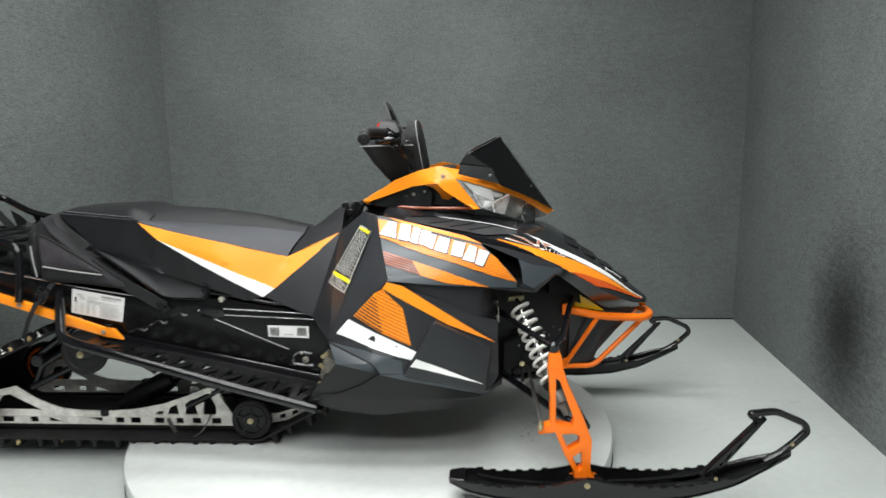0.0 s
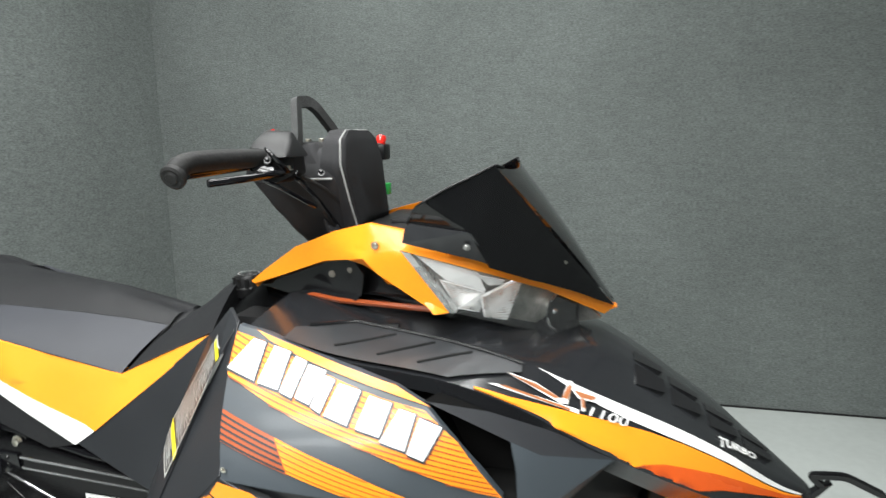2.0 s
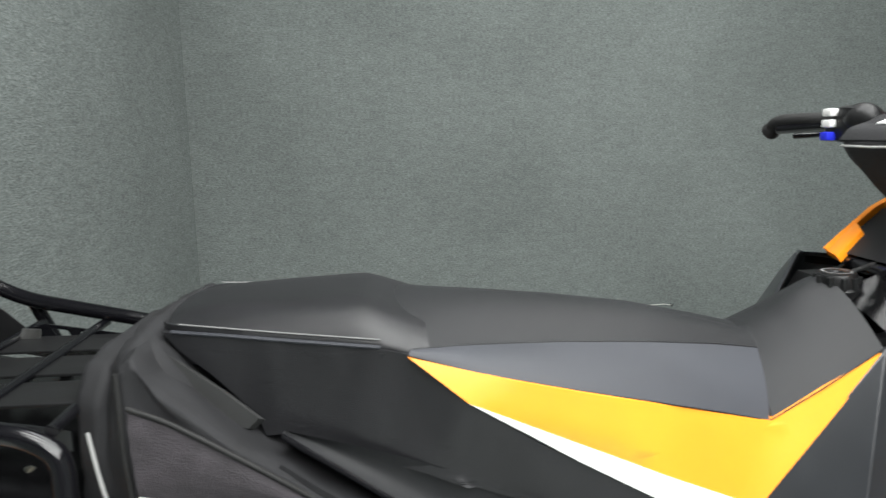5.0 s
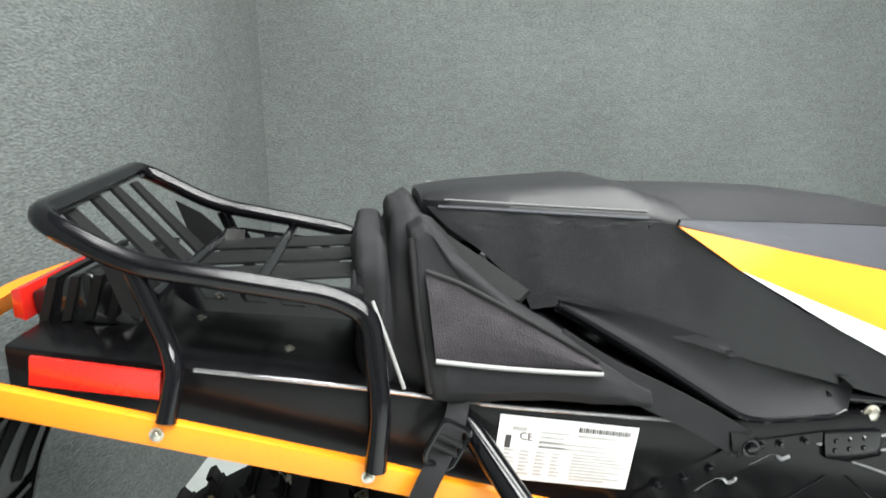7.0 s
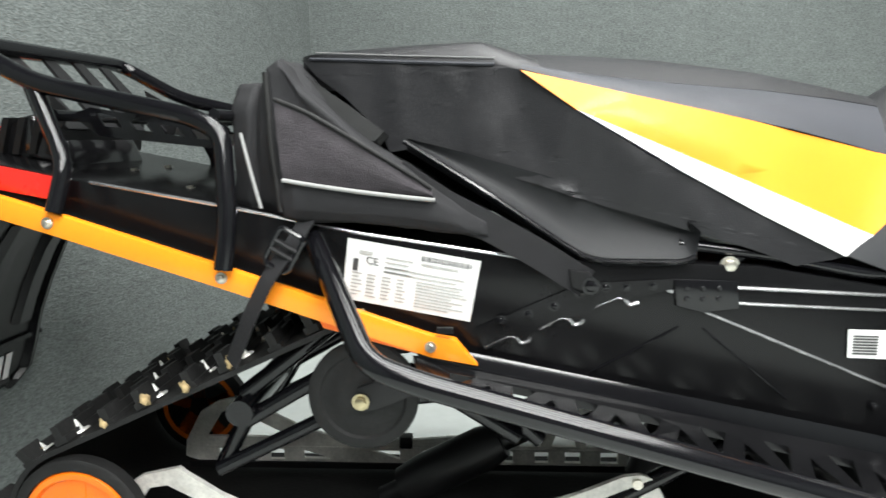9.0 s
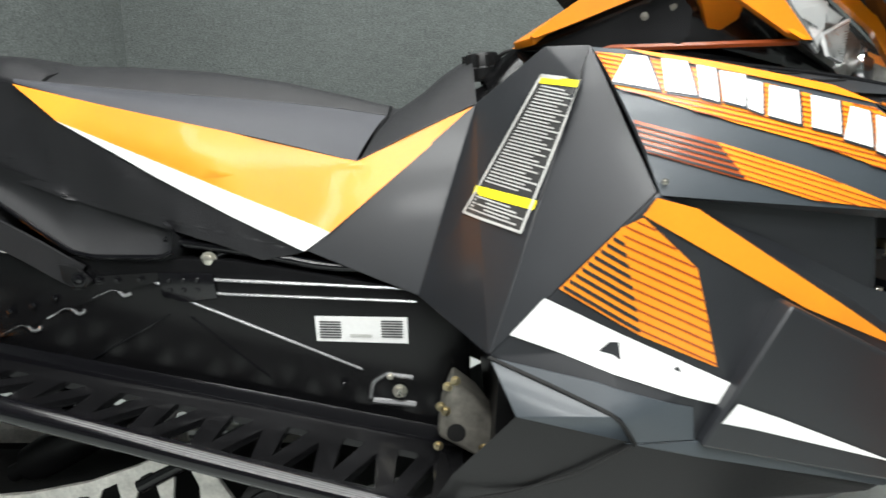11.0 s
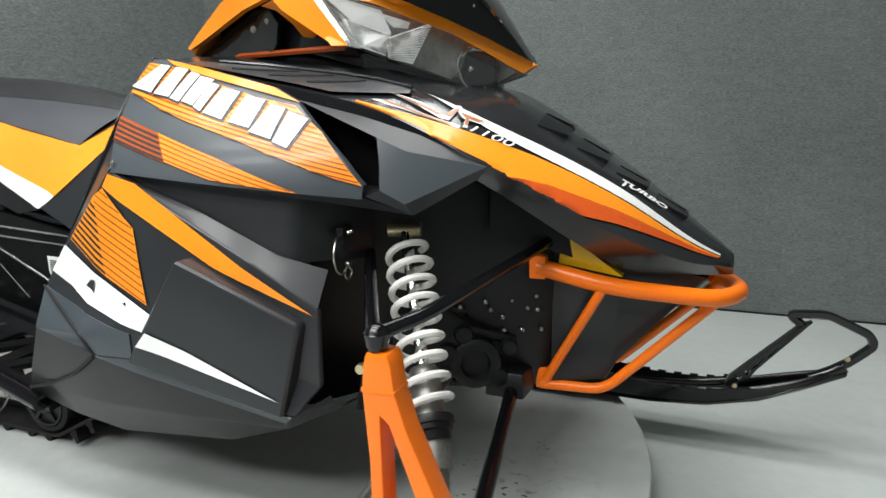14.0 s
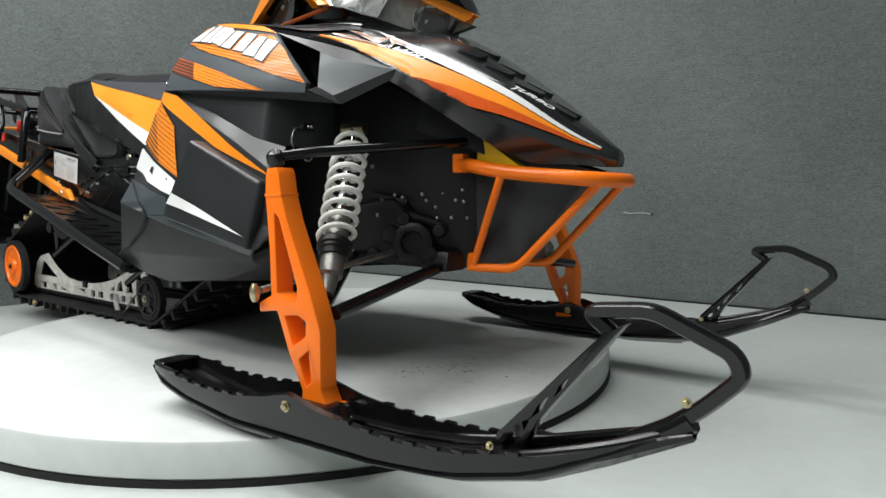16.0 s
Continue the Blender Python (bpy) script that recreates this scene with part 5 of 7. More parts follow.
    for sgn in (-1, 1):
        part("ski_edge", tube([S((-.44 + 1.08 * k / 24, yk + sgn * W(-.44 + 1.08 * k / 24) * 1.0, Z(-.44 + 1.08 * k / 24) + .02)) for k in range(25)], .0034, 0, 6), M_tube, ski)
        part("ski_inner_rail", tube([S((-.36 + .3 * k / 8, yk + sgn * .022, Z(-.36 + .3 * k / 8) + .045)) for k in range(9)], .006, 0, 6), M_ski, ski)
        part("ski_inner_rail", tube([S((.08 + .34 * k / 8, yk + sgn * .022, Z(.08 + .34 * k / 8) + .05)) for k in range(9)], .006, 0, 6), M_ski, ski)
    # thin grey tube paints the gloss highlight along the ski's outer edge
    part("ski_crease", tube([S((-.4 + .36 * k / 10, yk - W(-.4 + .36 * k / 10) * .97, Z(-.4 + .36 * k / 10) + .013)) for k in range(11)], .0022, 0, 6), M_shock, ski, "crease with a painted highlight")
    part("ski_saddle", bevelled(loft([f((-.1, yk - .04, .125), (-.1, yk + .04, .125), (.1, yk + .04, .125), (.1, yk - .04, .125)), f((-.05, yk - .035, .165), (-.05, yk + .035, .165), (.06, yk + .035, .165), (.06, yk - .035, .165))]), .008), M_ski, ski)
    part("ski_runner", tube(f((-.3, yk, .108), (-.15, yk, .094), (.2, yk, .094), (.35, yk, .106)), .006), M_steel, ski)
    for at, r in (((-.002, -.058, .172), .0095), ((.418, -.055, .19), .0055), ((.675, -.024, .29), .006)):
        p = S((at[0], yk, at[2]))
        part("ski_bolt", bolt((p[0], p[1] + at[1], p[2]), (0, -1, 0), r * .75, .007), M_brass, ski)

# wire lanyard with a spring pin by the side recess
part("wire_lanyard", tube([(-.292, -.325, .711), (-.288, -.35, .711), (-.283, -.372, .703), (-.282, -.383, .678), (-.28, -.377, .652), (-.28, -.36, .643), (-.283, -.345, .645)], .0017, .02, 6), M_steel, sled, "bare wire lanyard with pin")
part("spring_pin", tube([(-.284, -.318, .657), (-.284, -.332, .655), (-.284, -.346, .644), (-.284, -.341, .631), (-.284, -.327, .63), (-.284, -.318, .64), (-.284, -.332, .653)], .0016, .008, 6), M_steel, sled)
part("pin_head", lathe([(-.004, .004), (0, .0055), (.004, .004)], (-.284, -.332, .656), (1, 0, 0), 10), M_steel, sled)
for y in (-.318, -.328):
    part("lanyard_rivet", lathe([(0, .004), (.003, .003)], (-.284, y, .711), (1, 0, 0), 8), M_steel, sled)
part("pin_clip", bevelled(box((-.3, -.342, .704), (-.286, -.308, .72)), .002), M_rubber, sled)

# ---- seat ----
s1, s2, s3, s4, s5 = (-1.661, -.195, .99), (-1.578, -.222, .926), (-1.178, -.23, .705), (-1.091, -.17, .849), (-.884, -.135, .946)
s6, s7, s8 = (-1.12, -.175, .965), (-1.4, -.19, .988), (-1.35, -.222, .86)
SIDE = net((s1, s2, s7), (s2, s8, s7), (s2, s3, s8), (s8, s3, s4), (s7, s8, s4), (s3, s5, s4), (s7, s4, s6), (s4, s5, s6))
EDGE = [(-1.70, -.185, .99), (-1.66, -.18, .992), (-1.55, -.14, .982), (-1.41, -.106, .968), (-1.25, -.085, .955), (-1.13, -.066, .94), (-1.05, -.055, .928), (-1.088, -.165, .852), (-1.0, -.155, .893), (-.935, -.143, .922), (-.884, -.135, .946)]
CROWN = [(-1.70, 1.03), (-1.66, 1.032), (-1.55, 1.03), (-1.41, 1.02), (-1.25, .996), (-1.13, .966), (-1.045, .941), (-1.03, .943), (-.985, .972), (-.945, 1.005), (-.89, 1.04)]
rows = []
for k in range(61):
    u = k / 60 * (len(EDGE) - 1)
    i = min(int(u), len(EDGE) - 2)
    r = u - i
    ex, ey, ez = (EDGE[i][n] * (1 - r) + EDGE[i + 1][n] * r for n in range(3))
    cx, cz = (CROWN[i][n] * (1 - r) + CROWN[i + 1][n] * r for n in range(2))
    half = []
    for j in range(7):
        w = j / 6
        half.append((cx + (ex - cx) * w, mid(cx) + (ey - mid(cx)) * w, cz + (ez - cz) * w + .012 * math.sin(math.pi * w)))
    low_z = [(ex, ey + .03, .80), (ex, 2 * mid(ex) - ey - .03, .80)]
    rows.append(half + low_z + [flip(p, -1) for p in half[:0:-1]])
seat = part("seat", loft(rows), M_seat_top, sled, "charcoal seat with grey, orange and white side panels", 50)
FLANK = net(((-2.02, -.13, 1.02), (-1.69, -.182, .998), (-1.87, -.165, .90)), ((-1.69, -.182, .998), s2, (-1.62, -.212, .83)), ((-1.69, -.182, .998), (-1.62, -.212, .83), (-1.87, -.165, .90)),
            (s2, s3, (-1.36, -.232, .735)), (s2, (-1.36, -.232, .735), (-1.62, -.212, .83)))
for side in (1, -1):
    F = lambda *q: [flip(p, side) for p in q]
    lower_line = [(-1.661, -.196, .99), (-1.55, -.207, .96), (-1.41, -.205, .928), (-1.25, -.195, .892), (-1.17, -.183, .871), (-1.095, -.172, .850)]
    upper_line = [(-1.655, -.185, .995), (-1.55, -.142, .984), (-1.41, -.107, .971), (-1.25, -.085, .957), (-1.13, -.066, .942), (-1.052, -.055, .929)]
    rows = [F(*[tuple(a + (b - a) * j / 5 for a, b in zip(p, q)) for j in range(6)]) for p, q in zip(lower_line, upper_line)]
    rows = [[(x, y - side * .006 * math.sin(math.pi * j / 5), z + .004 * math.sin(math.pi * j / 5)) for j, (x, y, z) in enumerate(r)] for r in rows]
    part("seat_side_grey", loft(rows, closed=False), M_seat_side, seat, "grey vinyl side panel", 60)
    part("seat_side_orange", sheet([(-1.661, .988), (-1.578, .926), (-1.35, .828), (-1.135, .734), (-1.0, .845), (-.882, .944), (-1.0, .894), (-1.091, .85), (-1.3, .903), (-1.5, .949)], SIDE, .003, .03, .04, side), M_seat_orange, seat, "orange vinyl side panel", 60)
    part("seat_side_white", sheet([(-1.578, .926), (-1.35, .828), (-1.135, .734), (-1.178, .704), (-1.3, .766), (-1.42, .832), (-1.5, .88)], SIDE, .0035, .03, .04, side), M_white, seat, "white vinyl stripe", 60)
    part("seat_stitch", tube(F(*upper_line), .0016, 0, 6), M_seat_black, seat)
    part("seat_stitch", tube(F(*lower_line, (-1.0, -.16, .895), (-.89, -.137, .944)), .0012, 0, 6), M_seat_black, seat)
    part("seat_flank", wrinkled(sheet([(-2.015, 1.018), (-1.9, 1.012), (-1.78, 1.003), (-1.69, .996), (-1.66, .988), (-1.578, .924), (-1.42, .829), (-1.178, .704), (-1.25, .69), (-1.336, .722), (-1.5, .772), (-1.68, .828), (-1.83, .872), (-1.868, .868), (-1.88, .9), (-1.94, .952), (-1.99, .99)], FLANK, 0, .07, .022, side), .0032, 13, 1, (1.6, 1, .6)), M_seat_black, seat, "creased black vinyl seat flank", 50)
    # knee pad: a dished panel with a rolled lower edge
    lip = [(-1.84, .884), (-1.715, .806), (-1.60, .728), (-1.567, .708), (-1.535, .7), (-1.42, .698), (-1.4, .706), (-1.395, .745), (-1.41, .757)]
    top_line = [(-1.835, .888), (-1.75, .866), (-1.66, .84), (-1.62, .828), (-1.58, .815), (-1.5, .79), (-1.46, .778), (-1.42, .765), (-1.412, .76)]
    pad = []
    for i, ((xa, za), (xb, zb)) in enumerate(zip(top_line, lip)):
        row = []
        for j in range(8):
            w = j / 7
            out = -.200 - .014 * min(1, i / 3) - .028 * (w ** 3) * min(1, i / 2 + .3) + .006 * math.sin(math.pi * w)
            row.append((xa + (xb - xa) * w, out, za + (zb - za) * w))
        row.append((xb + .004, row[-1][1] + .02, zb - .016))
        row.append((xb + .01, row[-1][1] + .05, zb - .02))
        pad.append(F(*row))
    part("knee_pad", softened(loft(pad, closed=False), 1, .6), M_seat_top, seat, "smooth dark knee pad with a rolled edge", 70)
    part("pad_rim", tube([(p[7][0], p[7][1] + side * .002, p[7][2]) for p in pad[:7]], .0045, .02, 8), M_tube, seat)
# rear seat cover
rows = []
topz = line((-2.02, 1.03), (-1.995, 1.036), (-1.95, 1.04), (-1.85, 1.044), (-1.735, 1.047), (-1.715, 1.045), (-1.66, 1.026), (-1.63, 1.016))
semz = line((-2.02, 1.018), (-1.99, 1.019), (-1.84, 1.008), (-1.70, .999), (-1.65, .985), (-1.63, .98))
for k in range(40):
    x = -2.02 + .39 * k / 39
    w = mid(x) - FLANK(max(x, -2.0), semz(x)) - (.03, .014, .006, .002)[k] * 1.0 if k < 4 else mid(x) - FLANK(x, semz(x))
    w *= 1 - .08 * max(0, (x + 1.69) / .06)
    zt, zs = topz(x), semz(x)
    half = [(w, zs), (w * .985, zs + .008), (w * .82, zt - .012), (w * .62, zt - .003), (w * .3, zt), (0, zt)]
    rows.append([(x, mid(x) - w * .96, zs - .05)] + [(x, mid(x) - a, z) for a, z in half] + [(x, mid(x) + a, z) for a, z in half[-2::-1]] + [(x, mid(x) + w * .96, zs - .05)])
part("rear_seat_cover", loft(rows), M_seat_black, seat, "black vinyl rear seat cover", 50)
for side in (1, -1):
    part("seat_piping", tube([flip((x, FLANK(max(x, -2.0), semz(x)) - .002, semz(x)), side) for x in (-2.0, -1.92, -1.84, -1.76, -1.70)], .003, 0, 6), M_seat_side, seat)
    # thin grey tube paints the light sheen that runs along the piping
    part("seat_piping", tube([flip((x, FLANK(max(x, -2.0), semz(x)) + .002, semz(x) + .01), side) for x in (-1.99, -1.92, -1.84, -1.76, -1.70)], .0012, 0, 6), M_grey_line, seat)

# ---- tunnel ----
TY0, TY1 = -.232, YC + .262
top_edge = [(-2.56, .876), (-2.335, .83), (-2.11, .788), (-1.92, .748), (-1.644, .704), (-1.3, .69), (-1.2, .672), (-.9, .62)]
low_edge = [(-.9, .33), (-.96, .345), (-1.725, .525), (-2.0, .64), (-2.3, .74), (-2.56, .80)]
tunnel = part("tunnel", prism(top_edge + low_edge, TY0, TY1, .006), M_tunnel, sled, "black painted tunnel")
for x, z, r, m in ((-1.557, .663, .009, M_tube), (-1.023, .455, .0085, M_steel), (-1.039, .482, .004, M_steel), (-1.603, .522, .007, M_tube), (-1.65, .616, .0055, M_tube), (-1.61, .629, .0055, M_tube),
                   (-1.571, .65, .0055, M_tube), (-1.532, .659, .0055, M_tube), (-1.691, .606, .0055, M_tube), (-1.50, .658, .0045, M_tube), (-1.46, .66, .0045, M_tube), (-1.12, .47, .004, M_tube)):
    part("tunnel_bolt", bolt((x, TY0 - .004, z), (0, -1, 0), r, .007), m, tunnel)
# pressed ribs, the thicker ones with their highlight put into a bright colour
for pts, r in (([(-1.345, .657), (-1.06, .641), (-1.0, .638)], .003), ([(-1.345, .634), (-1.317, .631), (-.99, .615)], .0026), ([(-1.385, .621), (-1.088, .494)], .0026),
               ([(-1.717, .562), (-1.68, .58), (-1.668, .578), (-1.661, .567), (-1.648, .571), (-1.646, .577)], .0032), ([(-1.632, .592), (-1.597, .61), (-1.585, .607), (-1.578, .597), (-1.566, .601), (-1.564, .607)], .0032), ([(-1.546, .627), (-1.512, .642), (-1.5, .638), (-1.494, .629), (-1.48, .634)], .0032), ([(-1.47, .65), (-1.445, .658), (-1.43, .65)], .003),
               ([(-1.6, .494), (-1.418, .595)], .0018), ([(-1.381, .592), (-1.25, .48)], .0016), ([(-1.07, .436), (-.995, .428)], .006), ([(-1.075, .44), (-1.07, .47), (-1.045, .485), (-1.0, .478)], .004)):
    part("tunnel_rib", tube([(x, TY0 - .001, z) for x, z in pts], r, .008, 8), M_tube if r < .002 else M_rib, tunnel)
part("tunnel_edge", tube([(x, TY0 + .001, z - .002) for x, z in top_edge[1:5]], .003, .03, 8), M_rib, tunnel)
for x, y, z in ((-2.371, -.033, .836), (-2.226, -.12, .808), (-2.371, .1, .836), (-2.226, .18, .808)):
    part("tunnel_bolt", bolt((x, y, z), (-.2, 0, 1), .006, .006), M_steel, tunnel)
part("bracket_plate", prism([(-1.732, .592), (-1.569, .664), (-1.43, .671), (-1.43, .655), (-1.50, .638), (-1.60, .605), (-1.717, .558)], TY0 - .004, TY0 - .0002), M_tunnel, tunnel)
clip = part("clip_plate", prism([(-1.43, .671), (-1.335, .668), (-1.33, .625), (-1.385, .618), (-1.424, .628)], TY0 - .007, TY0 - .0004, .002), M_tube, tunnel)
for k in range(3):
    for z in (.657, .641):
        part("rivet", lathe([(0, .0045), (.003, .003)], (-1.41 + .024 * k, TY0 - .007, z), (0, -1, 0), 8), M_tube, clip)
part("seat_strut", tube([(-1.405, -.212, .668), (-1.344, -.216, .69), (-1.285, -.2, .72)], .009), M_tube, tunnel)
part("seat_strut_bolt", bolt((-1.344, -.224, .69), (0, -1, 0), .0095, .009), M_steel, tunnel)
part("seat_base_rail", tube([(-1.42, -.215, .722), (-1.275, -.222, .703), (-1.149, -.222, .676), (-1.06, -.222, .672)], .009, .03), M_tube, tunnel)
bm = loft([[(-.931, -.24, .506), (-.891, -.24, .474), (-.835, -.24, .398), (-.872, -.24, .349), (-.959, -.24, .396), (-.951, -.24, .454)],
           [(-.931, -.3, .50), (-.895, -.3, .47), (-.845, -.3, .398), (-.877, -.3, .355), (-.955, -.3, .40), (-.947, -.3, .452)]])
case = part("front_bracket", bevelled(bm, .01, 20, 3), M_casting, tunnel, "dull grey cast metal bracket")
part("bracket_hole", lathe([(0, .016), (.001, .016), (.0015, .012)], (-.925, -.3, .408), (0, -1, 0), 18), M_rubber, case)
for x, z in ((-.938, .49), (-.95, .455), (-.942, .447), (-.955, .385), (-.88, .38), (-.925, .5)):
    part("bracket_bolt", bolt((x, -.3, z), (0, -1, 0), .0055, .007), M_brass, case)
def flat(poly, y):
    return sheet(poly, lambda x, z: y, 0, 0, .3)
lab = part("tunnel_label", flat([(-1.166, .592), (-1.007, .588), (-1.006, .541), (-1.164, .547)], TY0 - .003), M_label, tunnel, "small white sticker with grey print blocks", 0)
for xa in (-1.158, -1.052):
    for k in range(7):
        part("print_line", flat([(xa, .583 - k * .0046), (xa + .037, .582 - k * .0046), (xa + .037, .5793 - k * .0046), (xa, .5803 - k * .0046)], TY0 - .0042), M_ink, lab, "", 0)
part("print_line", flat([(-1.106, .559), (-1.068, .558), (-1.068, .553), (-1.106, .554)], TY0 - .0042), M_label_grey, lab, "", 0)
lab = part("tunnel_label", flat([(-1.928, .738), (-1.722, .70), (-1.74, .603), (-1.941, .642)], TY0 - .003), M_label, tunnel, "white data sticker with fine print", 0)
def lab_line(u0, u1, v, h, m):
    P = lambda u, w: (-1.928 + .205 * u - .015 * w, .738 - .038 * u - .097 * w)
    part("print_line", flat([P(u0, v), P(u1, v), P(u1, v + h), P(u0, v + h)], TY0 - .0042), m, lab, "", 0)
for k in range(24):
    lab_line(.57 + k * .016, .577 + k * .016 + .004 * (k % 3 == 0), .08, .08, M_ink)
lab_line(.06, .1, .3, .2, M_ink)
letters("CE", (0, 0), lambda u, v: Vector((-1.925 + .2 * .17 + u, TY0 - .0043, .75 - .045 * .17 - .1 * .42 + v - .22 * u)), .0165, M_ink, lab, "", 0.0)
lab_line(.1, .2, .16, .05, M_label_grey)
lab_line(.57, .85, .2, .035, M_label_grey)
random.seed(21)
for k in range(4):
    lab_line(.3, .52 - .06 * random.random(), .2 + k * .075, .022, M_label_grey)
for k in range(2):
    lab_line(.3, .93 - .1 * random.random(), .36 + k * .07, .022, M_label_grey)
for k in range(7):
    for c in range(4):
        lab_line(.06 + .115 * c, .06 + .115 * c + .05 + .035 * random.random(), .52 + k * .058, .022, M_label_grey)
for k in range(9):
    lab_line(.55, .95 - .14 * random.random(), .5 + k * .05, .02, M_label_grey)
part("side_reflector", prism([(-2.517, .868), (-2.367, .838), (-2.372, .802), (-2.522, .832)], TY0 - .028, TY0 - .022), M_red, tunnel, "red side reflector", 0)

# orange rear rail round the tunnel
rail = [(-1.728, .555), (-1.80, .573), (-2.115, .684), (-2.368, .772), (-2.59, .843)]
rail_y = line((-2.62, -.29), (-2.368, -.285), (-2.115, -.27), (-1.73, -.257))
for side in (1, -1):
    up_ = [(x, z + .018) for x, z in rail[:0:-1]] + [(-1.762, .584)]
    dn_ = [(-1.727, .541)] + [(x, z - .018) for x, z in rail[1:]]
    bm = prism(up_ + dn_, -.009, .009, .003)
    for v in bm.verts:
        v.co.y = flip((v.co.x, rail_y(v.co.x) + v.co.y, 0), side)[1]
    ob = part("rear_rail", bm, M_orange, sled, "orange rear rail with an angled end")
    for x, z in ((-2.368, .772), (-2.115, .684), (-1.80, .573)):
        part("rail_bolt", bolt(flip((x, rail_y(x) - .009, z), side), (0, -side, 0), .006), M_steel, ob)
    part("rail_lip", prism([(-1.98, .617), (-1.75, .543), (-1.735, .53), (-1.97, .597)], flip((-1.85, -.246, 0), side)[1] - .004, flip((-1.85, -.246, 0), side)[1] + .004, .001), M_orange_metal, ob)
    part("rail_clip", box((-1.79, flip((-1.79, -.268, 0), side)[1] - .004, .594), (-1.765, flip((-1.79, -.268, 0), side)[1] + .004, .604), .002), M_black, ob)
bm = bmesh.new()
add_sweep(bm, rounded([(-2.56, -.289, .834), (-2.62, -.283, .858), (-2.652, -.2, .874), (-2.66, 0, .884), (-2.652, .2, .874), (-2.62, .272, .858), (-2.56, .279, .834)], .06), [(-.009, -.017), (.009, -.017), (.009, .017), (-.009, .017)])
part("rear_bumper", bm, M_orange, sled, "orange rear bumper")
part("tail_light", bevelled(loft([[(-2.575, -.11, .868), (-2.575, .15, .868), (-2.58, .15, .912), (-2.58, -.11, .912)], [(-2.5, -.125, .865), (-2.5, .165, .865), (-2.5, .16, .942), (-2.5, -.12, .942)], [(-2.44, -.1, .85), (-2.44, .14, .85), (-2.455, .13, .895), (-2.455, -.09, .895)]]), .008), M_gloss, sled, "black tail light housing")
for k in range(4):
    a = -2.565 + .03 * k
    part("tail_light_rib", loft([[(a, -.128, .872), (a + .012, -.128, .872), (a + .03, -.124, .935), (a + .018, -.124, .935)], [(a, .168, .872), (a + .012, .168, .872), (a + .03, .164, .935), (a + .018, .164, .935)]]), M_black, sled)
part("tail_light_lens", bevelled(loft([[(-2.578, -.135, .876), (-2.578, .175, .876), (-2.582, .17, .922), (-2.582, -.13, .922)], [(-2.598, -.125, .88), (-2.598, .165, .88), (-2.6, .16, .918), (-2.6, -.12, .918)]]), .003), M_red, sled, "red tail light lens")
# snow flap
rows = []
FLAP = [(-2.57, .80), (-2.63, .755), (-2.69, .68), (-2.745, .58), (-2.78, .50), (-2.805, .41), (-2.825, .35), (-2.85, .325)]
flap_x = line(*sorted((z, x) for x, z in FLAP))
for k in range(22):
    z = .80 - .475 * k / 21
    x, m, w = flap_x(z), mid(-2.6), .205 + .012 * math.sin(math.pi * k / 21) - (.025 if k > 19 else 0)
    rows.append([(x - .012, m - w, z), (x - .012, m + w, z), (x + .02, m + w, z), (x + .022, m + w * .93, z), (x + .006, m + w * .88, z), (x + .006, m - w * .88, z), (x + .022, m - w * .93, z), (x + .02, m - w, z)])
flap = part("snow_flap", bevelled(loft(rows), .003), M_tunnel, sled, "black plastic snow flap with raised edges", 30)
for y in (-.12, .02, .15):
    part("flap_rib", loft([[(flap_x(z) + .002, y - .03, z), (flap_x(z) + .002, y + .03, z), (flap_x(z) + .02, y + .018, z), (flap_x(z) + .02, y - .018, z)] for z in (.73, .66, .6, .55, .49)]), M_tunnel, flap)
part("flap_bar", loft([[(flap_x(z) + .002, y, z - .008), (flap_x(z) + .002, y, z + .008), (flap_x(z) + .016, y, z + .005), (flap_x(z) + .016, y, z - .005)] for y in (-.18, .22) for z in (.45,)]), M_tunnel, flap)
for k in range(9):
    if k == 5:
        continue
    y = .118 - .027 * k
    part("brand_block", loft([[(flap_x(.423) + .009, y, .423), (flap_x(.423) + .009, y + .019, .423)], [(flap_x(.362) + .009, y, .362), (flap_x(.362) + .009, y + .019, .362)]], closed=False), M_label, flap, "", 0)

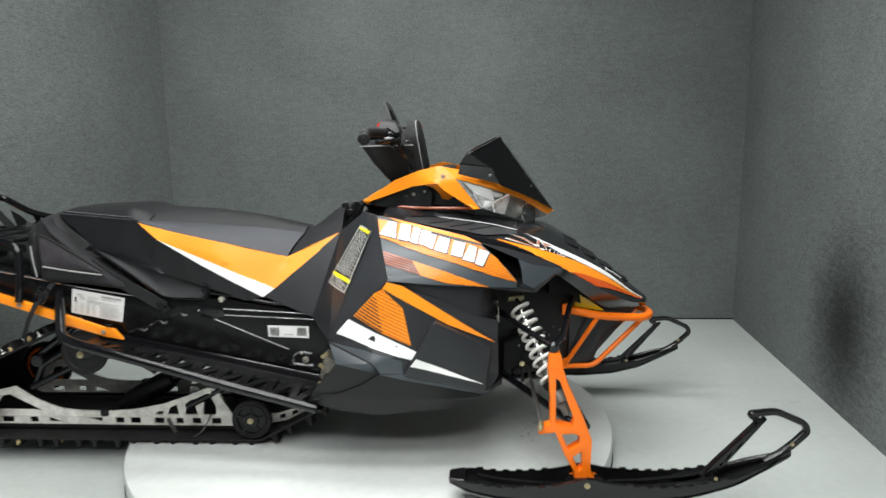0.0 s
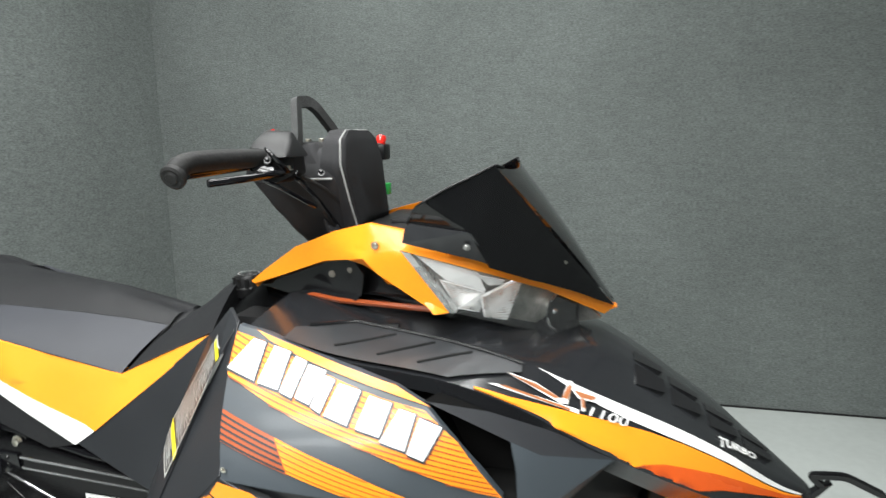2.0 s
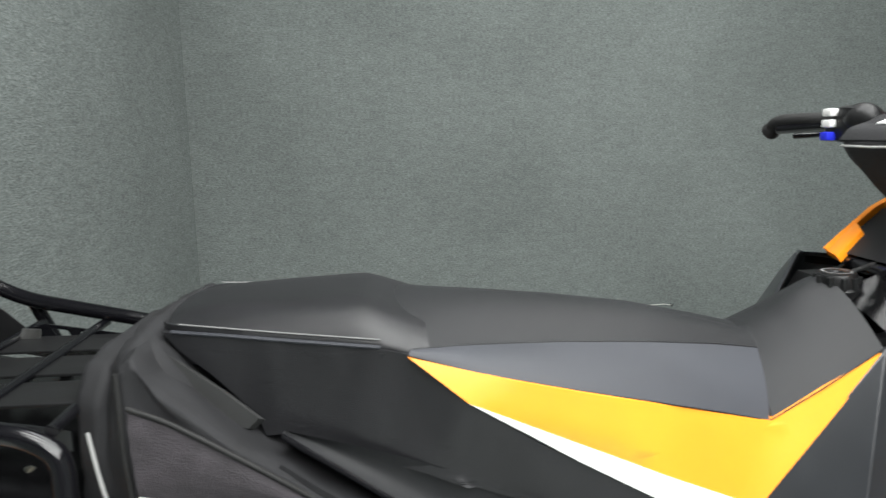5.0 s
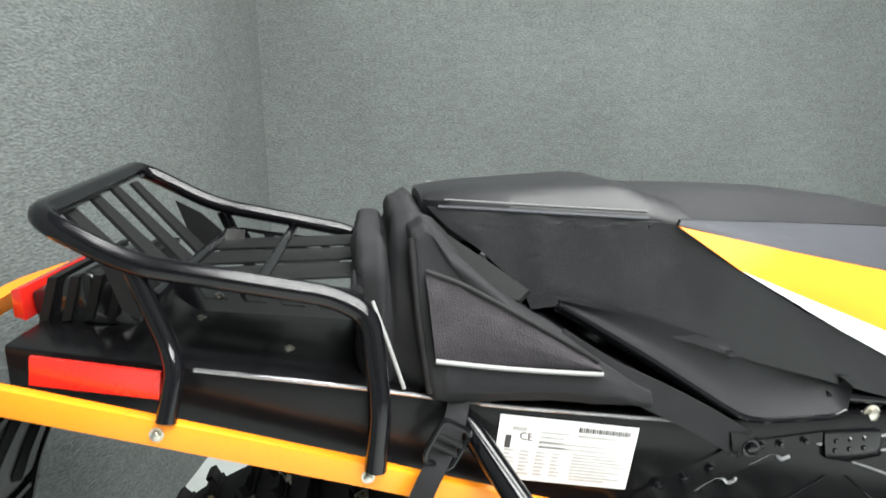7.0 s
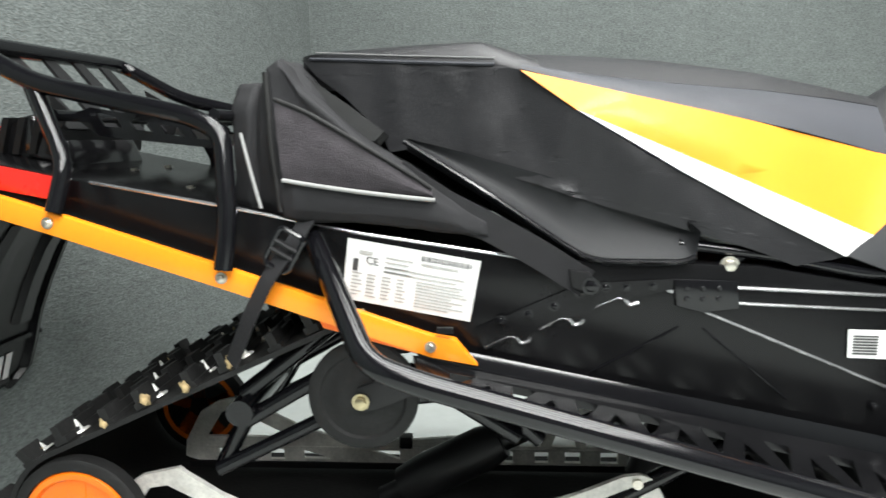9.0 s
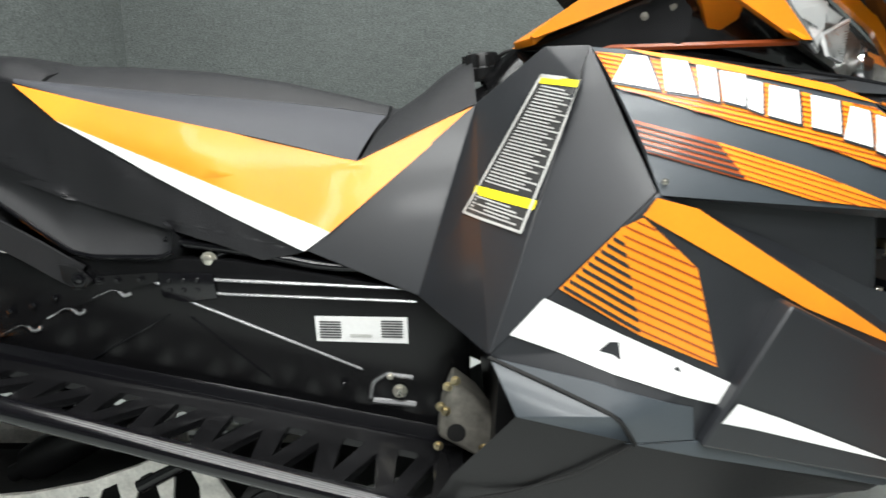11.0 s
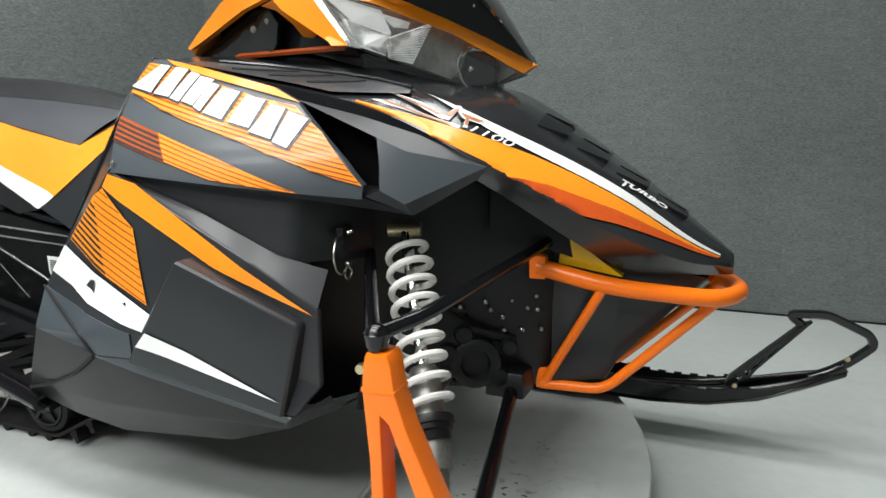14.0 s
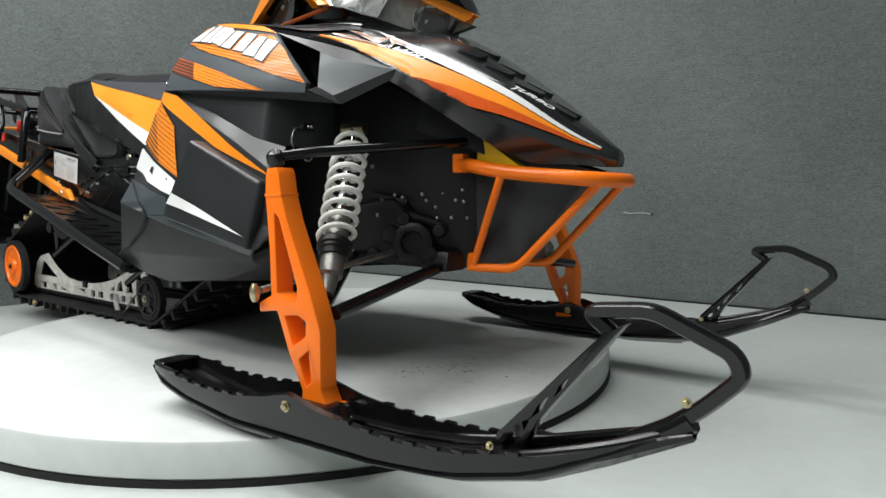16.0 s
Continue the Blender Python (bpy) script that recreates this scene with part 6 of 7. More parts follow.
# running boards
for side in (1, -1):
    S = lambda p: flip(p, side)
    B = lambda s, w: S((-1.78 + .84 * s, -.245 - (.185 + .025 * s) * w, (.535 - .175 * s) * (1 - w) + (.566 - .222 * s) * w))
    part("board_tube", tube([S((-1.982, -.235, .737)), S((-1.872, -.415, .597)), S((-1.80, -.43, .576)), S((-1.54, -.437, .506)), S((-1.216, -.447, .42)), S((-.93, -.46, .35))], .0175, .05), M_tube, sled, "black tube edge of the running board")
    cells, holes = 9, []
    for k in range(cells):
        a, b = (k + .06) / cells, (k + .94) / cells
        m_ = (a + b) / 2
        for gap in ([(a, .16), (m_ + .012, .16), (a, .78)], [(m_ + .03, .2), (b - .004, .84), (a + .02, .84)]):
            ca, cb = sum(p[0] for p in gap) / 3, sum(p[1] for p in gap) / 3
            holes.append([(ca + (p - ca) * .74, cb + (q - cb) * .74) for p, q in gap])
    bm = prism([(-.06, 0), (1.03, 0), (1.03, 1), (-.02, 1)], -.006, .006, 0, holes)
    for v in bm.verts:
        p = Vector(B(v.co.x, v.co.z))
        v.co = p + Vector((0, 0, v.co.y - .012 * math.sin(math.pi * min(1, max(0, v.co.z)))))
    part("running_board", bm, M_tunnel, sled, "black pressed running board with triangular holes", 0)
    part("board_flange", loft([[tuple(Vector(B(s, 0)) + Vector((0, 0, dz))) for dz in (-.01, .03)] + [tuple(Vector(B(s, .06)) + Vector((0, 0, dz))) for dz in (.008, -.01)] for s in (-.05, .5, 1.03)]), M_tube, sled)

# ---- track and rear suspension ----
def arc(cx, cz, r, a0, a1, n):
    return [(cx + r * math.cos(radians(a0 + (a1 - a0) * k / n)), cz + r * math.sin(radians(a0 + (a1 - a0) * k / n))) for k in range(n + 1)]
belt = arc(-2.41, .243, .128, 115, 270, 14) + [(-1.9, .115), (-1.32, .115)] + arc(-1.25, .20, .085, 270, 300, 4) + arc(-.8, .46, .1, 300, 450, 12) + arc(-1.905, .50, .1, 80, 115, 4)
loop = belt + belt[:1]
def along(loop, d):
    for (ax_, az), (bx, bz) in zip(loop, loop[1:]):
        l = math.hypot(bx - ax_, bz - az)
        if d <= l:
            s = d / l
            return ax_ + (bx - ax_) * s, az + (bz - az) * s, math.atan2(bz - az, bx - ax_)
        d -= l
    return ax_, az, 0
total = sum(math.hypot(b[0] - a[0], b[1] - a[1]) for a, b in zip(loop, loop[1:]))
bm = bmesh.new()
rows = []
for k in range(200):
    x, z, a = along(loop, total * k / 200)
    nx, nz = math.sin(a), -math.cos(a)
    rows.append([bm.verts.new((x + nx * o, y, z + nz * o)) for o, y in ((0, YC - .25), (0, YC + .25), (.009, YC + .25), (.009, YC - .25))])
for k in range(200):
    r, s = rows[k], rows[(k + 1) % 200]
    for j in range(4):
        bm.faces.new((r[j], r[(j + 1) % 4], s[(j + 1) % 4], s[j]))
track = part("track", bm, M_rubber, sled, "black rubber drive track with worn lugs")
bm = bmesh.new()
add_box(bm, (-.012, -.074, 0), (.012, .074, .012))
add_box(bm, (-.007, -.074, .01), (.007, -.03, .034))
add_box(bm, (-.007, .03, .01), (.007, .074, .034))
add_box(bm, (-.005, -.032, .01), (.005, .032, .026))
lug_mesh = bpy.data.meshes.new("lug")
bm.to_mesh(lug_mesh)
bm.free()
lug_mesh.materials.append(M_rubber)
bm = box((-.02, -.014, -.006), (.02, .014, .006), .003)
clip_mesh = bpy.data.meshes.new("track_clip")
bm.to_mesh(clip_mesh)
bm.free()
clip_mesh.materials.append(M_steel)
bm = lathe([(0, .016), (.003, .015), (.004, .006), (.012, .0045), (.024, .002)], (0, 0, 0), (0, 0, 1), 10)
stud_mesh = bpy.data.meshes.new("stud")
bm.to_mesh(stud_mesh)
bm.free()
stud_mesh.materials.append(M_alu)
random.seed(9)
dirt_meshes = []
for k in range(4):
    bm = bmesh.new()
    bmesh.ops.create_icosphere(bm, subdivisions=2, radius=1)
    for v in bm.verts:
        v.co *= random.uniform(.6, 1.15)
        v.co = Vector((v.co.x * .008, v.co.y * random.uniform(.008, .015), v.co.z * .013))
    me = bpy.data.meshes.new("dirt_clod")
    bm.to_mesh(me)
    bm.free()
    me.materials.append(M_dirt)
    dirt_meshes.append(me)
rowsn = 50
for k in range(rowsn):
    x, z, a = along(loop, total * (k + .5) / rowsn)
    nx, nz = math.sin(a), -math.cos(a)
    rot = math.atan2(nx, nz)
    for j, y in enumerate((-.172, 0, .172)):
        ob = new("lug", lug_mesh)
        ob.parent = track
        ob.matrix_basis = Matrix.Translation((x + nx * .008 + (.018 if (k + j) % 2 else -.018) * math.cos(a) * .4, YC + y, z + nz * .008)) @ Matrix.Rotation(rot, 4, "Y")
    for j in range(3):
        if x < -1.9 and random.random() < .75:
            ob = new("dirt_clod", dirt_meshes[random.randrange(4)])
            ob.parent = track
            ob.matrix_basis = Matrix.Translation((x + nx * random.uniform(.012, .026), YC + (-.22, -.03, .16)[j] + random.uniform(-.03, .03), z + nz * random.uniform(.012, .026))) @ Matrix.Rotation(rot, 4, "Y")
    for y in (-.19, -.06, .115):
        if -2.6 < x < -1.8 and z > .3 and random.random() < .8:
            ob = new("stud", stud_mesh)
            ob.parent = track
            d = random.uniform(-.012, .03)
            ob.matrix_basis = Matrix.Translation((x + nx * .012 + d * math.cos(a), YC + y + random.uniform(-.02, .02), z + nz * .012 + d * math.sin(a))) @ Matrix.Rotation(rot, 4, "Y")
    for y in (-.087, .087):
        ob = new("track_clip", clip_mesh)
        ob.parent = track
        ob.matrix_basis = Matrix.Translation((x + nx * .008, YC + y, z + nz * .008)) @ Matrix.Rotation(rot, 4, "Y")

def wheel(name, at, r, wide, material, label, spokes=5, hub=M_brass, solid=True):
    side = -1 if at[1] < YC else 1
    w2 = wide / 2
    w = part(name, lathe([(-w2, r - .006), (-w2 + .004, r), (w2 - .004, r), (w2, r - .006), (w2, r * .84), (w2 - .006, r * .82), (-w2 + .006, r * .82)], at, (0, side, 0), 36), M_rubber, sled, label)
    prof = [(w2 - .006, r * .83), (w2 + .002, r * .8), (w2 + .002, r * .72), (w2 - .006, r * .68)]
    prof += [(w2 - .004, r * .4), (w2 + .006, r * .34), (w2 + .008, r * .2)] if solid else [(-w2 + .006, r * .68), (-w2 - .002, r * .72), (-w2 - .002, r * .8), (-w2 + .006, r * .83)]
    part("rim", lathe(prof, at, (0, side, 0), 36), material, w)
    for k in range(spokes):
        a = 2 * math.pi * k / spokes + .3
        c, s = math.cos(a), math.sin(a)
        y = at[1] + side * (w2 - .004)
        b = .13 if not solid else .05
        q = [(at[0] + c * r * .2 - s * r * b, at[2] + s * r * .2 + c * r * b), (at[0] + c * r * .78 - s * r * b * 1.2, at[2] + s * r * .78 + c * r * b * 1.2), (at[0] + c * r * .78 + s * r * b * 1.2, at[2] + s * r * .78 - c * r * b * 1.2), (at[0] + c * r * .2 + s * r * b, at[2] + s * r * .2 - c * r * b)]
        y2 = y + side * .006 if solid else at[1] - side * w2
        part("spoke", prism(q, min(y, y2), max(y, y2), .001), material, w)
    part("hub", lathe([(w2 - .004, r * .3), (w2 + .008, r * .26), (w2 + .009, r * .14)], at, (0, side, 0), 20), material, w)
    part("axle_bolt", bolt((at[0], at[1] + side * (w2 + .008), at[2]), (0, side, 0), .008), hub, w)
    return w

for y in (-.215, .25):
    wheel("idler_wheel", (-1.258, y, .198), .079, .03, M_black, "black idler wheel")
    wheel("rear_wheel", (-2.416, y - .012 if y < 0 else y + .012, .245), .116, .03, M_orange_metal, "orange rear idler wheel", 5, M_black, False)
    cy = y - (.005 if y < 0 else -.005)
    so = -1 if y < 0 else 1
    cw = part("carrier_wheel", lathe([(-.014, .084), (-.008, .091), (.008, .091), (.013, .084), (.013, .072), (.009, .068), (.010, .05), (.013, .046), (.013, .03)], (-1.915, cy, .475), (0, so, 0), 40), M_rubber, sled, "solid black carrier wheel")
    part("axle_bolt", bolt((-1.915, cy + so * .03, .475), (0, so, 0), .0095, .01), M_brass, cw)
    part("wheel_bracket", prism([(-1.92, .497), (-1.885, .51), (-1.81, .53), (-1.80, .497), (-1.885, .462), (-1.915, .455)], min(cy + so * .018, cy + so * .028), max(cy + so * .018, cy + so * .028), .006), M_black, cw)
for y in (-.148, YC * 2 + .148):
    rail_out = [(-2.43, .15), (-2.425, .19), (-2.385, .262), (-2.345, .287), (-2.275, .303), (-2.262, .292), (-2.2, .252), (-2.14, .224), (-2.085, .206), (-2.0, .198), (-1.87, .197), (-1.77, .206), (-1.65, .23), (-1.55, .265), (-1.475, .298), (-1.446, .302), (-1.42, .293),
                (-1.395, .24), (-1.362, .187), (-1.18, .192), (-1.03, .238), (-1.01, .226), (-1.14, .164), (-1.3, .137), (-2.4, .14)]
    holes = [[(a, .144), (b, .144), (b, .1705), (a, .1705)] for a, b in ((-2.35, -2.295), (-2.226, -2.19), (-1.86, -1.822), (-1.796, -1.752), (-1.694, -1.652), (-1.602, -1.57), (-1.533, -1.497), (-1.452, -1.412))]
    holes += [[(-2.145, .147), (-2.075, .147), (-2.145, .169)], [(-1.985, .169), (-1.915, .147), (-1.915, .169)]]
    holes += [[(-2.375, .2), (-2.335, .262), (-2.3, .268), (-2.17, .2)], [(-1.69, .184), (-1.655, .184), (-1.652, .2), (-1.672, .199)], [(-1.637, .184), (-1.587, .184), (-1.594, .228), (-1.625, .214)],
              [(-1.563, .184), (-1.508, .184), (-1.522, .254), (-1.546, .242)], [(-1.487, .184), (-1.432, .184), (-1.43, .22), (-1.45, .27), (-1.475, .272)], [(-1.165, .17), (-1.14, .177), (-1.142, .195), (-1.165, .188)], [(-1.115, .186), (-1.088, .196), (-1.09, .211), (-1.115, .204)]]
    part("slide_rail", prism(rail_out, y - .005, y + .005, .0, holes), M_rail, sled, "pale worn aluminium slide rail")
    part("rail_ledge", bevelled(box((-2.42, y - .007, .173), (-1.36, y + .007, .178)), .002), M_rail, sled)
    part("rail_clamp", bevelled(box((-1.915, y - .014, .178), (-1.885, y + .014, .206)), .003), M_black, sled)
    part("rail_boss", lathe([(-.012, .009), (.012, .009)], (-1.452, y, .287), (0, 1, 0), 12), M_steel, sled)
    part("slide_wear_strip", box((-2.42, y - .009, .124), (-1.3, y + .009, .138)), M_black, sled)
    part("suspension_arm", tube([(-2.2, y, .3), (-1.95, y + .02, .42), (-1.75, y + .03, .44)], .014, .04), M_tube, sled)
    part("suspension_arm", tube([(-1.55, y, .22), (-1.2, y + .02, .4), (-1.0, y + .02, .42)], .016, .04), M_tube, sled)
for a, b in (((-2.14, -.16, .45), (-1.96, -.14, .585)), ((-2.14, -.16, .40), (-1.93, -.14, .52)), ((-1.85, -.17, .50), (-1.66, -.16, .375)), ((-1.77, -.15, .5), (-1.62, -.14, .36)), ((-2.2, -.13, .3), (-2.13, -.16, .42))):
    for sd in (1, -1):
        part("suspension_arm", tube([flip(a, sd), flip(b, sd)], .015), M_tube, sled)
part("arm_pivot", tube([(-2.14, -.19, .425), (-2.14, .23, .425)], .024), M_tube, sled)
part("rear_shock", lathe([(0, .02), (.05, .02), (.051, .04), (.1, .046), (.24, .045), (.28, .036), (.281, .024), (.36, .026)], (-1.93, YC, .15), (.85, 0, .45), 20), M_black, sled)
part("front_shock", lathe([(0, .02), (.04, .045), (.2, .045), (.21, .02), (.3, .018)], (-1.42, YC, .2), (.6, 0, .5), 18), M_black, sled)
part("hanging_wire", tube([(-1.447, -.165, .192), (-1.452, -.19, .172), (-1.475, -.2, .13), (-1.53, -.205, .1), (-1.575, -.2, .1)], .0032, .03, 6), M_shock, sled, "loose bent wire")
part("hanging_strap", strap_mesh([(-1.63, -.162, .172), (-1.62, -.168, .15), (-1.595, -.172, .113)], .016, .002), M_shock, sled)

# ---- rear rack ----
rack = thing("cargo_rack", (-2.3, YC, .8), "black tubular cargo rack over the tunnel", "rack")
for side in (1, -1):
    f = lambda *ps: [flip(p, side) for p in ps]
    part("rack_leg", tube(f((-2.355, -.297, .788), (-2.342, -.282, .85), (-2.352, -.27, .88), (-2.385, -.262, .97)), .0125, .03), M_tube, rack)
    part("rack_gusset", prism([(-2.455, 1.001), (-2.425, .905), (-2.405, .89), (-2.375, .94), (-2.41, .975)], flip((-2.42, -.2, 0), side)[1] - .002, flip((-2.42, -.2, 0), side)[1] + .002), M_black, rack)
    part("rack_side_plate", prism([(-2.375, .935), (-2.34, .945), (-2.12, .905), (-2.12, .875), (-2.33, .9)], flip((-2.25, -.2, 0), side)[1] - .002, flip((-2.25, -.2, 0), side)[1] + .002, 0,
         [[(-2.33, .937), (-2.3, .93), (-2.29, .912), (-2.32, .915)], [(-2.28, .927), (-2.25, .921), (-2.24, .905), (-2.27, .909)], [(-2.23, .917), (-2.2, .911), (-2.19, .897), (-2.22, .901)], [(-2.18, .908), (-2.15, .903), (-2.14, .89), (-2.17, .893)]]), M_tube, rack)
part("rack_hoop", tube([(-2.105, -.293, .70), (-2.095, -.287, .78), (-2.105, -.262, .90), (-2.15, -.257, .925), (-2.388, -.268, .98), (-2.49, -.262, 1.04), (-2.528, .235, 1.06), (-2.395, .238, .985), (-2.15, .25, .925), (-2.105, .255, .90), (-2.095, .285, .78), (-2.105, .291, .70)], .0145, .04), M_tube, rack, "bent black tube hoop")
for y in (-.15, -.05, .04, .13):
    part("rack_slat", loft([[(-2.508, y - .016, 1.04), (-2.508, y + .016, 1.04), (-2.503, y + .016, 1.043), (-2.503, y - .016, 1.043)], [(-2.40, y - .028, .91), (-2.40, y + .028, .91), (-2.395, y + .028, .913), (-2.395, y - .028, .913)]]), M_black, rack)
for y in (-.12, 0.0, .12):
    part("rack_plate", bevelled(box((-2.385, y - .045, .925), (-2.12, y + .045, .93)), .002), M_black, rack)
for x, z in ((-2.37, .932), (-2.25, .93), (-2.12, .928)):
    part("rack_bar", tube([(x, -.25, z), (x, .25, z)], .009), M_tube, rack)

part("rack_stay", prism([(-2.375, .905), (-2.357, .95), (-2.326, .947), (-2.33, .912), (-2.155, .893), (-2.157, .86), (-2.22, .872)], .149, .153), M_shock, rack, "bare metal stay plate", 0)

# ---- saddle bag behind the seat ----
bag = thing("saddle_bag", (-1.95, YC, .75), "black nylon saddle bag with grey piping strapped to the tunnel", "bag")
rows = []
for x, w, zt, zb in ((-2.125, .16, .965, .80), (-2.115, .19, .985, .775), (-2.085, .205, .985, .77), (-2.075, .2, .97, .77), (-2.065, .205, 1.01, .77), (-2.04, .215, 1.02, .768), (-2.015, .215, 1.005, .768), (-1.95, .21, .93, .766)):
    rows.append([(x, mid(x) - w, zb), (x, mid(x) - w * 1.05, (zb + zt) / 2), (x, mid(x) - w * .95, zt - .045), (x, mid(x) - w * .75, zt - .008), (x, mid(x) - w * .3, zt), (x, mid(x) + w * .3, zt), (x, mid(x) + w * .75, zt - .008), (x, mid(x) + w * .95, zt - .045), (x, mid(x) + w * 1.05, (zb + zt) / 2), (x, mid(x) + w, zb)])
part("bag_back", wrinkled(softened(loft(rows), 2, .6), .007, 14, 2, (1, 1, .5)), M_fabric, bag, "", 70)
for side in (1, -1):
    f = lambda *ps: [flip(p, side) for p in ps]
    rim = [(-2.03, .768), (-2.045, .9), (-2.05, 1.0), (-2.03, 1.012), (-2.0, .968), (-1.89, .882), (-1.77, .806), (-1.70, .76), (-1.698, .735), (-1.79, .747), (-1.88, .757)]
    bx, bz = -1.93, .83
    ring = lambda k, y0, tilt: f(*[(bx + (x - bx) * k, y0 - tilt * (z - .77), bz + (z - bz) * k) for x, z in rim])
    bm = loft([ring(.99, -.13, -.02), ring(1.0, -.2, -.05), ring(.985, -.235, -.08), ring(.93, -.249, -.1), ring(.7, -.255, -.12)])
    part("bag_pocket", wrinkled(softened(bm, 2, .35), .006, 15, 5, (1, 1, .8)), M_fabric, bag, "", 70)
    on = lambda x, z, o=0.0: (x, -.251 + .1 * (z - .77) - o, z)
    edge_t = [(-2.03, .943), (-1.985, .925), (-1.93, .893), (-1.87, .856), (-1.82, .825), (-1.795, .808)]
    edge_b = [(-2.02, .832), (-1.98, .825), (-1.93, .817), (-1.87, .809), (-1.82, .803), (-1.79, .8)]
    bm = loft([f(*[on(a[0] + (b[0] - a[0]) * j / 4, a[1] + (b[1] - a[1]) * j / 4, .006 + .006 * math.sin(math.pi * j / 4)) for j in range(5)]) for a, b in zip(edge_b, edge_t)], closed=False)
    part("mesh_panel", wrinkled(softened(bm, 2, .3), .0035, 20, 8), M_mesh_fabric, bag, "dark woven mesh panel")
    part("piping", tube(f(*[on(x, z - .003, .01) for x, z in edge_b]), .0034, .02), M_piping, bag, "grey piping")
    part("piping", tube(f((-2.1, -.2, .9), (-2.082, -.222, .85), (-2.062, -.236, .785)), .003, .03), M_piping, bag)
    part("bag_seam", tube(f((-2.047, -.222, .99), (-2.04, -.236, .88), (-2.028, -.245, .78)), .005, .03), M_rubber, bag)
    part("bag_seam", tube(f(*[on(x, z + .006, .007) for x, z in edge_t]), .0035, .02), M_rubber, bag)
    part("strap", strap_mesh(f((-1.85, -.232, .838), (-1.78, -.24, .79), (-1.70, -.246, .75), (-1.63, -.246, .71), (-1.585, -.243, .68), (-1.562, -.24, .666)), .044, .007, .03, up=(0, 1, 0)), M_fabric, bag)
    flap = f((-2.045, -.14, 1.01), (-2.01, -.15, .995), (-1.93, -.165, .94), (-1.875, -.18, .9), (-1.89, -.18, .885), (-1.92, -.175, .89), (-1.98, -.16, .93))
    part("bag_flap", loft([flap, [(x + .006, y + side * .012, z - .008) for x, y, z in flap]]), M_flap, bag, "grey flap lining")
    ye = flip((0, -.247, 0), side)[1]
    part("strap_end", prism([(-1.59, .69), (-1.56, .685), (-1.537, .66), (-1.548, .648), (-1.585, .66)], ye - .004, ye + .004, .003), M_black, bag)
    part("strap_bolt", bolt((-1.557, flip((0, -.251, 0), side)[1], .664), (0, -side, 0), .009, .008), M_tube, bag)
    part("strap", strap_mesh(f((-1.985, -.24, .775), (-2.0, -.275, .74), (-2.035, -.303, .69), (-2.065, -.31, .63), (-2.10, -.30, .555)), .03, .003), M_fabric, bag)
    bk = Vector((-2.012, -.293, .728))
    ua, ub = Vector((-.5, 0, -.87)), Vector((.87, -.05, -.5))
    frame_ = lambda w, h: [tuple(bk + ua * (sx * h) + ub * (sy * w)) for sx, sy in ((1, -.7), (1, .7), (.7, 1), (-.8, 1), (-1, .8), (-1, -.8), (-.8, -1), (.7, -1))]
    ringp = frame_(.02, .03)
    part("buckle", tube(f(*(ringp + ringp[:2])), .0045, .004, 8), M_tube, bag, "black plastic ladder buckle")
    for k in (-.008, .006):
        part("buckle_bar", tube(f(tuple(bk + ua * k - ub * .019), tuple(bk + ua * k + ub * .019)), .0045, 0, 8), M_black, bag)

# ---- steering ----
rows = []
for x, w0, z0, w1, z1, w2, z2 in ((-.93, .14, .90, .08, .94, .035, .965), (-.88, .16, .90, .1, .94, .04, .975), (-.85, .17, .90, .1, .95, .04, .99), (-.80, .19, .92, .09, .97, .05, 1.02), (-.744, .2, .93, .08, .99, .055, 1.025), (-.66, .22, .94, .14, .98, .09, 1.02)):
    half = [(w0, z0), (w1, z1), (w2, z2), (w2 * .4, z2 + .004)]
    rows.append([(x, mid(x) - w, z) for w, z in half] + [(x, mid(x) + w, z) for w, z in half[::-1]])
part("console", bevelled(loft(rows), .004, 20), M_tank, sled, "black console", 30)
cap_at = Vector((-.868, .006, 1.014))
cap = part("fuel_cap", lathe([(-.02, .036), (0, .038), (.004, .034), (.024, .033), (.029, .03), (.03, .012), (.027, .01)], cap_at, (-.1, 0, 1), 28), M_black, sled, "black knurled fuel cap")
for k in range(10):
    a = 2 * math.pi * k / 10
    q = cap_at + Vector((.034 * math.cos(a), .034 * math.sin(a), .003))
    part("cap_rib", tube([q, q + Vector((-.002, 0, .021))], .005, 0, 6), M_black, cap)
bm = bmesh.new()
vs = [bm.verts.new(cap_at + Vector((r * math.cos(6.283 * k / 28) - .0035, r * math.sin(6.283 * k / 28), .0315))) for k in range(28) for r in (.022, .025)]
for k in range(28):
    bm.faces.new((vs[2 * k], vs[2 * k + 1], vs[(2 * k + 3) % 56], vs[(2 * k + 2) % 56]))
part("cap_ring", bm, M_grey_line, cap, "", 0)
part("vent_hose", tube([(-.845, .02, 1.035), (-.82, .01, 1.048), (-.8, .02, 1.05), (-.77, .02, 1.058)], .004, .008, 8), M_rubber, sled, "black tank vent hose")
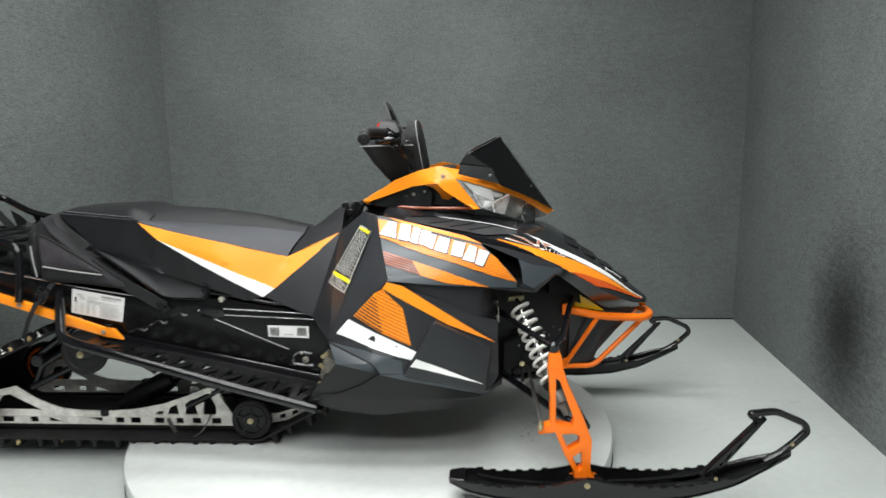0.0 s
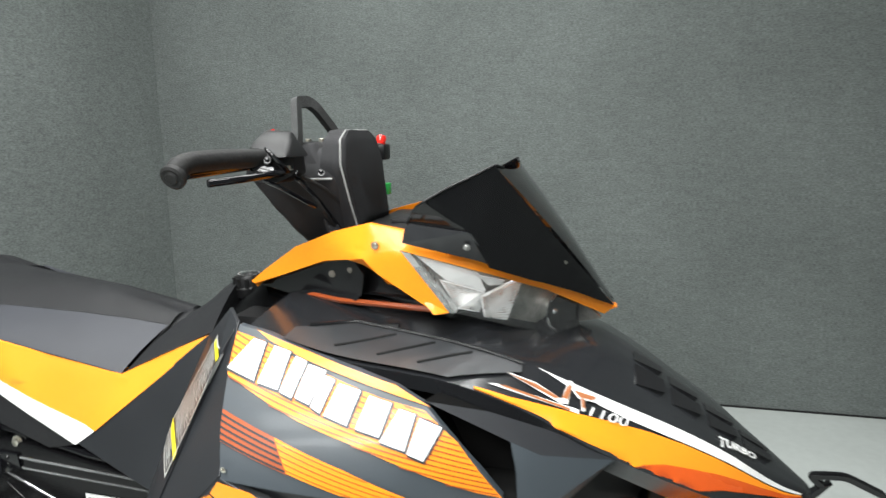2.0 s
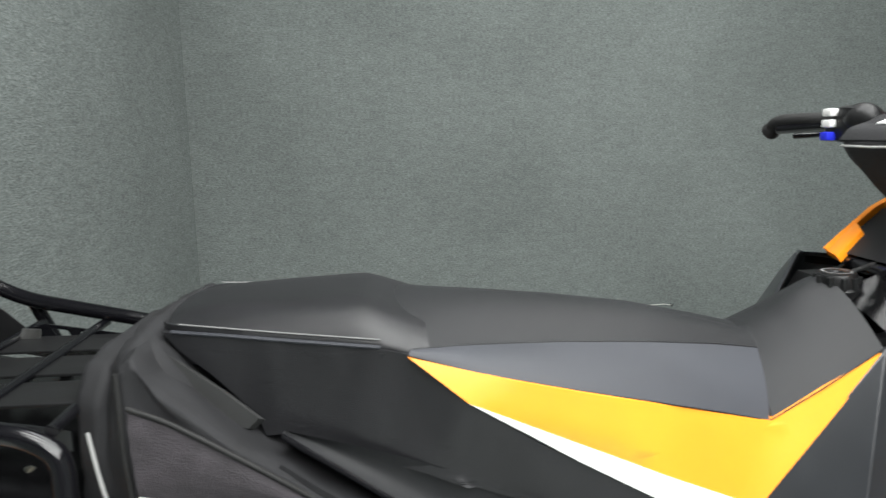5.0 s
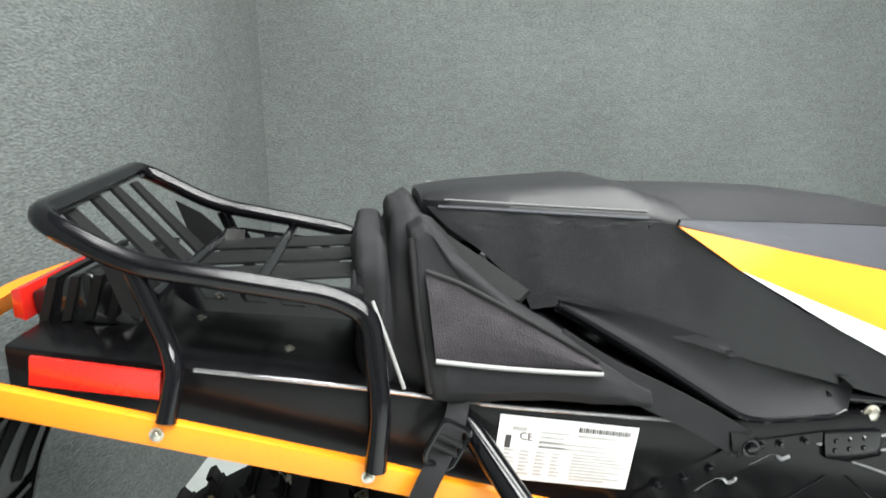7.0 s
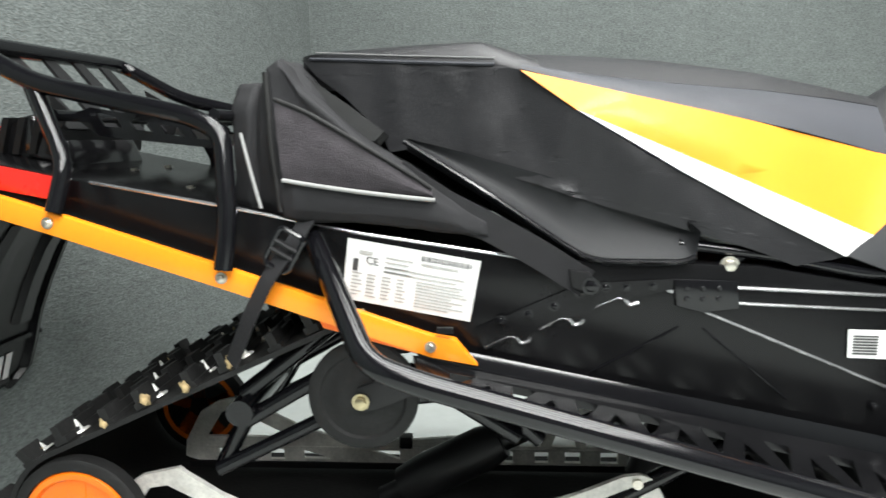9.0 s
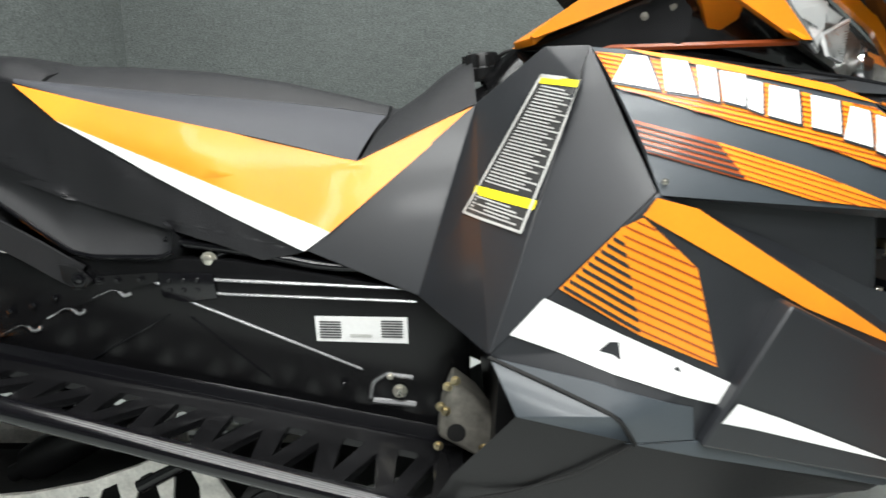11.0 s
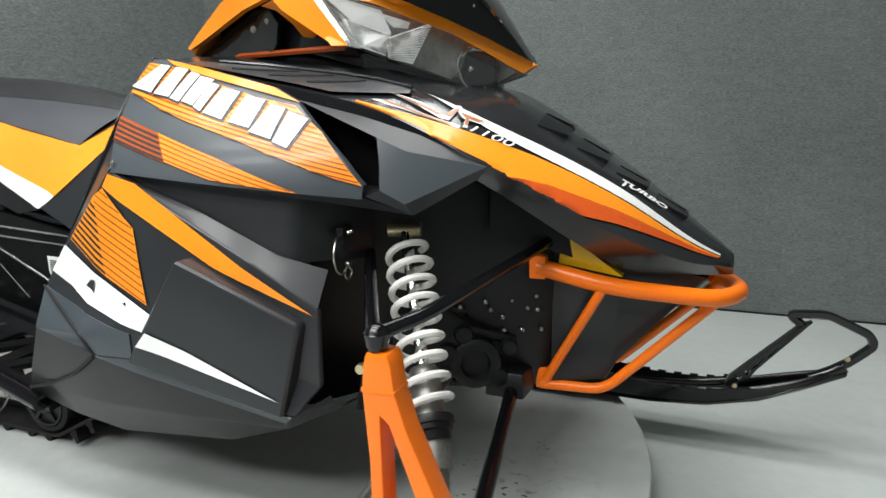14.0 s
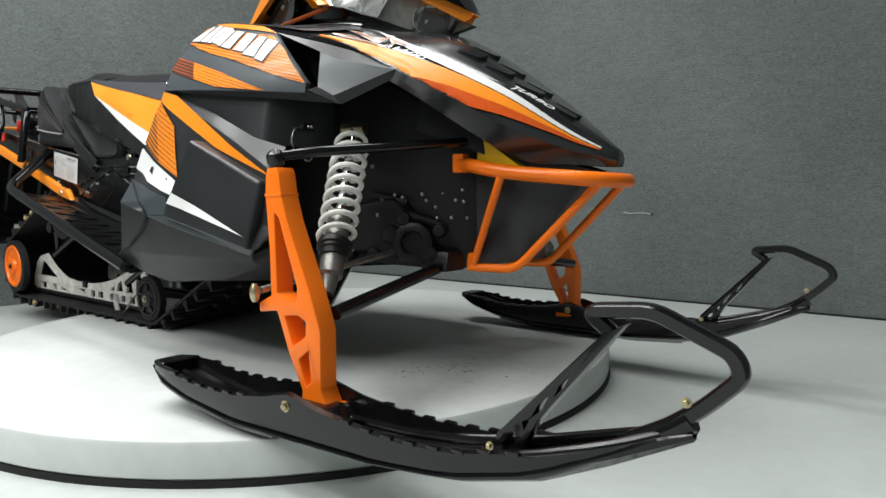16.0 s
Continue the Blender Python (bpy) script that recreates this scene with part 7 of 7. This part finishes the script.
for side in (1, -1):
    F = lambda *q: [flip(p, side) for p in q]
    grid = []
    for a, b in (((-.872, -.012, .997), (-.862, -.112, .966)), ((-.838, -.018, 1.03), (-.832, -.11, .982)), ((-.80, -.026, 1.054), (-.80, -.108, .994)), ((-.742, -.04, 1.05), (-.742, -.11, 1.0)), ((-.68, -.06, 1.04), (-.68, -.12, .995))):
        grid.append(F(*[(a[0] + (b[0] - a[0]) * j / 5, a[1] + (b[1] - a[1]) * j / 5, a[2] + (b[2] - a[2]) * j / 5 + .006 * math.sin(math.pi * j / 5)) for j in range(6)]))
    bm = loft(grid, closed=False)
    bmesh.ops.solidify(bm, geom=bm.faces[:], thickness=.006)
    part("console_plate", bm, M_tank, sled, "smooth gloss black console plate", 60)
part("steering_post", tube([(-.67, .03, 1.06), (-.69, .03, 1.28)], .019), M_tube, sled)
part("handlebar", tube([(-.745, -.37, 1.30), (-.695, -.2, 1.31), (-.68, -.08, 1.29), (-.68, .12, 1.29), (-.695, .24, 1.31), (-.745, .41, 1.30)], .011, .04), M_tube, sled, "black handlebar")
for side in (1, -1):
    f = lambda *ps: [flip(p, side) for p in ps]
    part("grip", tube(f((-.692, -.215, 1.318), (-.72, -.32, 1.32), (-.735, -.375, 1.318), (-.738, -.40, 1.311), (-.738, -.408, 1.298)), .0175, .03, 16), M_rubber, sled, "black rubber grip with hooked end")
    part("grip_cap", lathe([(-.012, .016), (-.004, .021), (.004, .021), (.007, .017), (.005, .012), (.008, .009)], flip((-.738, -.412, 1.297), side), (0, -side, -.5), 20), M_rubber, sled)
    y = flip((0, -.17, 0), side)[1]
    part("switch_block", bevelled(loft([[(-.735, y - .04, 1.275), (-.735, y + .04, 1.275), (-.735, y + .03, 1.32), (-.735, y - .03, 1.32)], [(-.665, y - .045, 1.27), (-.665, y + .045, 1.27), (-.665, y + .035, 1.345), (-.665, y - .035, 1.345)], [(-.64, y - .03, 1.285), (-.64, y + .03, 1.285), (-.64, y + .025, 1.33), (-.64, y - .025, 1.33)]]), .008), M_black, sled, "black switch block")
    part("lever", tube(f((-.66, -.19, 1.288), (-.64, -.25, 1.292), (-.665, -.33, 1.288), (-.70, -.378, 1.284)), .0068, .03), M_tube, sled)
for z in (1.311, 1.334):
    part("switch_button", bevelled(box((-.765, .207, z - .008), (-.745, .235, z + .008)), .004), M_label, sled, "white switch button")
part("switch_wing", bevelled(box((-.752, .16, 1.272), (-.68, .235, 1.347)), .02), M_black, sled)
part("lever_pivot", bolt((-.65, -.2, 1.295), (0, 0, 1), .007, .008), M_steel, sled)
part("strap_loop", strap_mesh([(-.684, -.088, 1.325), (-.688, -.075, 1.36), (-.71, -.03, 1.412), (-.718, -.012, 1.427), (-.72, .048, 1.43), (-.71, .066, 1.418), (-.69, .115, 1.366), (-.68, .128, 1.335)], .024, .014, .014, up=(1, 0, 0)), M_strap, sled, "dull black grab strap")
part("kill_button", lathe([(0, .011), (.014, .012), (.02, .008)], (-.601, .185, 1.335), (.2, .1, 1), 16), M_red, sled, "red kill button")
part("kill_block", bevelled(box((-.65, .165, 1.295), (-.585, .215, 1.334)), .008), M_black, sled)
part("brake_master", bevelled(loft([[(-.722, -.226, 1.322), (-.722, -.156, 1.322), (-.63, -.14, 1.318), (-.635, -.232, 1.318)], [(-.716, -.205, 1.348), (-.714, -.158, 1.372), (-.66, -.15, 1.368), (-.645, -.2, 1.342)]]), .008, 30, 2), M_black, sled, "black brake reservoir")
part("kill_cord", strap_mesh([(-.73, -.149, 1.344), (-.718, -.149, 1.354), (-.706, -.148, 1.363), (-.70, -.147, 1.367)], .009, .008, .006, up=(0, 1, 0)), M_red, sled, "red kill switch tag")
part("dimmer_button", bevelled(box((-.768, .208, 1.276), (-.745, .232, 1.294)), .004), M_blue, sled, "blue button")
for x, y, z in ((-.70, .0, 1.345), (-.63, .06, 1.348), (-.72, -.05, 1.34), (-.66, -.02, 1.346)):
    part("clamp_bolt", bolt((x, y, z - .005), (0, 0, 1), .007, .01), M_steel, sled)
part("bar_clamp", bevelled(box((-.735, -.05, 1.315), (-.64, .09, 1.344)), .01), M_black, sled)
for a, b, c in (((-.66, -.16, 1.29), (-.6, -.1, 1.24), (-.58, -.02, 1.14)), ((-.66, .2, 1.29), (-.59, .16, 1.24), (-.57, .07, 1.15)), ((-.67, -.14, 1.30), (-.62, -.13, 1.22), (-.6, -.05, 1.13))):
    part("cable", tube([a, b, c], .004, .05, 8), M_rubber, sled)
for pts in (((-.70, -.185, 1.315), (-.66, -.165, 1.285), (-.63, -.13, 1.24), (-.60, -.06, 1.15)), ((-.71, -.215, 1.31), (-.69, -.235, 1.282), (-.655, -.215, 1.262), (-.62, -.15, 1.22)),
            ((-.695, -.2, 1.338), (-.665, -.235, 1.328), (-.645, -.215, 1.298), (-.65, -.16, 1.275)), ((-.70, .2, 1.315), (-.66, .2, 1.28), (-.63, .16, 1.23), (-.60, .1, 1.15))):
    part("control_hose", tube(pts, .0042, .03, 8), M_tube, sled)
for x, y, z in ((-.672, -.232, 1.315), (-.69, -.205, 1.30), (-.645, -.185, 1.29), (-.62, -.118, 1.285)):
    part("perch_bolt", bolt((x, y, z), (.2, -1, .3), .0045, .006), M_tube, sled)
part("perch_clamp", lathe([(-.014, .017), (-.012, .02), (.012, .02), (.014, .017)], (-.699, -.225, 1.317), (-.25, -1, 0), 18), M_gloss, sled)
part("throttle_perch", bevelled(loft([[(-.70, -.25, 1.295), (-.70, -.2, 1.29), (-.655, -.195, 1.282), (-.65, -.24, 1.285)], [(-.705, -.245, 1.31), (-.705, -.205, 1.312), (-.665, -.2, 1.305), (-.66, -.235, 1.303)]]), .005), M_gloss, sled)
hb = thing("handlebar_bag", (-.68, YC, 1.11), "black nylon handlebar bag with grey piping", "bag")
rows = []
for z, x0, x1, w in ((1.105, -.68, -.62, .05), (1.15, -.72, -.58, .085), (1.20, -.765, -.58, .105), (1.25, -.80, -.58, .12), (1.27, -.812, -.58, .125), (1.29, -.803, -.58, .12), (1.322, -.765, -.59, .1), (1.33, -.74, -.62, .07)):
    m = mid(-.7)
    rows.append([(x0, m - w * .6, z), (x0 + .03, m - w * .92, z), (x0 + .08, m - w, z), (x1 - .02, m - w, z), (x1, m - w * .8, z), (x1, m + w * .8, z), (x1 - .02, m + w, z), (x0 + .08, m + w, z), (x0 + .03, m + w * .92, z), (x0, m + w * .6, z)])
part("bag_body", wrinkled(softened(loft(rows), 2, .4), .006, 16, 3, (1, 1, .45)), M_fabric, hb, "", 60)
face = [(-.07, 1.168), (-.085, 1.22), (-.1, 1.30), (-.08, 1.348), (-.045, 1.366), (.07, 1.366), (.11, 1.348), (.125, 1.30), (.115, 1.22), (.1, 1.168)]
bm = loft([[(-.63, y, z) for y, z in face], [(-.577 - .15 * (z - 1.168), .027 + (y - .027) * 1.05, z) for y, z in face], [(-.558 - .15 * (z - 1.168), y, z) for y, z in face], [(-.549 - .15 * (z - 1.168), .027 + (y - .027) * .72, 1.27 + (z - 1.27) * .8) for y, z in face]])
part("bag_front_pocket", wrinkled(softened(bm, 2, .1), .004, 18, 7, (1, 1, .5)), M_fabric, hb, "", 60)
part("piping", tube([(-.564 - .15 * (z - 1.168), .027 + (y - .027) * 1.05, z) for y, z in face + face[:1]], .0019, 0, 6), M_piping, hb, "grey piping")
m = mid(-.7)
part("piping", tube([(-.6, m - .133, 1.272), (-.73, m - .135, 1.270), (-.775, m - .125, 1.269), (-.812, m - .085, 1.268), (-.82, m, 1.267), (-.812, m + .085, 1.268), (-.775, m + .125, 1.269)], .0026, 0, 6), M_piping, hb)
part("bag_strap", strap_mesh([(-.62, m - .11, 1.19), (-.60, m - .12, 1.15), (-.585, m - .1, 1.12)], .03, .004), M_fabric, hb)
part("bag_lid", bevelled(loft([[(-.816, m - .1, 1.275), (-.816, m + .1, 1.275), (-.62, m + .12, 1.29), (-.62, m - .12, 1.29)], [(-.80, m - .09, 1.303), (-.80, m + .09, 1.303), (-.66, m + .1, 1.345), (-.66, m - .1, 1.345)]]), .012, 20, 3), M_fabric, hb)
for k in range(3):
    q = [(-.79, m - .035 + .022 * k), (-.79, m - .016 + .022 * k), (-.745, m - .008 + .022 * k), (-.745, m - .027 + .022 * k)]
    part("bag_badge", loft([[(x, y, 1.303 + (x + .80) * .3 + d) for x, y in q] for d in (.0015, .0045)]), M_label, hb, "pale stitched badge")
bm = bmesh.new()
bmesh.ops.create_uvsphere(bm, u_segments=20, v_segments=12, radius=1)
for v in bm.verts:
    v.co = Vector((-.722, .172, 1.318)) + Vector((v.co.x * .032, v.co.y * .045, v.co.z * .034))
part("switch_housing", bm, M_black, sled, "rounded black switch housing")
part("green_tag", box((-.575, .122, 1.218), (-.565, .148, 1.244), .001), M_green, hb, "small green tag")
